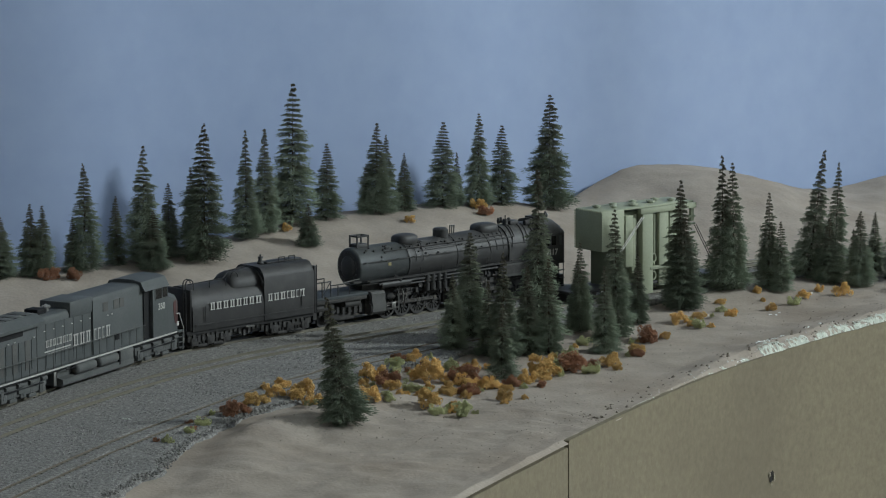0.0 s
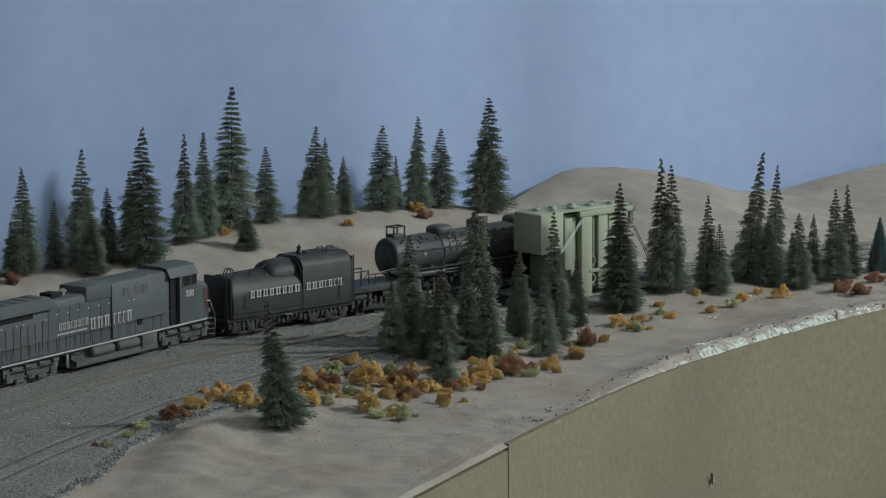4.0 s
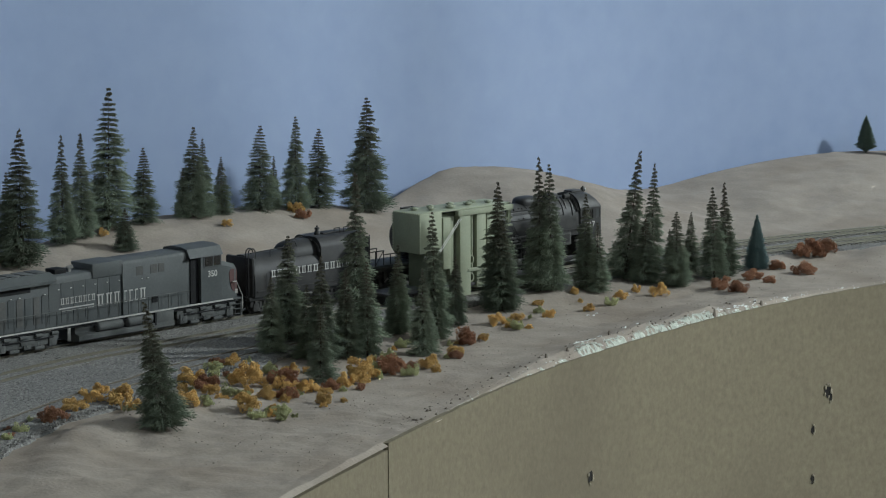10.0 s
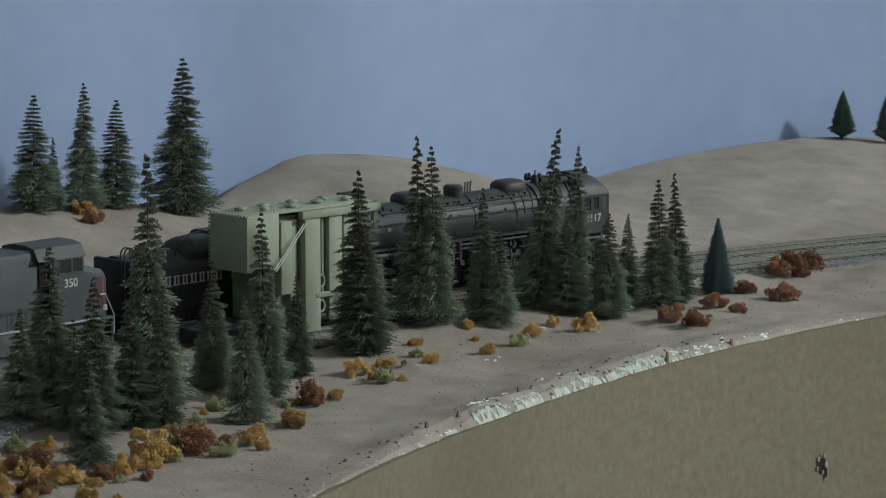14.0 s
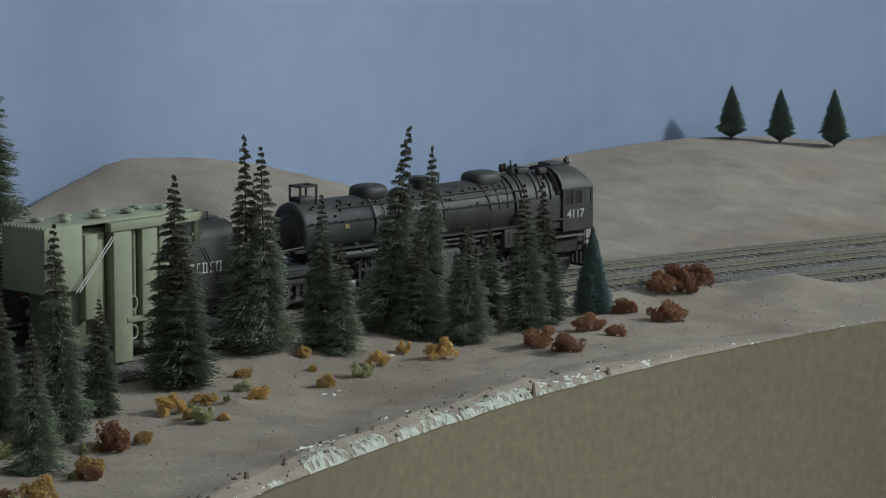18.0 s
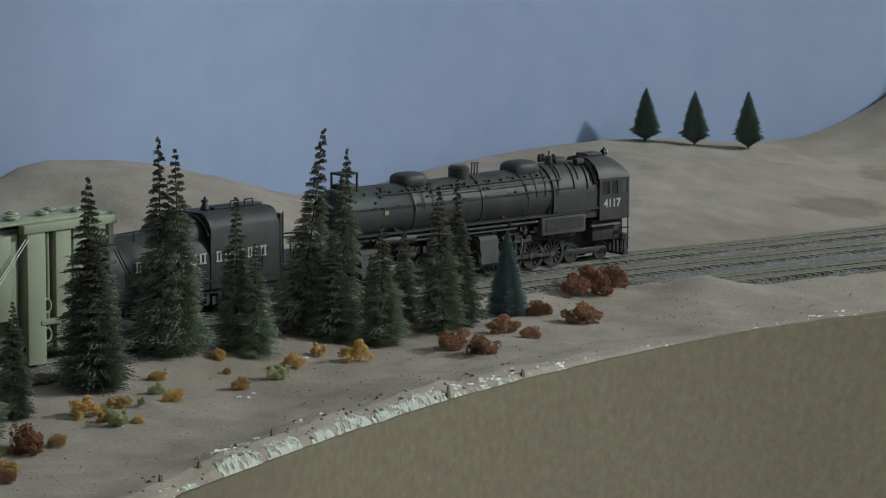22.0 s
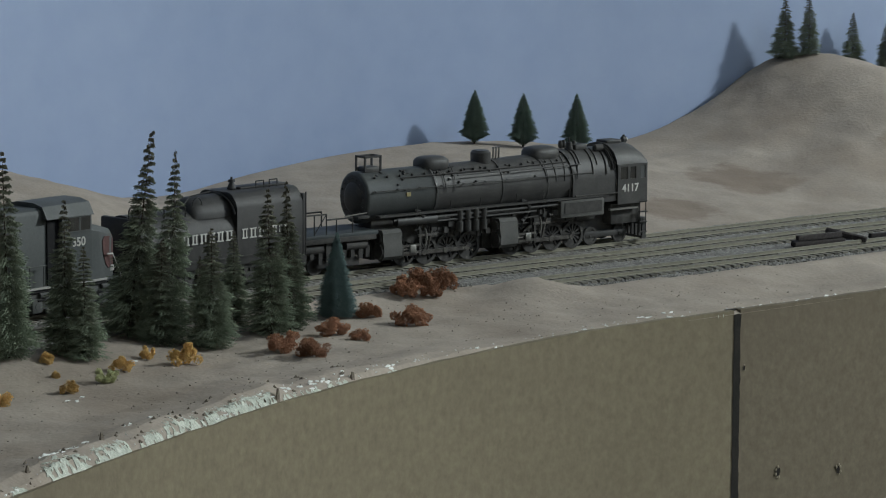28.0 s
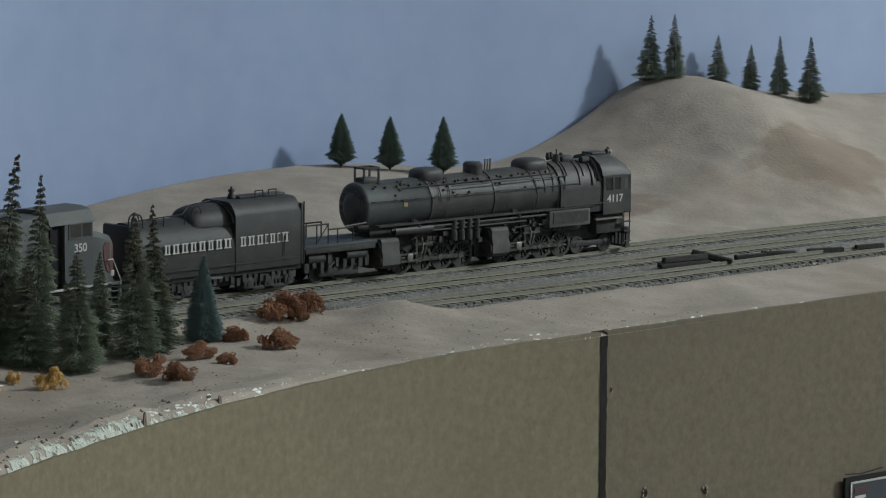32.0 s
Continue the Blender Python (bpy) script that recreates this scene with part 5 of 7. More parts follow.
    part("lead_truck_frame", box(bmesh.new(), -0.049, -0.011, -0.0088, 0.0088, 0.0042, 0.0082, 0.0008), IRON, L)
    for x in (-0.037, -0.0143):
        axle(L, x, 0.0055, SMALL)
    axle(L, -0.2215, 0.005, SMALL)
    axle(L, -0.2395, 0.005, SMALL)
    part("trailing_truck_frame", box(bmesh.new(), -0.282, -0.25, -0.0116, 0.0116, 0.0035, 0.0085, 0.001), RUNNING, L)
    for x0 in (-0.2105, -0.1165):
        x0 *= 0.84
        for k in range(4):
            axle(L, x0 + k * 0.01567, 0.0076, DRIVER)
        for side in (-1, 1):
            bm = bmesh.new()
            y = side * 0.0102
            box(bm, -0.002, 0.0489, y - 0.0006, y + 0.0006, -0.0011, 0.0011)
            for k in range(4):
                rod(bm, (k * 0.01567, y - 0.001, 0), (k * 0.01567, y + 0.001, 0), 0.0017, 10)
            rd = part("coupling_rod", bm, OILY, L, "oily steel coupling rod")
            rd.matrix_basis = pose(x0, 0, 0.0076)
            RODS.append((rd, x0, side))
    # squeeze the body's length and stretch its height to fit the camera's view
    for ob in L.children:
        if ob.name.split(".")[0] not in ("axle", "coupling_rod", "road_number"):
            for v in ob.data.vertices:
                v.co.x = v.co.x * 0.84 if v.co.x > -0.245 else -0.2058 + (v.co.x + 0.245) * 0.927
                v.co.z = v.co.z if v.co.z < 0.0165 else 0.0165 + (v.co.z - 0.0165) * 1.08
    return L


def truck(parent, x, wheelbase, n, half, mat, name="truck", wheel=SMALL, tall=1.0):
    """A truck frame on n axles."""
    bm = bmesh.new()
    for side in (-1, 1):
        y = side * half
        box(bm, x - wheelbase / 2 - 0.006, x + wheelbase / 2 + 0.006, y - 0.0012, y + 0.0012, 0.0055, 0.0102, 0.0006)
        for k in range(n):
            xx = x - wheelbase / 2 + wheelbase * k / (n - 1)
            box(bm, xx - 0.0036, xx + 0.0036, y - 0.0021, y + 0.0021, 0.0022, 0.0085, 0.0008)
            rod(bm, (xx, y - side * 0.002, 0.005), (xx, y + side * 0.0024, 0.005), 0.0016, 10)
        if tall > 1:
            box(bm, x - wheelbase / 2 - 0.004, x + wheelbase / 2 + 0.004, y - 0.0009, y + 0.0009, 0.0034, 0.0088, 0.0004)
        for k in range(n - 1):
            xx = x - wheelbase / 2 + wheelbase * (k + 0.5) / (n - 1)
            for q in (-0.0014, 0.0014):
                rod(bm, (xx + q, y, 0.0028), (xx + q, y, 0.0088), 0.0011, 8)
            box(bm, xx - 0.0045, xx + 0.0045, y - 0.0016, y + 0.0016, 0.0012, 0.0032, 0.0005)
    box(bm, x - 0.004, x + 0.004, -half, half, 0.006, 0.0105)
    for v in bm.verts:
        v.co.z *= tall
    part(name, bm, mat, parent)
    if tall > 1:
        for side in (-1, 1):
            for k in range(4):
                xx = x - wheelbase / 2 + wheelbase * (k + 0.1) / 3.2
                part("brake_cylinder", rod(bmesh.new(), (xx, side * (half + 0.0017), 0.0118), (xx + 0.0062, side * (half + 0.0017), 0.0118), 0.0015, 10), mat, parent)
            part("truck_bolster", box(bmesh.new(), x - 0.0065, x + 0.0065, side * (half + 0.0012) - 0.0014, side * (half + 0.0012) + 0.0014, 0.0062, 0.0098, 0.0004), mat, parent)
            part("equaliser", rod(bmesh.new(), (x - wheelbase / 2, side * (half + 0.0022), 0.0092), (x + wheelbase / 2, side * (half + 0.0022), 0.0092), 0.0006, 6), BLACK, parent)
    for k in range(n):
        axle(parent, x - wheelbase / 2 + wheelbase * k / (n - 1), 0.005, wheel)


def build_tender():
    T = thing("tender", "black rounded oil tender lettered in white, behind the locomotive", "tender")
    h = 0.061
    bm = bmesh.new()
    sec = [(-0.0162, 0.0135), (-0.0165, 0.0165), (-0.0165, 0.0262)] + [(-0.0165 * math.cos(a), 0.0262 + 0.0168 * math.sin(a)) for a in (math.pi * k / 16 for k in range(1, 16))] + [(0.0165, 0.0262), (0.0165, 0.0165), (0.0162, 0.0135)]
    prism(bm, sec, -h + 0.004, 0.014)
    part("tank", bm, TENDER_BLACK, T, "black half-round water tank")
    bm = bmesh.new()
    prism(bm, [(-0.0167, 0.0135), (-0.0169, 0.0165), (-0.0169, 0.0425), (-0.0155, 0.0455), (-0.0125, 0.0487), (-0.0095, 0.0498), (0.0095, 0.0498), (0.0125, 0.0487), (0.0155, 0.0455), (0.0169, 0.0425), (0.0169, 0.0165), (0.0167, 0.0135)], 0.0105, h - 0.002)
    part("oil_bunker", bm, TENDER_BLACK, T, "taller square-shouldered oil bunker")
    part("bunker_front", box(bmesh.new(), h - 0.002, h, -0.0172, 0.0172, 0.0135, 0.0462, 0.0005), TENDER_BLACK, T)
    # low rounded hatch hump between tank and bunker, with a rim and a hoop
    bm = bmesh.new()
    rings = []
    for x, k in ((-0.0165, 0.0), (-0.0158, 0.55), (-0.0135, 0.85), (-0.009, 1.0), (0.0106, 1.0)):
        rings.append([bm.verts.new((x, -0.0125 * math.cos(q) * (0.7 + 0.3 * k), 0.038 + (0.0035 + 0.0072 * k) * math.sin(q))) for q in (math.pi * j / 16 for j in range(17))])
    for u, v in zip(rings, rings[1:]):
        for j in range(16):
            bm.faces.new((u[j], u[j + 1], v[j + 1], v[j]))
        bm.faces.new((u[0], v[0], v[16], u[16]))
    bm.faces.new(rings[0])
    bm.faces.new(rings[-1][::-1])
    bmesh.ops.recalc_face_normals(bm, faces=bm.faces)
    part("hatch_hump", bm, TENDER_BLACK, T, "low rounded hatch hump", True)
    bm = bmesh.new()
    pts = [Vector((0.0095, -0.0166 * math.cos(q), 0.0362 + 0.0128 * math.sin(q))) for q in (0.25 + math.pi * j / 22 for j in range(19))]
    for p, q in zip(pts, pts[1:]):
        rod(bm, p, q, 0.0006, 6)
    part("bunker_rim", bm, TENDER_BLACK, T)
    bm = bmesh.new()
    pts = [Vector((-0.012 + 0.0035 * math.cos(q), -0.0095, 0.0448 + 0.0042 * math.sin(q))) for q in (math.pi * j / 8 for j in range(9))]
    for p, q in zip(pts, pts[1:]):
        rod(bm, p, q, 0.00032, 5)
    part("grab_hoop", bm, TENDER_BLACK, T)
    bm = bmesh.new()
    box(bm, 0.024, 0.058, -0.0045, 0.0045, 0.0497, 0.051, 0.0004)
    part("bunker_hatch", bm, TENDER_BLACK, T)
    bm = bmesh.new()
    rod(bm, (0.0215, 0, 0.0485), (0.0215, 0, 0.0505), 0.0022, 14, 0.0026)
    rod(bm, (0.0215, 0, 0.0505), (0.0215, 0, 0.0535), 0.0026, 14, 0.0011)
    rod(bm, (0.0215, 0, 0.0535), (0.0215, 0, 0.0548), 0.0021, 14, 0.0017)
    rod(bm, (0.0215, 0, 0.0548), (0.0215, 0, 0.0562), 0.0006, 8)
    part("vent", bm, TENDER_BLACK, T)
    for x in (0.034, 0.044):
        bm = bmesh.new()
        rod(bm, (x, -0.006, 0.0492), (x, -0.006, 0.0535), 0.00035, 5)
        rod(bm, (x + 0.0058, -0.006, 0.0492), (x + 0.0058, -0.006, 0.0535), 0.00035, 5)
        rod(bm, (x, -0.006, 0.0535), (x + 0.0058, -0.006, 0.0535), 0.00035, 5)
        part("grab_hoop", bm, TENDER_BLACK, T)
    bm = bmesh.new()
    rod(bm, (-h + 0.006, -0.009, 0.0445), (-0.022, -0.009, 0.0455), 0.00035, 5)
    for x in (-0.05, -0.035, -0.02):
        rod(bm, (x, -0.009, 0.038), (x, -0.009, 0.045), 0.00035, 5)
    rod(bm, (-0.022, -0.009, 0.0455), (-0.014, -0.006, 0.0495), 0.00035, 5)
    rod(bm, (-0.014, -0.006, 0.0495), (0.002, -0.004, 0.0505), 0.00035, 5)
    part("top_rail", bm, TENDER_BLACK, T)
    part("end_sheet", box(bmesh.new(), -h + 0.002, -h + 0.005, -0.0158, 0.0158, 0.0135, 0.042, 0.0015), TENDER_BLACK, T)
    bm = bmesh.new()
    for y in (-0.0135, -0.0105):
        rod(bm, (-h, y, 0.012), (-h, y, 0.0455), 0.0004, 6)
    for k in range(8):
        rod(bm, (-h, -0.0135, 0.015 + 0.0036 * k), (-h, -0.0105, 0.015 + 0.0036 * k), 0.0003, 5)
    for y in (-0.0135, -0.0105):
        pts = [(-h + 0.0035 * (1 - math.cos(a)), y, 0.0455 + 0.003 * math.sin(a)) for a in (math.pi * k / 6 for k in range(7))]
        for p, q in zip(pts, pts[1:]):
            rod(bm, p, q, 0.00045, 6)
    part("ladder", bm, TENDER_BLACK, T)
    # waist line of rivets and frame
    for side in (-1, 1):
        part("waist_strip", box(bmesh.new(), -h + 0.006, h - 0.003, side * 0.0171 - 0.0003, side * 0.0171 + 0.0003, 0.0172, 0.0181), TENDER_BLACK, T)
    part("underframe", box(bmesh.new(), -h, h, -0.0145, 0.0145, 0.0105, 0.0135, 0.0005), TENDER_BLACK, T)
    for x in (-0.046, 0.0462):
        part("grab_iron", rod(bmesh.new(), (x, -0.0175, 0.02), (x, -0.0175, 0.03), 0.0003, 5), TENDER_BLACK, T)
    part("corner_post", rod(bmesh.new(), (h + 0.0008, -0.0165, 0.014), (h + 0.0008, -0.0165, 0.0468), 0.0004, 6), TENDER_BLACK, T)
    w = 0.00505
    letter_row([w * 0.9, w * 1.05, w * 1.05, w * 0.95, w * 1.1, w * 0.9, w * 1.0, w * 1.15, 0, w * 0.9, w * 1.05, w, w * 0.5, w * 0.85, w * 0.5, w], -0.0412, -0.01705, 0.0266, 0.0051, w, WHITE, T, "side_lettering", "row of white painted lettering blocks")
    bm = bmesh.new()
    rod(bm, (-0.008, -0.0172, 0.0115), (0.0, -0.0172, 0.0112), 0.0007, 6)
    part("brake_pipe", bm, STEEL, T)
    for x in (-0.038, 0.038):
        truck(T, x, 0.03, 3, 0.0118, RUNNING)
    part("centre_sill", box(bmesh.new(), -0.056, 0.056, -0.0075, 0.0075, 0.0042, 0.0106, 0.0008), RUNNING, T)
    bm = bmesh.new()
    for k in range(26):
        x, z = -0.054 + k * 0.0043, 0.0088 + 0.002 * math.sin(5 * k)
        box(bm, x - 0.0012, x + 0.0012, -0.0142, -0.0128, z - 0.002, z + 0.0022)
        box(bm, x - 0.0012, x + 0.0012, 0.0128, 0.0142, z - 0.002, z + 0.0022)
    part("brake_rigging", bm, RUNNING, T, "black brake rigging hanging under the tank")["kind"] = "stuff"
    part("coupler", box(bmesh.new(), -h - 0.004, -h, -0.0016, 0.0016, 0.0078, 0.0105, 0.0006), TENDER_BLACK, T)
    for ob in T.children:
        for v in ob.data.vertices:
            v.co.z = v.co.z if v.co.z < 0.0165 else 0.0165 + (v.co.z - 0.0165) * 1.08
    return T


def build_diesel():
    D = thing("diesel_locomotive", "dark grey six-axle model diesel locomotive with a red nose", "locomotive")
    f, r = DIESEL_HALF, -DIESEL_HALF
    part("underframe", box(bmesh.new(), r + 0.003, f - 0.002, -0.0165, 0.0165, 0.0146, 0.0158, 0.0004), GREY, D)
    for side in (-1, 1):
        part("sill_stripe", box(bmesh.new(), r + 0.012, f - 0.012, side * 0.0166 - 0.0002, side * 0.0166 + 0.0002, 0.0151, 0.0162), DUSTY_WHITE, D, "worn off-white stripe along the sill")
    hood = [(-0.0112, 0.0158), (-0.0112, 0.0462), (-0.0102, 0.0482), (-0.0085, 0.0492), (0.0085, 0.0492), (0.0102, 0.0482), (0.0112, 0.0462), (0.0112, 0.0158)]
    part("long_hood", prism(bmesh.new(), hood, r + 0.012, 0.0105), GREY, D, "plain dark grey long hood")
    part("blower_hood", prism(bmesh.new(), [(y * 1.12, z + (0.0038 if z > 0.03 else 0)) for y, z in hood], 0.0105, f - 0.0512), GREY, D)
    part("hood_end", prism(bmesh.new(), [(y * 0.99, z) for y, z in hood], r + 0.0085, r + 0.012), RED, D, "faded red hood end")
    part("radiator_wing", prism(bmesh.new(), [(-0.0158, 0.0452), (-0.0158, 0.0472), (-0.009, 0.0515), (0.009, 0.0515), (0.0158, 0.0472), (0.0158, 0.0452)], r + 0.0095, r + 0.0735), GREY, D, "overhanging radiator roof")
    for k in range(5):
        part("radiator_panel", box(bmesh.new(), r + 0.014 + k * 0.012, r + 0.024 + k * 0.012, -0.008, 0.008, 0.0515, 0.052, 0.0002), GREY_UNDER, D)
    part("radiator_screen", box(bmesh.new(), r + 0.014, r + 0.052, -0.0117, 0.0117, 0.0408, 0.0452), BLACK, D, "dark radiator intake screen")
    part("dynamic_brake_box", box(bmesh.new(), -0.018, 0.0105, -0.0122, 0.0122, 0.0435, 0.0535, 0.0007), GREY, D)
    part("exhaust_stack", box(bmesh.new(), -0.048, -0.037, -0.0055, 0.0055, 0.049, 0.0525, 0.0007), BLACK, D)
    bm = bmesh.new()
    for k in (0, 1, 2):
        rod(bm, (-0.034 + 0.0018 * k, -0.0025 + 0.0025 * k, 0.0517), (-0.0285 + 0.0018 * k, -0.0025 + 0.0025 * k, 0.0519), 0.0005, 6, 0.001)
    box(bm, -0.033, -0.0305, -0.003, 0.003, 0.049, 0.0517)
    part("air_horn", bm, STEEL, D)
    # louvred doors on the hood's near and far sides
    for side in (-1, 1):
        for k in range(7):
            x = r + 0.0155 + k * 0.0078
            part("hood_door", box(bmesh.new(), x, x + 0.0056, side * 0.0113 - 0.0003, side * 0.0113 + 0.0003, 0.019, 0.0372), DUSTY_BLACK if k % 2 else GREY, D)
        for k in range(6):
            x = -0.059 + k * 0.0115
            part("hood_door", box(bmesh.new(), x, x + 0.0102, side * 0.0113 - 0.0002, side * 0.0113 + 0.0002, 0.0175, 0.044), GREY, D)
        for x in (0.0235, 0.0375, 0.0455):
            part("hood_louvre", box(bmesh.new(), x, x + 0.0066 - (0.001 if x > 0.04 else 0), side * 0.0126 - 0.0002, side * 0.0126 + 0.0002, 0.0415, 0.0475), DUSTY_BLACK, D)
        # latches on the doors and lifting lugs
        for k in range(6):
            part("latch", box(bmesh.new(), -0.0505 + k * 0.0115, -0.0492 + k * 0.0115, side * 0.0117 - 0.0003, side * 0.0117 + 0.0003, 0.0395, 0.0401), WHITE, D)
        for k in (0, 2, 3, 6):
            part("latch", box(bmesh.new(), r + 0.0175 + k * 0.0078, r + 0.019 + k * 0.0078, side * 0.0118 - 0.0003, side * 0.0118 + 0.0003, 0.0378, 0.0384), WHITE, D)
        for x in (0.0285, 0.034):
            part("latch", box(bmesh.new(), x, x + 0.0013, side * 0.0129 - 0.0003, side * 0.0129 + 0.0003, 0.0385, 0.0391), WHITE, D)
        part("battery_hatch", box(bmesh.new(), 0.0385, 0.044, side * 0.0127 - 0.0003, side * 0.0127 + 0.0003, 0.0212, 0.0255), BLACK, D)
    # cab
    c0, c1 = f - 0.0545, f - 0.0226
    cab = [(-0.0162, 0.0158), (-0.0162, 0.048), (-0.0125, 0.0532), (-0.006, 0.0545), (0.006, 0.0545), (0.0125, 0.0532), (0.0162, 0.048), (0.0162, 0.0158)]
    part("cab", prism(bmesh.new(), cab, c0 + 0.011, c1), GREY, D)
    part("cab_roof", prism(bmesh.new(), [(-0.0166, 0.0478), (-0.0128, 0.0538), (-0.006, 0.0552), (0.006, 0.0552), (0.0128, 0.0538), (0.0166, 0.0478)], c0, c1 + 0.0015), GREY, D)
    # solid block: the shade inside the doorway is painted black
    part("doorway", box(bmesh.new(), c0 + 0.003, c0 + 0.011, -0.0135, 0.0135, 0.0158, 0.0478), BLACK, D, "solid black block painting the shaded cab doorway")
    for side in (-1, 1):
        bm = bmesh.new()
        y = side * 0.0163
        for a, b, zz0, zz1 in ((c0 + 0.0138, c1 - 0.0005, 0.0402, 0.0409), (c0 + 0.0138, c1 - 0.0005, 0.0474, 0.048), (c0 + 0.0138, c0 + 0.0146, 0.0402, 0.048), (c0 + 0.0228, c0 + 0.0238, 0.0402, 0.048), (c1 - 0.0013, c1 - 0.0005, 0.0402, 0.048)):
            box(bm, a, b, y - 0.0003, y + 0.0003, zz0, zz1)
        part("window_frame", bm, SMOKEBOX, D, "pale cab window frame")
        for a, b in ((c0 + 0.0146, c0 + 0.0228), (c0 + 0.0238, c1 - 0.0013)):
            part("cab_window", box(bmesh.new(), a, b, y - 0.0002, y + 0.0002, 0.0409, 0.0474), GLASS_DARK, D)
    part("windscreen", box(bmesh.new(), c1 - 0.0002, c1 + 0.0003, -0.0125, 0.0125, 0.0425, 0.0488), GLASS_DARK, D)
    # sloping nose
    bm = bmesh.new()
    rings = []
    for x, w, top in ((c1 - 0.0005, 0.0157, 0.0432), (c1 + 0.006, 0.0152, 0.042), (f - 0.0065, 0.0138, 0.0392), (f - 0.004, 0.0125, 0.0375)):
        rings.append([bm.verts.new((x, y, z)) for y, z in ((-w, 0.0158), (-w, top - 0.003), (-w * 0.85, top), (w * 0.85, top), (w, top - 0.003), (w, 0.0158))])
    for u, v in zip(rings, rings[1:]):
        for k in range(6):
            bm.faces.new((u[k], v[k], v[(k + 1) % 6], u[(k + 1) % 6]))
    bm.faces.new(rings[0])
    bm.faces.new(rings[-1][::-1])
    bmesh.ops.recalc_face_normals(bm, faces=bm.faces)
    part("nose", bm, GREY, D)
    bm = bmesh.new()
    box(bm, f - 0.0042, f - 0.0036, -0.0118, 0.0118, 0.018, 0.0362)
    part("nose_face", bm, RED, D, "faded red nose front")
    for side in (-1, 1):
        bm = bmesh.new()
        va = [bm.verts.new(c) for c in ((x, side * (float(np.interp(x, [c1, c1 + 0.006, f - 0.0065, f - 0.004], [0.0157, 0.0152, 0.0138, 0.0125])) + 0.0002), z) for x, z in ((f - 0.0042, 0.0205), (f - 0.0042, 0.0345), (f - 0.0085, 0.036), (f - 0.0122, 0.0362), (f - 0.0138, 0.034), (f - 0.0135, 0.03), (f - 0.0125, 0.026), (f - 0.011, 0.0225), (f - 0.009, 0.0205)))]
        bm.faces.new(va)
        ex = bmesh.ops.extrude_face_region(bm, geom=bm.faces[:])
        bmesh.ops.translate(bm, vec=(0, side * 0.0002, 0), verts=[v for v in ex["geom"] if isinstance(v, bmesh.types.BMVert)])
        bmesh.ops.recalc_face_normals(bm, faces=bm.faces)
        part("nose_wing", bm, RED, D, "faded red wing on the nose side")
        part("number_patch", box(bmesh.new(), f - 0.0072, f - 0.0045, side * 0.0137 - 0.0004, side * 0.0137 + 0.0004, 0.0188, 0.0216), WHITE, D)
    digits("350", 0.0064, WHITE, D, Matrix.Translation((c0 + 0.0225, -0.0164, 0.037)) @ SIDE, "white road number 350 under the cab window")
    # painted name as plain shapes
    w = 0.00465
    letter_row([w * 0.8, w * 0.75, w * 0.75, w * 0.5, w * 0.75, w * 0.75, w * 0.5, w * 0.75], -0.0486, -0.0116, 0.0292, 0.0044, w, DUSTY_WHITE, D, "small_lettering", "small faded white lettering blocks")
    part("speed_line", box(bmesh.new(), -0.05, -0.017, -0.0118, -0.0115, 0.0262, 0.027), DUSTY_WHITE, D)
    part("speed_line", box(bmesh.new(), -0.047, -0.017, -0.0118, -0.0115, 0.0248, 0.0252), DUSTY_WHITE, D)
    w = 0.007
    letter_row([w, w * 0.9, w * 0.85], -0.0142, -0.0117, 0.0248, 0.0078, w, DUSTY_WHITE, D, "large_lettering", "large faded white lettering blocks")
    letter_row([w * 0.45, w * 0.6, w * 0.45, w * 0.9], 0.0112, -0.0127, 0.0248, 0.0078, w, DUSTY_WHITE, D, "large_lettering", "large faded white lettering blocks")
    # fuel tank, air tanks, trucks
    part("fuel_tank", prism(bmesh.new(), [(-0.0165, 0.003), (-0.0165, 0.0068), (-0.0118, 0.0078), (-0.0118, 0.0146), (0.0118, 0.0146), (0.0118, 0.0078), (0.0165, 0.0068), (0.0165, 0.003), (0.0145, 0.0016), (-0.0145, 0.0016)], -0.0355, 0.057), GREY_UNDER, D, "dusty grey fuel tank")
    for side in (-1, 1):
        for a, b in ((-0.018, 0.007), (0.011, 0.036)):
            bm = bmesh.new()
            lathe(bm, [(a, 0.0022), (a + 0.001, 0.0034), (a + 0.002, 0.0036), (b - 0.002, 0.0036), (b - 0.001, 0.0034), (b, 0.0022)], Matrix.Translation((0, side * 0.0146, 0.0108)), 16)
            part("air_reservoir", bm, GREY_UNDER, D, "", True)
        part("tank_end", box(bmesh.new(), 0.0385, 0.0565, side * 0.0144 - 0.0022, side * 0.0144 + 0.0022, 0.0065, 0.0146, 0.0005), GREY_UNDER, D)
        part("tank_strap", box(bmesh.new(), 0.0375, 0.0392, side * 0.0162 - 0.0006, side * 0.0162 + 0.0006, 0.0052, 0.0142), BLACK, D)
        for k, (xa, xb) in enumerate(((-0.046, -0.043), (0.0505, 0.0535))):
            bm = bmesh.new()
            box(bm, xa, xb, side * 0.0158 - 0.0004, side * 0.0158 + 0.0004, 0.004, 0.0142, 0.0003)
            part("sand_hose_bracket", bm, STEEL if k == 0 else GREY_UNDER, D)
        # pipes and cables hung along the sill
        for z, xa, xb, rr in ((0.0138, r + 0.012, -0.03, 0.0005), (0.0128, -0.03, 0.055, 0.0004), (0.0136, 0.055, f - 0.012, 0.0005)):
            part("sill_pipe", rod(bmesh.new(), (xa, side * 0.0158, z), (xb, side * 0.0158, z), rr, 6), BLACK, D)
        bm = bmesh.new()
        for k in range(20):
            x = r + 0.013 + k * 0.0098
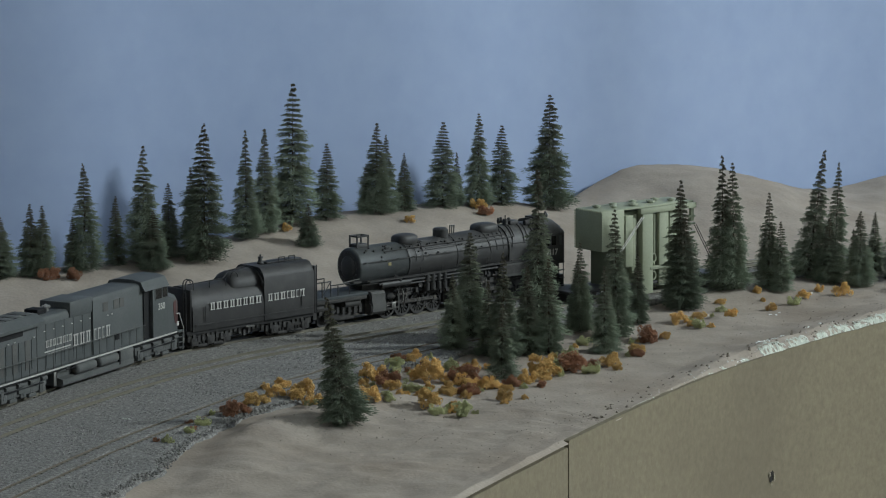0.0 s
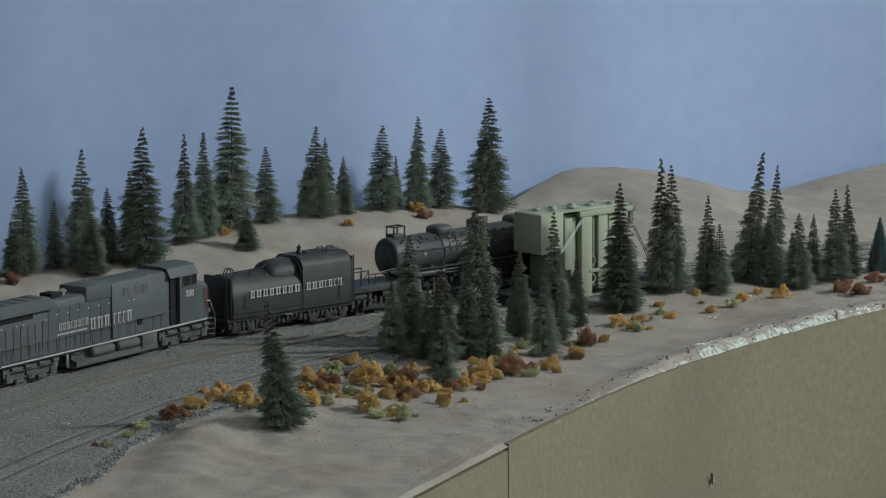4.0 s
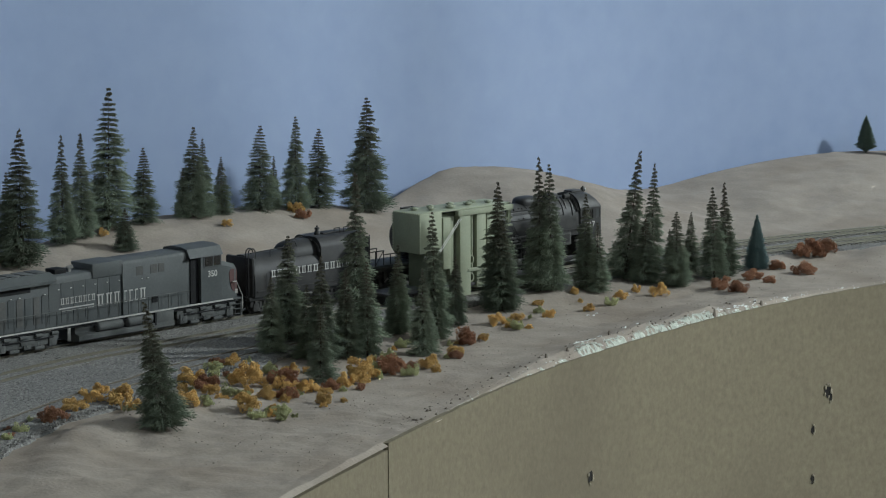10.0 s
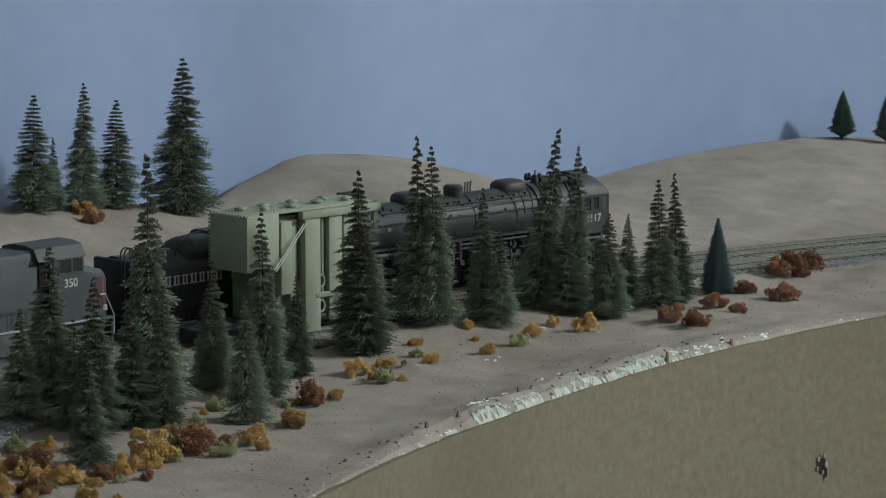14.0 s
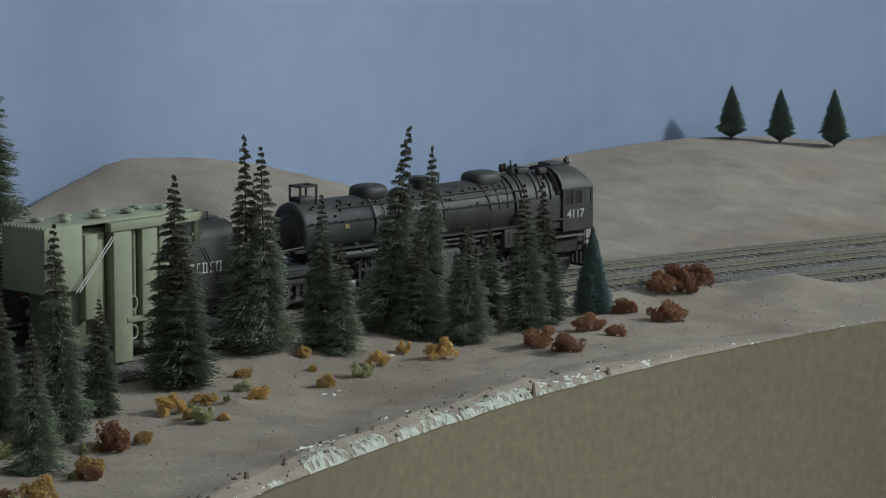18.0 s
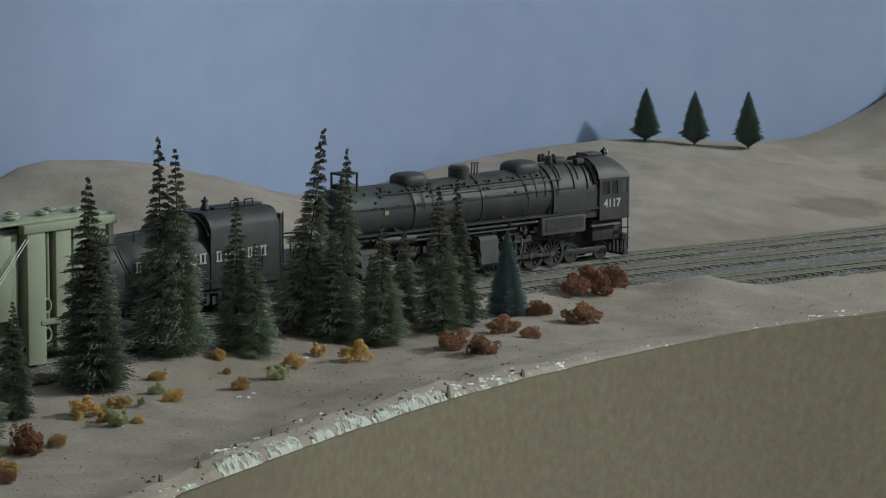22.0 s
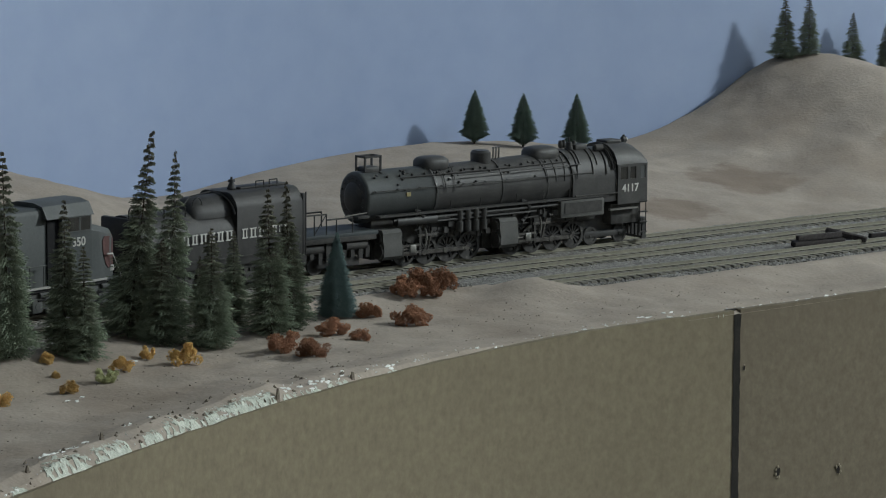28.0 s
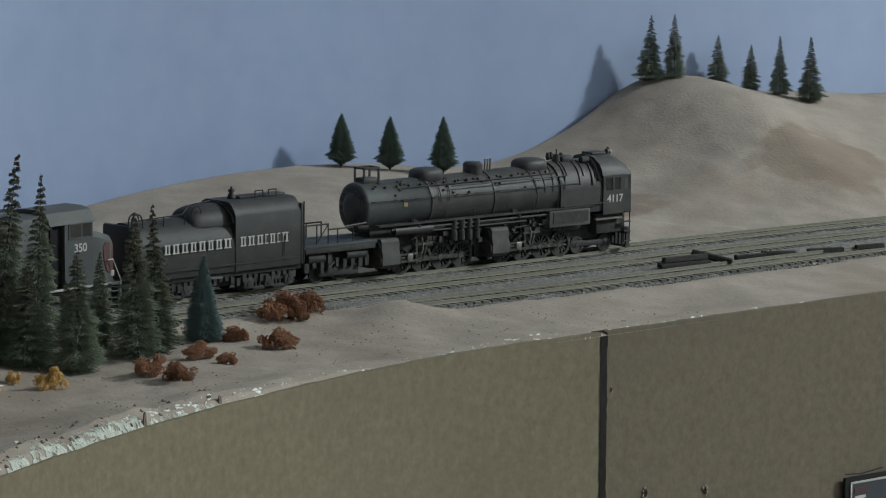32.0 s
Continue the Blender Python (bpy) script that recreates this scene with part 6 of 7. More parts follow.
            if x < c0:
                rod(bm, (x, side * 0.0162, 0.0158), (x, side * 0.0162, 0.0262), 0.0003, 5)
        rod(bm, (r + 0.012, side * 0.0162, 0.0262), (c0, side * 0.0162, 0.0262), 0.0003, 5)
        part("hand_rail", bm, GREY_UNDER, D)
        for x, q in ((f - 0.0065, 1), (r + 0.0065, -1)):
            bm = bmesh.new()
            for dx in (-0.0032, 0.0032):
                rod(bm, (x + dx, side * 0.0166, 0.0035), (x + dx, side * 0.0166, 0.0155), 0.00035, 5)
            for k in range(4):
                box(bm, x - 0.0034, x + 0.0034, side * 0.0163 - 0.0013, side * 0.0163 + 0.0013, 0.0035 + 0.0037 * k, 0.0038 + 0.0037 * k)
            part("steps", bm, GREY_UNDER, D, "grey end steps")
            bm = bmesh.new()
            rod(bm, (x + q * 0.005, side * 0.0162, 0.006), (x + q * 0.005, side * 0.0162, 0.0165), 0.0003, 6)
            rod(bm, (x + q * 0.005, side * 0.0162, 0.0165), (x - q * 0.001, side * 0.0162, 0.0275), 0.0003, 6)
            rod(bm, (x - q * 0.001, side * 0.0162, 0.0275), (x - q * 0.005, side * 0.0162, 0.0275), 0.0004, 6)
            part("end_rail", bm, WHITE, D, "white end handrail")
    bm = bmesh.new()
    prism(bm, [(-0.0165, 0.0018), (-0.0165, 0.0125), (0.0165, 0.0125), (0.0165, 0.0018)], f - 0.004, f - 0.0022)
    part("pilot_plow", bm, GREY_UNDER, D)
    part("end_beam", box(bmesh.new(), r + 0.0022, r + 0.004, -0.0165, 0.0165, 0.0035, 0.0125), GREY_UNDER, D)
    for x, a in ((f - 0.002, 1), (r + 0.002, -1)):
        part("coupler", box(bmesh.new(), min(x, x + a * 0.006), max(x, x + a * 0.006), -0.0016, 0.0016, 0.0078, 0.0108, 0.0006), IRON, D)
    for ob in D.children:
        for v in ob.data.vertices:
            if ob.name.split(".")[0] != "road_number" and v.co.z > 0.0165:
                v.co.z = 0.0165 + (v.co.z - 0.0165) * 1.09
    for x in (-0.083, 0.0905):
        truck(D, x, 0.047, 3, 0.0138, GREY_UNDER, tall=1.22)
    return D


DIESEL_HALF = 0.128
loco, tender, diesel = build_loco(), build_tender(), build_diesel()


# ---- transformer standing as a load on the passing track ----
GREEN = material("pale_green_paint", [(0.245, 0.268, 0.188), (0.285, 0.308, 0.22), (0.32, 0.345, 0.25)], 50, 0.6, fine=600, bump=0.05)
TIE_ROD = material("bright_wire", [(0.62, 0.61, 0.59), (0.78, 0.77, 0.74)], 300, 0.4, 0.0)
# darker copy of the green: recess shade painted onto tank and end leg
GREEN_SHADED = material("shaded_green_paint", [(0.15, 0.17, 0.115), (0.2, 0.225, 0.155)], 60, 0.7, fine=600, bump=0.05)


def build_transformer():
    p, a = on_line(1.1445, 0.0462)
    T = thing("transformer", "pale green power transformer braced by rods on a low car", "machine", Matrix.Translation((p.x, p.y, 0.0068)) @ Matrix.Rotation(a, 4, "Z"))
    e = 0.0497
    part("tank", box(bmesh.new(), -e + 0.02, e - 0.006, -0.0085, 0.0135, 0.001, 0.0625, 0.0008), GREEN_SHADED, T)
    # end box with a ribbed edge
    bm = bmesh.new()
    box(bm, -e, -e + 0.0235, -0.0155, 0.0155, 0.0345, 0.0655, 0.0005)
    part("end_box", bm, GREEN, T, "square overhanging radiator box")
    for k in range(15):
        z = 0.0355 + k * 0.002
        for y in (-0.0155, 0.0155):
            part("rib", box(bmesh.new(), -e - 0.0006, -e + 0.0006, y - 0.0006, y + 0.0006, z, z + 0.0011), GREEN, T)
    for k in range(12):
        part("rib", box(bmesh.new(), -e - 0.0006, -e + 0.0008, -0.0145 + k * 0.0025, -0.0133 + k * 0.0025, 0.065, 0.0662), GREEN, T)
    part("end_leg", box(bmesh.new(), -e + 0.012, -e + 0.0245, -0.011, 0.011, 0.006, 0.0345, 0.0005), GREEN_SHADED, T)
    part("name_plate", box(bmesh.new(), -e + 0.0085, -e + 0.0145, -0.0118, -0.011, 0.0298, 0.0318), WHITE, T, "small pale plate")
    # upright radiators on the near and far face
    for side in (-1, 1):
        for x0, x1, z0, d in ((-e + 0.0245, -e + 0.0325, 0.02, 0.0055), (-e + 0.0345, -e + 0.0395, 0.014, 0.002), (-e + 0.042, -e + 0.0535, -0.003, 0.006), (-e + 0.0605, -e + 0.0705, 0.002, 0.0055), (-e + 0.074, -e + 0.081, 0.008, 0.003)):
            y0, y1 = sorted((side * 0.0085, side * (0.0105 + d)))
            part("radiator", box(bmesh.new(), x0, x1, y0, y1, z0, 0.0605, 0.0005), GREEN, T)
        for x in (-e + 0.0555, -e + 0.0578):
            part("riser_pipe", rod(bmesh.new(), (x, side * 0.0128, 0.012), (x, side * 0.0128, 0.0595), 0.0009, 10), GREEN, T)
        for z in (0.0245, 0.0105):
            bm = bmesh.new()
            for k in range(12):
                a0, a1 = 2 * math.pi * k / 12, 2 * math.pi * (k + 1) / 12
                c = Vector((-e + 0.0555, side * 0.0145, z))
                rod(bm, c + Vector((0.0024 * math.cos(a0), 0, 0.0034 * math.sin(a0))), c + Vector((0.0024 * math.cos(a1), 0, 0.0034 * math.sin(a1))), 0.0007, 6)
            part("valve_ring", bm, GREEN, T)
        part("lower_beam", box(bmesh.new(), -e + 0.05, e - 0.002, side * 0.0152 - 0.0018, side * 0.0152 + 0.0018, 0.0155, 0.0182, 0.0004), GREEN, T)
        part("top_beam", box(bmesh.new(), -e + 0.0395, e, side * 0.0152 - 0.0022, side * 0.0152 + 0.0022, 0.0605, 0.0648, 0.0004), GREEN, T)
        bm = bmesh.new()
        box(bm, e - 0.0045, e - 0.0015, side * 0.0148 - 0.0012, side * 0.0148 + 0.0012, 0.05, 0.0605)
        for z in (0.053, 0.047, 0.04, 0.033, 0.026):
            box(bm, e - 0.006, e + 0.0008, side * 0.0142 - 0.0014, side * 0.0142 + 0.0014, z, z + 0.0016, 0.0003)
        part("end_bracket", bm, GREEN, T)
    part("cover_plate", box(bmesh.new(), -e + 0.001, e - 0.001, -0.0148, 0.0148, 0.0648, 0.0662, 0.0004), GREEN, T)
    for k, (x, y, r) in enumerate(((-e + 0.012, 0.004, 0.0036), (-e + 0.021, -0.006, 0.003), (-e + 0.03, 0.005, 0.0034), (-e + 0.041, -0.006, 0.0042), (-e + 0.052, 0.006, 0.0034), (-e + 0.063, -0.003, 0.0038), (-e + 0.074, 0.004, 0.0036), (-e + 0.082, -0.006, 0.003))):
        bm = bmesh.new()
        rod(bm, (x, y, 0.0662), (x, y, 0.0673), r * 0.7, 14)
        rod(bm, (x, y, 0.0673), (x, y, 0.0682), r, 14, r * 0.92)
        rod(bm, (x, y, 0.0682), (x, y, 0.0687), r * 0.5, 12)
        part("bushing_cap", bm, GREEN, T)
    # tie-down rods in pairs
    for (x0, z0), (x1, z1), mat in (((-e + 0.0395, 0.0585), (-e + 0.0165, 0.034), TIE_ROD), ((-e + 0.0125, 0.017), (-e - 0.0045, 0.003), TIE_ROD), ((e - 0.003, 0.047), (e + 0.021, 0.009), IRON)):
        for q in (0.0, 0.0021):
            part("tie_rod", rod(bmesh.new(), (x0 + q, -0.0182, z0), (x1 + q, -0.0182, z1), 0.00032, 6), mat, T, "thin bright tie-down rod" if mat is TIE_ROD else "thin dark tie-down rod")
    # low car under it
    part("car_deck", box(bmesh.new(), -e - 0.03, e + 0.03, -0.0145, 0.0145, 0.0035, 0.006, 0.0005), IRON, T, "low black car deck")
    for x in (-e - 0.014, e + 0.014):
        part("car_truck", box(bmesh.new(), x - 0.012, x + 0.012, -0.0115, 0.0115, -0.0037, 0.0034, 0.0008), IRON, T)
    return T


build_transformer()


# where the cab's front stands on the line
RUN = [(0, 1.0946), (3.5, 1.1805), (7, 1.2663), (10, 1.3365), (12, 1.3795), (17, 1.4942), (20, 1.5615), (25, 1.677), (28, 1.749), (31, 1.8222), (32, 1.8465)]


def run_s(t):
    """A smooth curve through RUN."""
    ts, ss = np.array(RUN).T
    slope = np.gradient(ss, ts)
    i = int(np.clip(np.searchsorted(ts, t) - 1, 0, len(ts) - 2))
    h = ts[i + 1] - ts[i]
    u = (t - ts[i]) / h
    return float((2 * u**3 - 3 * u**2 + 1) * ss[i] + (u**3 - 2 * u**2 + u) * h * slope[i] + (3 * u**2 - 2 * u**3) * ss[i + 1] + (u**3 - u**2) * h * slope[i + 1])


def unit_pose(s, front, rear):
    """The pose of a vehicle whose origin is s along the line, riding on two trucks."""
    a, b = on_line(s + front)[0], on_line(s + rear)[0]
    d = a - b
    p = b + d * (-rear / (front - rear))
    return Matrix.Translation((p.x, p.y, 0.0042)) @ Matrix.Rotation(math.atan2(d.y, d.x), 4, "Z")


def motions():
    times = [0.5 * k for k in range(65)]
    for ob, back, front, rear in ((loco, 0.0, -0.035, -0.2), (tender, 0.3172, 0.036, -0.036), (diesel, 0.3884 + DIESEL_HALF, 0.083, -0.083)):
        walk(ob, [(t, unit_pose(run_s(t) - back, front, rear)) for t in times])
    quarters = [0.25 * k for k in range(129)]
    for ob, place, radius in AXLES:
        walk(ob, [(t, Matrix.Translation(place) @ Matrix.Rotation((run_s(t) - run_s(0)) / radius, 4, "Y")) for t in quarters])
    for ob, x, side in RODS:
        turn = [(t, (run_s(t) - run_s(0)) / 0.0076 + (math.pi / 2 if side > 0 else 0)) for t in quarters]
        walk(ob, [(t, pose(x + 0.0029 * math.sin(a), 0, 0.0076 + 0.0029 * math.cos(a))) for t, a in turn])


# ---- ballast ----
def bed_rise(s, n):
    """Ballast lies nearly level with the tie tops, hollow under each rail."""
    near = min(abs(n - track_offset(k, s) - side * GAUGE / 2) for k in range(3) for side in (-1, 1))
    inside = min(abs(n - track_offset(k, s)) for k in range(3))
    buried = float(np.interp(s, [1.0, 1.25], [0.0009, 0.0]))
    return ((0.0019 if inside < 0.0138 else 0.0015) + buried) * min(1, max(0.5, (near - 0.0006) / 0.0016))


def build_ballast():
    bm_v, bm_f = [], []
    cols = np.arange(0.22, 2.5, 0.004)
    rows_n = 120
    for s in cols:
        w = bed_width(s) + 0.006 * noise.noise(Vector((s * 30, 0.5, 7))) + 0.003 * noise.noise(Vector((s * 110, 0.5, 7)))
        for j in range(rows_n):
            n = -0.0245 + (w + 0.0245) * j / (rows_n - 1)
            p, _ = on_line(s, n)
            edge = 1 if 0 < j < rows_n - 1 else 0
            thin = min(1, max(0.25, (w - n) / 0.008))
            bm_v.append((p.x, p.y, -0.0026 + edge * (0.0026 + bed_rise(s, n) * thin + 0.0005 * noise.noise(Vector((p.x * 260, p.y * 260, 2))) + 0.0006 * noise.noise(Vector((p.x * 45, p.y * 45, 4))))))
    for i in range(len(cols) - 1):
        for j in range(rows_n - 1):
            a = i * rows_n + j
            bm_f.append((a, a + rows_n, a + rows_n + 1, a + 1))
    me = bpy.data.meshes.new("ballast_bed")
    me.from_pydata(bm_v, [], bm_f)
    me.materials.append(BALLAST)
    tagged(new("ballast_bed", me), "grey granite ballast under the tracks", "ballast", kind="structure")


build_ballast()


def scatter_stones(name, count, s0, s1, inside, size, mat, label, seed, keep_rails=True):
    """Loose stones on the bed or along the edge, one joined heap."""
    rng = np.random.default_rng(seed)
    s = rng.uniform(s0, s1, count)
    n = inside(s, rng)
    x0, y0 = np.interp(s, ARC, MAIN[:, 0]), np.interp(s, ARC, MAIN[:, 1])
    dx, dy = np.interp(s + 0.02, ARC, MAIN[:, 0]) - np.interp(s - 0.02, ARC, MAIN[:, 0]), np.interp(s + 0.02, ARC, MAIN[:, 1]) - np.interp(s - 0.02, ARC, MAIN[:, 1])
    ln = np.hypot(dx, dy)
    dx, dy = dx / ln, dy / ln
    if keep_rails:
        ok = np.ones(count, bool)
        for off in (0 * s, np.interp(s, [0.3, 0.5, 0.7, 1.1, 1.5], [0.042, 0.049, 0.057, 0.049, 0.044]), np.interp(s, [0.3, 0.5, 0.7, 0.85, 1.0, 1.5], [0.128, 0.138, 0.142, 0.12, 0.1, 0.097])):
            for side in (-1, 1):
                ok &= abs(n - off - side * GAUGE / 2) > 0.0024
        s, n, x0, y0, dx, dy = (a[ok] for a in (s, n, x0, y0, dx, dy))
    x, y = x0 + dy * n, y0 - dx * n
    c = np.stack([x, y, 0.0008 + np.interp(s, [1.0, 1.25], [0.0011, 0.0])], 1)
    if not keep_rails:
        c[:, 2] = [ground_z(a, b) for a, b in zip(x, y)]
    base = np.array([(1, 0, 0), (0, 1, 0), (-1, 0, 0), (0, -1, 0), (0, 0, 0.8), (0, 0, -0.8)], float)
    r = rng.uniform(size[0], size[1], len(x))
    jit = rng.uniform(0.6, 1.25, (len(x), 6, 3))
    v = base[None] * jit * r[:, None, None]
    a = rng.uniform(0, 6.3, len(x))
    ca, sa = np.cos(a)[:, None], np.sin(a)[:, None]
    v = np.stack([v[:, :, 0] * ca - v[:, :, 1] * sa, v[:, :, 0] * sa + v[:, :, 1] * ca, v[:, :, 2]], 2) + c[:, None]
    f = np.array([(0, 1, 4), (1, 2, 4), (2, 3, 4), (3, 0, 4), (1, 0, 5), (2, 1, 5), (3, 2, 5), (0, 3, 5)])
    faces = (f[None] + 6 * np.arange(len(x))[:, None, None]).reshape(-1, 3)
    me = bpy.data.meshes.new(name)
    me.from_pydata(v.reshape(-1, 3).tolist(), [], faces.tolist())
    me.materials.append(mat)
    tagged(new(name, me), label, "stones", kind="stuff")


_bs = np.arange(0.2, 2.5, 0.01)
_bw = np.array([bed_width(s) for s in _bs])
scatter_stones("ballast_stones", 92000, 0.25, 2.3, lambda s, g: -0.024 + (np.interp(s, _bs, _bw) + 0.026) * g.random(len(s)), (0.0006, 0.0013), STONE, "loose grey and white ballast stones between the rails", 5)
scatter_stones("bank_grit", 320, 0.45, 1.5, lambda s, g: np.interp(s, _bs, _bw) + (np.interp(s, _es[_eo], _en[_eo]) - np.interp(s, _bs, _bw)) * g.random(len(s)) ** 0.6, (0.0002, 0.0006), GRIT, "dark grit scattered on the sand", 6, False)


scatter_stones("sand_crumbs", 1100, 0.42, 1.75, lambda s, g: np.interp(s, _bs, _bw) + 0.004 + (np.interp(s, _es[_eo], _en[_eo]) - np.interp(s, _bs, _bw) - 0.006) * g.random(len(s)), (0.0003, 0.0008), SAND, "crumbs of tan plaster on the bank", 16, False)


# ---- chipped plaster along the edge ----
def build_plaster():
    """Ragged flakes of white plaster, thick as a fingernail, left along the edge of the bank."""
    rnd = random.Random(3)
    for s0, s1, reach, streak in ((1.03, 1.066, 0.0135, 0.9), (1.069, 1.1, 0.0095, 0.6), (1.109, 1.131, 0.0065, 0.5), (1.134, 1.171, 0.0115, 1.0), (1.173, 1.2361, 0.0095, 0.45), (1.2403, 1.2759, 0.0042, 0.9), (1.2822, 1.3042, 0.0045, 0.9), (1.001, 1.013, 0.006, 0.4),
                              (0.9693, 0.9791, 0.0045, 0.4), (0.9459, 0.9577, 0.0035, 0.5), (0.827, 0.8582, 0.0045, 0.6), (0.9001, 0.9148, 0.003, 0.6), (1.3324, 1.3481, 0.0035, 0.9), (1.4206, 1.4277, 0.003, 0.8), (1.5124, 1.5328, 0.003, 0.9),
                              (1.5736, 1.5807, 0.0028, 0.6), (1.629, 1.639, 0.003, 0.6), (1.694, 1.71, 0.003, 0.6), (1.729, 1.736, 0.0028, 0.6)):
        bm = bmesh.new()
        grid = {}
        ss = np.arange(s0, s1, 0.0005)
        rows_n = 30
        for i, s in enumerate(ss):
            ne = float(np.interp(s, _es[_eo], _en[_eo]))
            ends = min(1, (s - s0) / 0.005 + 0.25, (s1 - s) / 0.005 + 0.25)
            comb = noise.noise(Vector((s * 520, 0.3, 3))) + 0.6 * noise.noise(Vector((s * 1300, 0.3, 9)))
            depth = reach * ends * (1 - 0.15 * streak + 0.55 * streak * comb + 0.25 * noise.noise(Vector((s * 120, 2, 4))))
            for j in range(rows_n):
                n = ne - 0.0003 - j * 0.0006 + rnd.uniform(-0.00012, 0.00012)
                holes = noise.noise(Vector((s * 260, n * 420, 3))) + 0.5 * noise.noise(Vector((s * 700, n * 900, 5)))
                if j * 0.0006 > depth or holes > 0.38 - 0.5 * streak * j * 0.0006 / max(depth, 0.001):
                    continue
                p, _ = on_line(s, n)
                grid[i, j] = bm.verts.new((p.x, p.y, ground_z(p.x, p.y, s, n) + 0.0005 + 0.0004 * rnd.random() - 0.0009 * min(1, j * 0.0006 / reach)))
        for i in range(len(ss) - 1):
            for j in range(rows_n - 1):
                c = [grid.get(q) for q in ((i, j), (i, j + 1), (i + 1, j + 1), (i + 1, j))]
                c = [q for q in c if q]
                if len(c) > 2:
                    bm.faces.new(c)
        loose = [v for v in bm.verts if not v.link_faces]
        bmesh.ops.delete(bm, geom=loose, context="VERTS")
        if not bm.faces:
            bm.free()
            continue
        ex = bmesh.ops.extrude_face_region(bm, geom=bm.faces[:])
        bmesh.ops.translate(bm, vec=(0, 0, -0.0014), verts=[v for v in ex["geom"] if isinstance(v, bmesh.types.BMVert)])
        bmesh.ops.recalc_face_normals(bm, faces=bm.faces)
        tagged(part("plaster_crust", bm, PLASTER), "chipped white plaster crust on the bank's edge", "plaster", "plaster crusts")


build_plaster()
scatter_stones("plaster_chips", 260, 0.8, 1.75, lambda s, g: np.interp(s, _es[_eo], _en[_eo]) - 0.001 - 0.011 * g.random(len(s)) ** 2, (0.0003, 0.0008), PLASTER_WHITE, "white plaster chips along the bank's edge", 9, False)


# dark lumps added in place of the shade in crevices and pits
scatter_stones("edge_clods", 110, 0.72, 1.32, lambda s, g: np.interp(s, _es[_eo], _en[_eo]) - 0.003 - 0.02 * g.random(len(s)), (0.0005, 0.0017), GRIT, "dark lumps standing in for shaded crevices along the bank's edge", 14, False)


def plaster_flakes():
    """Broken white flakes lying on the sand by the edge."""
    rnd = random.Random(21)
    for s0, count, far in ((0.983, 3, 0), (1.003, 4, 0), (1.053, 12, 0.012), (1.073, 8, 0.014), (1.123, 4, 0.014), (1.193, 3, 0), (1.2456, 6, 0), (1.2644, 8, 0.001), (1.2853, 6, 0), (1.301, 5, 0.003), (1.3481, 6, 0), (1.4308, 4, 0), (1.5226, 4, 0), (1.594, 4, 0), (1.654, 3, 0), (1.704, 4, 0), (1.183, 3, 0.09), (1.2749, 3, 0.12), (1.591, 2, 0.012), (1.61, 3, 0.01), (1.667, 3, 0.001), (1.721, 3, 0.003), (1.751, 4, 0.001), (1.771, 5, 0.002), (1.805, 4, 0.001)):
        for _ in range(count):
            s = s0 + rnd.gauss(0, 0.011 if far < 0.05 and s0 < 1.72 else 0.004)
            n = float(np.interp(s, _es[_eo], _en[_eo])) - rnd.uniform(0.001, 0.007) - far
            p, a = on_line(s, n)
            l = rnd.uniform(0.0009, 0.0026) * (1.2 if s0 > 1.58 else 1)
            bm = bmesh.new()
            ring = [(l * rnd.uniform(0.5, 1.2) * math.cos(q), 0.4 * l * rnd.uniform(0.35, 1.3) * math.sin(q)) for q in (2 * math.pi * k / 7 for k in range(7))]
            low = [bm.verts.new((x, y, -0.0004)) for x, y in ring]
            top = [bm.verts.new((x * 0.85, y * 0.85, rnd.uniform(-0.0002, 0.0004))) for x, y in ring]
            for k in range(7):
                bm.faces.new((low[k], low[(k + 1) % 7], top[(k + 1) % 7], top[k]))
            bm.faces.new(top)
            bm.faces.new(low[::-1])
            ob = tagged(part("plaster_flake", bm, PLASTER_WHITE), "small broken flake of white plaster on the sand", "plaster", "plaster flakes")
            ob.matrix_basis = Matrix.Translation((p.x, p.y, ground_z(p.x, p.y, s, n) + 0.0003)) @ Matrix.Rotation(a + rnd.uniform(-0.5, 0.5), 4, "Z") @ Matrix.Rotation(rnd.uniform(-0.2, 0.9), 4, "X")


plaster_flakes()


def splinter(s, back, h, seed):
    """A dark chip of crust standing on its edge."""
    rnd = random.Random(seed)
    p, a = on_line(s, float(np.interp(s, _es[_eo], _en[_eo])) - back)
    bm = bmesh.new()
    low = [bm.verts.new((x, y, -0.001)) for x, y in ((-0.0011, -0.0006), (0.0011, -0.0007), (0.0012, 0.0006), (-0.001, 0.0007))]
    top = [bm.verts.new((x * 0.5 + rnd.uniform(-0.0003, 0.0003), y, h * rnd.uniform(0.8, 1.05))) for x, y in ((-0.0011, -0.0004), (0.0011, -0.0004), (0.0012, 0.0004), (-0.001, 0.0004))]
    for k in range(4):
        bm.faces.new((low[k], low[(k + 1) % 4], top[(k + 1) % 4], top[k]))
    bm.faces.new(top)
    bm.faces.new(low[::-1])
    ob = tagged(part("plaster_splinter", bm, GRIT), "dark splinter of crust standing on the bank's edge", "plaster", "plaster splinters")
    ob.matrix_basis = Matrix.Translation((p.x, p.y, ground_z(p.x, p.y))) @ Matrix.Rotation(a, 4, "Z")


for _k, (_s, _b, _h) in enumerate(((1.2377, 0.002, 0.0062), (1.3063, 0.003, 0.0035), (1.023, 0.009, 0.003), (0.995, 0.011, 0.0032), (1.088, 0.011, 0.0034))):
    splinter(_s, _b, _h, _k)


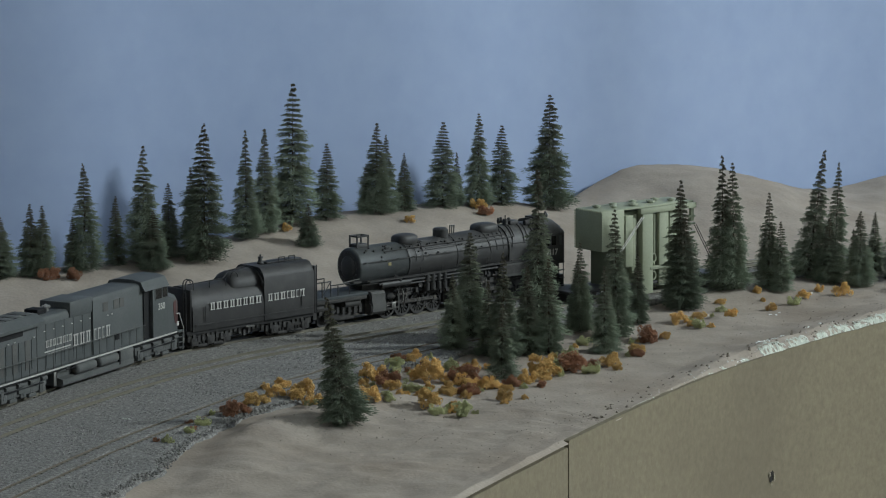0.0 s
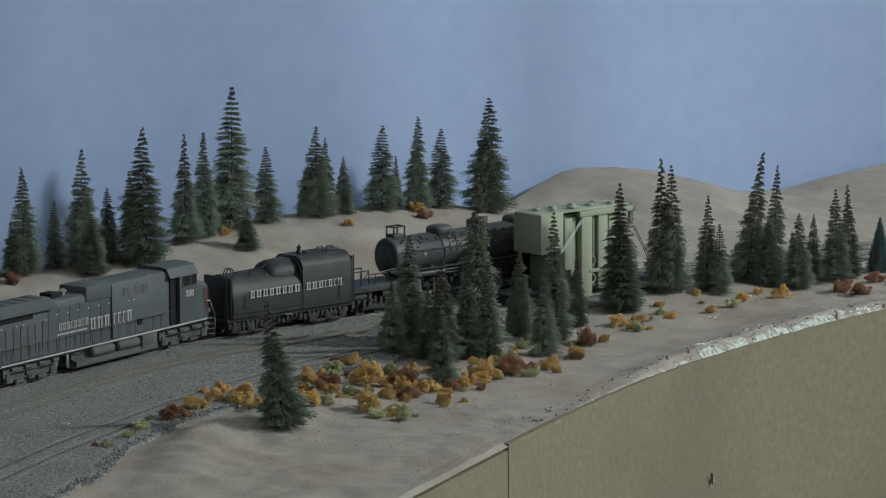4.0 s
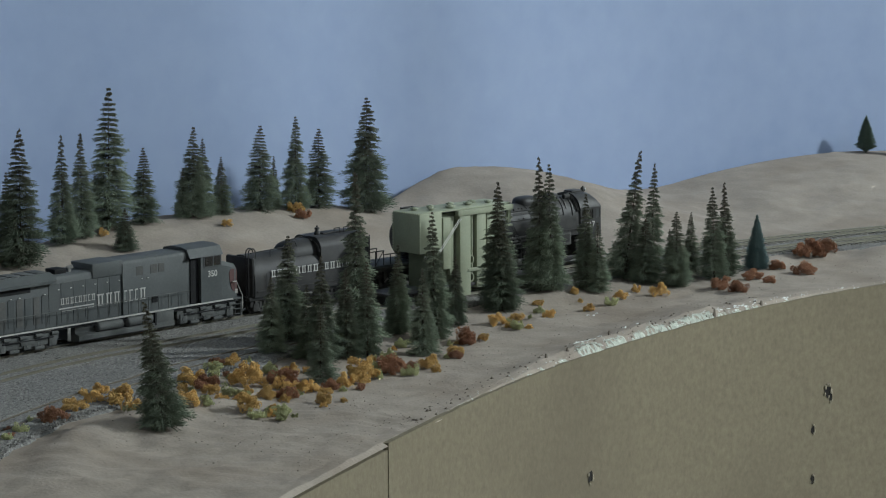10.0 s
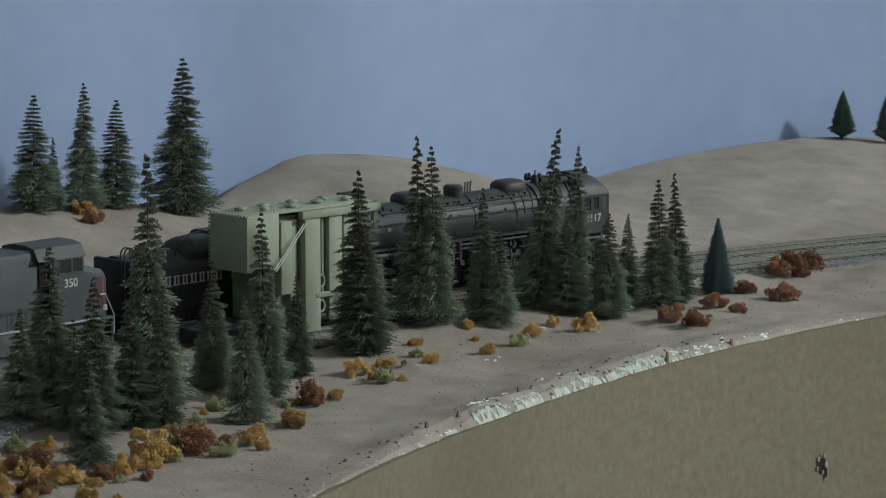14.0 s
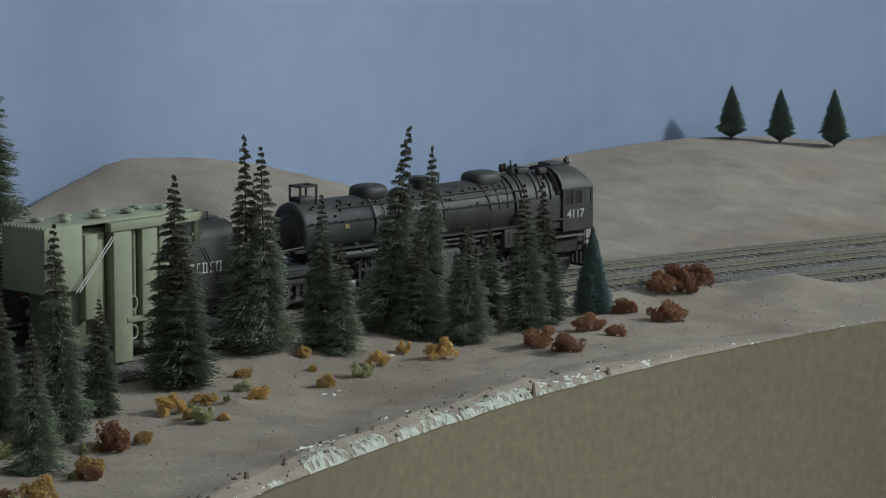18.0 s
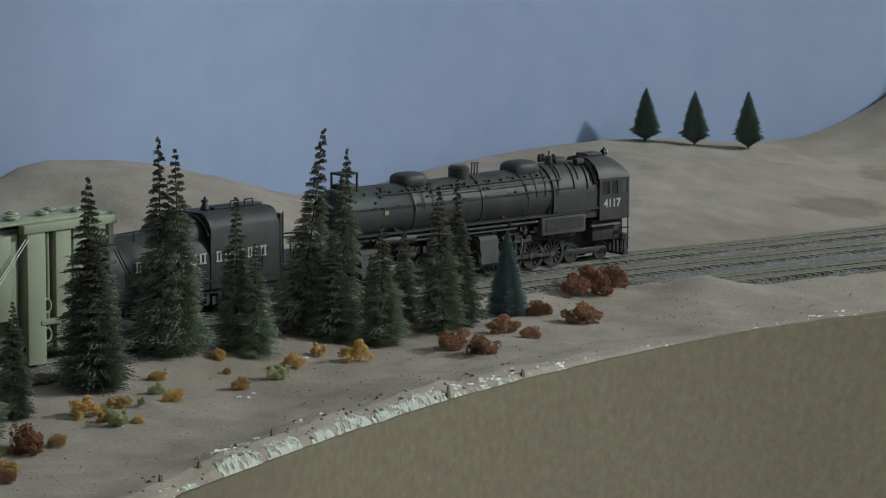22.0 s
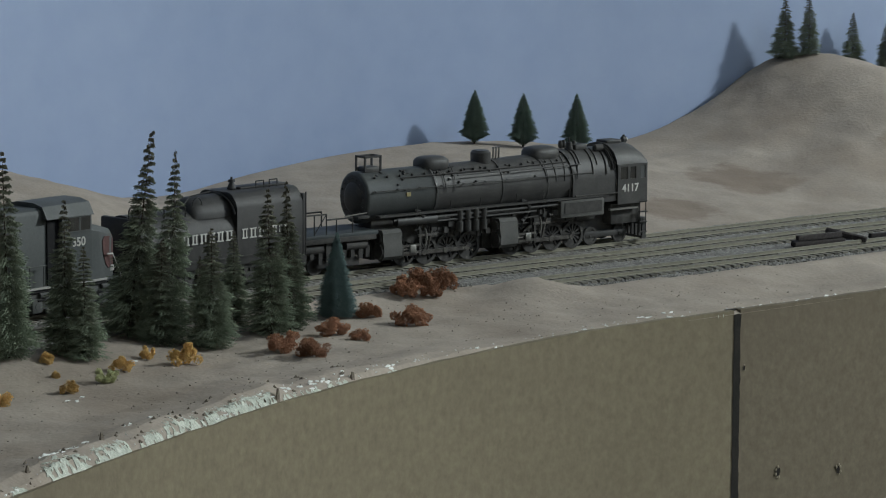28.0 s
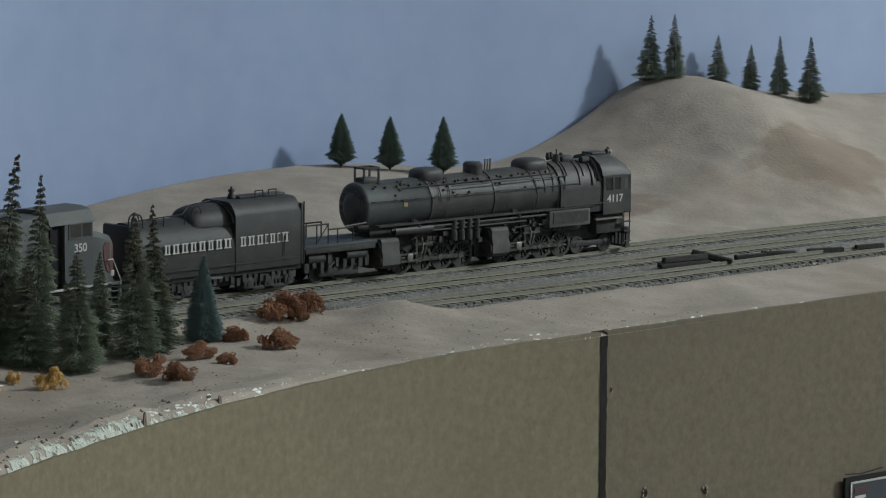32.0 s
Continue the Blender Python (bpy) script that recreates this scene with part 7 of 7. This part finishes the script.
# ---- marks on the fascia ----
def torn_hole(board, x, y, z, r, seed):
    """A torn hole: a dark disc painted in place of its shaded pit, with a torn paper rim."""
    rnd = random.Random(seed)
    i = int(np.argmin(abs(EDGE_FINE[:, 0] - x)))
    d = EDGE_FINE[min(i + 1, len(EDGE_FINE) - 1)] - EDGE_FINE[i - 1]
    turn = Matrix.Translation((x, float(np.interp(x, EDGE_FINE[:, 0], EDGE_FINE[:, 1])), z)) @ Matrix.Rotation(math.atan2(d[1], d[0]), 4, "Z")
    bm = bmesh.new()
    ring = [bm.verts.new((rr * math.cos(a), -0.0004, 1.5 * rr * math.sin(a))) for a, rr in ((2 * math.pi * k / 11, r * rnd.uniform(0.6, 1.1)) for k in range(11))]
    mid = bm.verts.new((0, -0.0001, 0))
    for k in range(11):
        bm.faces.new((ring[k], ring[(k + 1) % 11], mid))
    ob = part("hole", bm, GAP_SHADE, board, "dark disc standing in for the shade of a torn hole")
    ob.matrix_basis = turn
    bm = bmesh.new()
    for k in range(5):
        a = rnd.uniform(0, 6.28)
        c = Vector((r * math.cos(a), -0.0007, 1.5 * r * math.sin(a)))
        bmesh.ops.create_icosphere(bm, subdivisions=1, radius=r * rnd.uniform(0.2, 0.4), matrix=Matrix.Translation(c) @ Matrix.Diagonal((1, 0.5, 1.5, 1)))
    ob = part("torn_rim", bm, TORN, board, "raised torn rim")
    ob.matrix_basis = turn


torn_hole(FASCIA[1], 0.216, 1.406, -0.092, 0.0036, 1)
torn_hole(FASCIA[1], 0.4382, 1.654, -0.081, 0.004, 2)
torn_hole(FASCIA[1], 0.441, 1.654, -0.086, 0.0026, 3)
torn_hole(FASCIA[1], 0.4242, 1.642, -0.109, 0.0026, 4)
torn_hole(FASCIA[1], 0.4242, 1.642, -0.15, 0.0026, 5)
torn_hole(FASCIA[2], 0.6491, 1.784, -0.095, 0.002, 6)
torn_hole(FASCIA[2], 0.6916, 1.8065, -0.1, 0.002, 7)
torn_hole(FASCIA[2], 0.6245, 1.77, -0.034, 0.0011, 8)
def ragged_joint():
    """A ragged dark sheet laid over the joint, painting the shade in its gap."""
    rnd = random.Random(8)
    bm = bmesh.new()
    prev = None
    y0 = [float(np.interp(x, EDGE_FINE[:, 0], EDGE_FINE[:, 1])) for x in (0.6165, 0.6235)]
    for k in range(100):
        z = -0.004 - k * 0.004
        a = 0.61755 + 0.0004 * noise.noise(Vector((z * 120, 1, 1))) + rnd.uniform(-0.0002, 0.0002)
        b = 0.62205 + 0.0005 * noise.noise(Vector((z * 90, 5, 1))) + rnd.uniform(-0.00025, 0.00025)
        row = [bm.verts.new((x, float(np.interp(x, (0.6165, 0.6235), y0)) - 0.0004, z)) for x in (a, b)]
        if prev:
            bm.faces.new((prev[0], prev[1], row[1], row[0]))
        prev = row
    part("gap_sheet", bm, GAP_SHADE, FASCIA[2], "ragged dark sheet painting the shade between two panels")


ragged_joint()
# added dark strip that keeps the joint's gap looking shaded
_jp = np.array([(x, float(np.interp(x, EDGE_FINE[:, 0], EDGE_FINE[:, 1])) + 0.0035) for x in (0.614, 0.617, 0.62, 0.623, 0.626)])
tagged(wall_strip("joint_shade_strip", _jp, -1.1, -0.002, 0.003, GAP_SHADE, "dark strip added behind the fascia joint in place of shade", "batten", 1))


def build_sign():
    """A small printed panel pinned to the fascia, low down."""
    x0, y0, x1, y1 = 0.7955, 1.8604, 0.87, 1.895
    a = math.atan2(y1 - y0, x1 - x0)
    T = thing("sign", "small black printed panel in a clear sleeve on the fascia", "sign", Matrix.Translation((x0, y0 - 0.004, -0.166)) @ Matrix.Rotation(a, 4, "Z"))
    part("backing", box(bmesh.new(), -0.001, 0.085, -0.001, 0.001, 0, 0.0585, 0.0003), BLACK, T)
    bm = bmesh.new()
    for b in ((0.003, 0.08, 0.0545, 0.0558), (0.003, 0.08, 0.003, 0.0042), (0.003, 0.0043, 0.003, 0.0558), (0.0787, 0.08, 0.003, 0.0558)):
        box(bm, b[0], b[1], -0.0016, -0.001, b[2], b[3], 0.0002)
    part("border", bm, WHITE, T, "white border")
    part("panel", box(bmesh.new(), 0.0043, 0.0787, -0.0013, -0.001, 0.0042, 0.0545), SLATE, T, "slate grey printed face")
    part("heading_bar", box(bmesh.new(), 0.0062, 0.0165, -0.0017, -0.0013, 0.0488, 0.0518), RED, T, "dull red heading bar")
    for k in range(2):
        part("text_bar", box(bmesh.new(), 0.0065, 0.0155 - 0.001 * k, -0.0017, -0.0013, 0.0455 - 0.003 * k, 0.0471 - 0.003 * k), WHITE, T)
    bm = bmesh.new()
    rod(bm, (-0.001, -0.001, 0.061), (0.012, -0.001, 0.0598), 0.0003, 5)
    rod(bm, (0.012, -0.001, 0.0598), (0.03, -0.001, 0.0615), 0.0003, 5)
    part("sleeve_edge", bm, BLACK, T)


build_sign()


# ---- old ties lying between the tracks ----
def old_tie(a, b, z0, z1, w, seed):
    p, q = Vector((*a, z0)), Vector((*b, z1))
    d = q - p
    bm = box(bmesh.new(), 0, d.length, -w * 0.42, w * 0.42, -w * 0.42, w * 0.42, 0.0007)
    rnd = random.Random(seed)
    for v in bm.verts:
        v.co += Vector((rnd.uniform(-1, 1), rnd.uniform(-1, 1), rnd.uniform(-1, 1))) * 0.00025
    ob = tagged(part("old_tie", bm, OLD_WOOD), "dark weathered timber lying beside the track", "timber", "old timbers")
    ob.matrix_basis = Matrix.Translation(p) @ d.to_track_quat("X", "Z").to_matrix().to_4x4()


for k, (a, b, z0, z1, w) in enumerate((((0.716, 1.9635), (0.752, 1.976), 0.0014, 0.0014, 0.0028), ((0.717, 1.969), (0.754, 1.982), 0.0014, 0.0014, 0.0028), ((0.719, 1.9665), (0.751, 1.979), 0.0041, 0.0041, 0.0026),
                                       ((0.744, 1.987), (0.766, 1.975), 0.0052, 0.0016, 0.0027), ((0.742, 1.98), (0.76, 1.986), 0.0042, 0.0016, 0.0025), ((0.774, 1.992), (0.795, 1.997), 0.0014, 0.0014, 0.0027),
                                       ((0.795, 2.004), (0.818, 2.0045), 0.0014, 0.0014, 0.0027), ((0.828, 2.011), (0.853, 2.014), 0.0014, 0.0014, 0.0026), ((0.833, 2.0145), (0.853, 2.0175), 0.0014, 0.0014, 0.0022), ((0.864, 2.021), (0.885, 2.027), 0.0014, 0.0014, 0.0025))):
    old_tie(a, b, z0 * 1.35 + 0.0018, z1 * 1.35 + 0.0018, w * 1.45, k)


# ---- plaster scraps, and dark lumps added for shadow patches on the ballast ----
def scrap(x, y, l, mat, label, name, cat, seed):
    rnd = random.Random(seed)
    bm = bmesh.new()
    bmesh.ops.create_icosphere(bm, subdivisions=2, radius=1)
    for v in bm.verts:
        v.co = Vector((v.co.x * l, v.co.y * l * 0.5, v.co.z * l * 0.3)) * (1 + 0.5 * noise.noise(v.co * 1.7 + Vector((seed, 0, 0))))
    ob = tagged(part(name, bm, mat), label, cat)
    ob.matrix_basis = pose(x, y, 0.0 + l * 0.12, 0, 0, rnd.uniform(0, 180))


scrap(-0.2323, 1.1724, 0.0065, PLASTER, "scrap of white plaster on the ballast", "plaster_scrap", "scrap", 0)
scrap(-0.2122, 1.1728, 0.0034, PLASTER, "scrap of white plaster on the ballast", "plaster_scrap", "scrap", 1)
scrap(-0.2094, 1.3527, 0.0036, PLASTER, "scrap of white plaster on the ballast", "plaster_scrap", "scrap", 2)
scrap(-0.1405, 1.4515, 0.0036, OLD_WOOD, "dark lump standing in for a shadow patch on the ballast", "cinder", "cinder", 3)
scrap(-0.1273, 1.3739, 0.0045, OLD_WOOD, "dark lump standing in for a shadow patch on the ballast", "cinder", "cinder", 4)
scrap(-0.1905, 1.2493, 0.0034, OLD_WOOD, "dark lump standing in for a shadow patch on the ballast", "cinder", "cinder", 5)
scrap(-0.1646, 1.2052, 0.004, OLD_WOOD, "dark lump standing in for a shadow patch on the ballast", "cinder", "cinder", 6)
scrap(-0.0627, 1.5698, 0.0018, PLASTER, "scrap of white plaster on the ballast", "plaster_scrap", "scrap", 7)
scrap(-0.0368, 1.4530, 0.0016, OLD_WOOD, "dark lump standing in for a shadow patch on the ballast", "cinder", "cinder", 8)


for t, which, s0, s1 in zip(TRACKS, (0, 1, 2, 2), (0.25, 0.25, 0.25, 1.604), (2.35, 2.35, 0.955, 2.35)):
    add_ties(t, which, s0, s1)
motions()
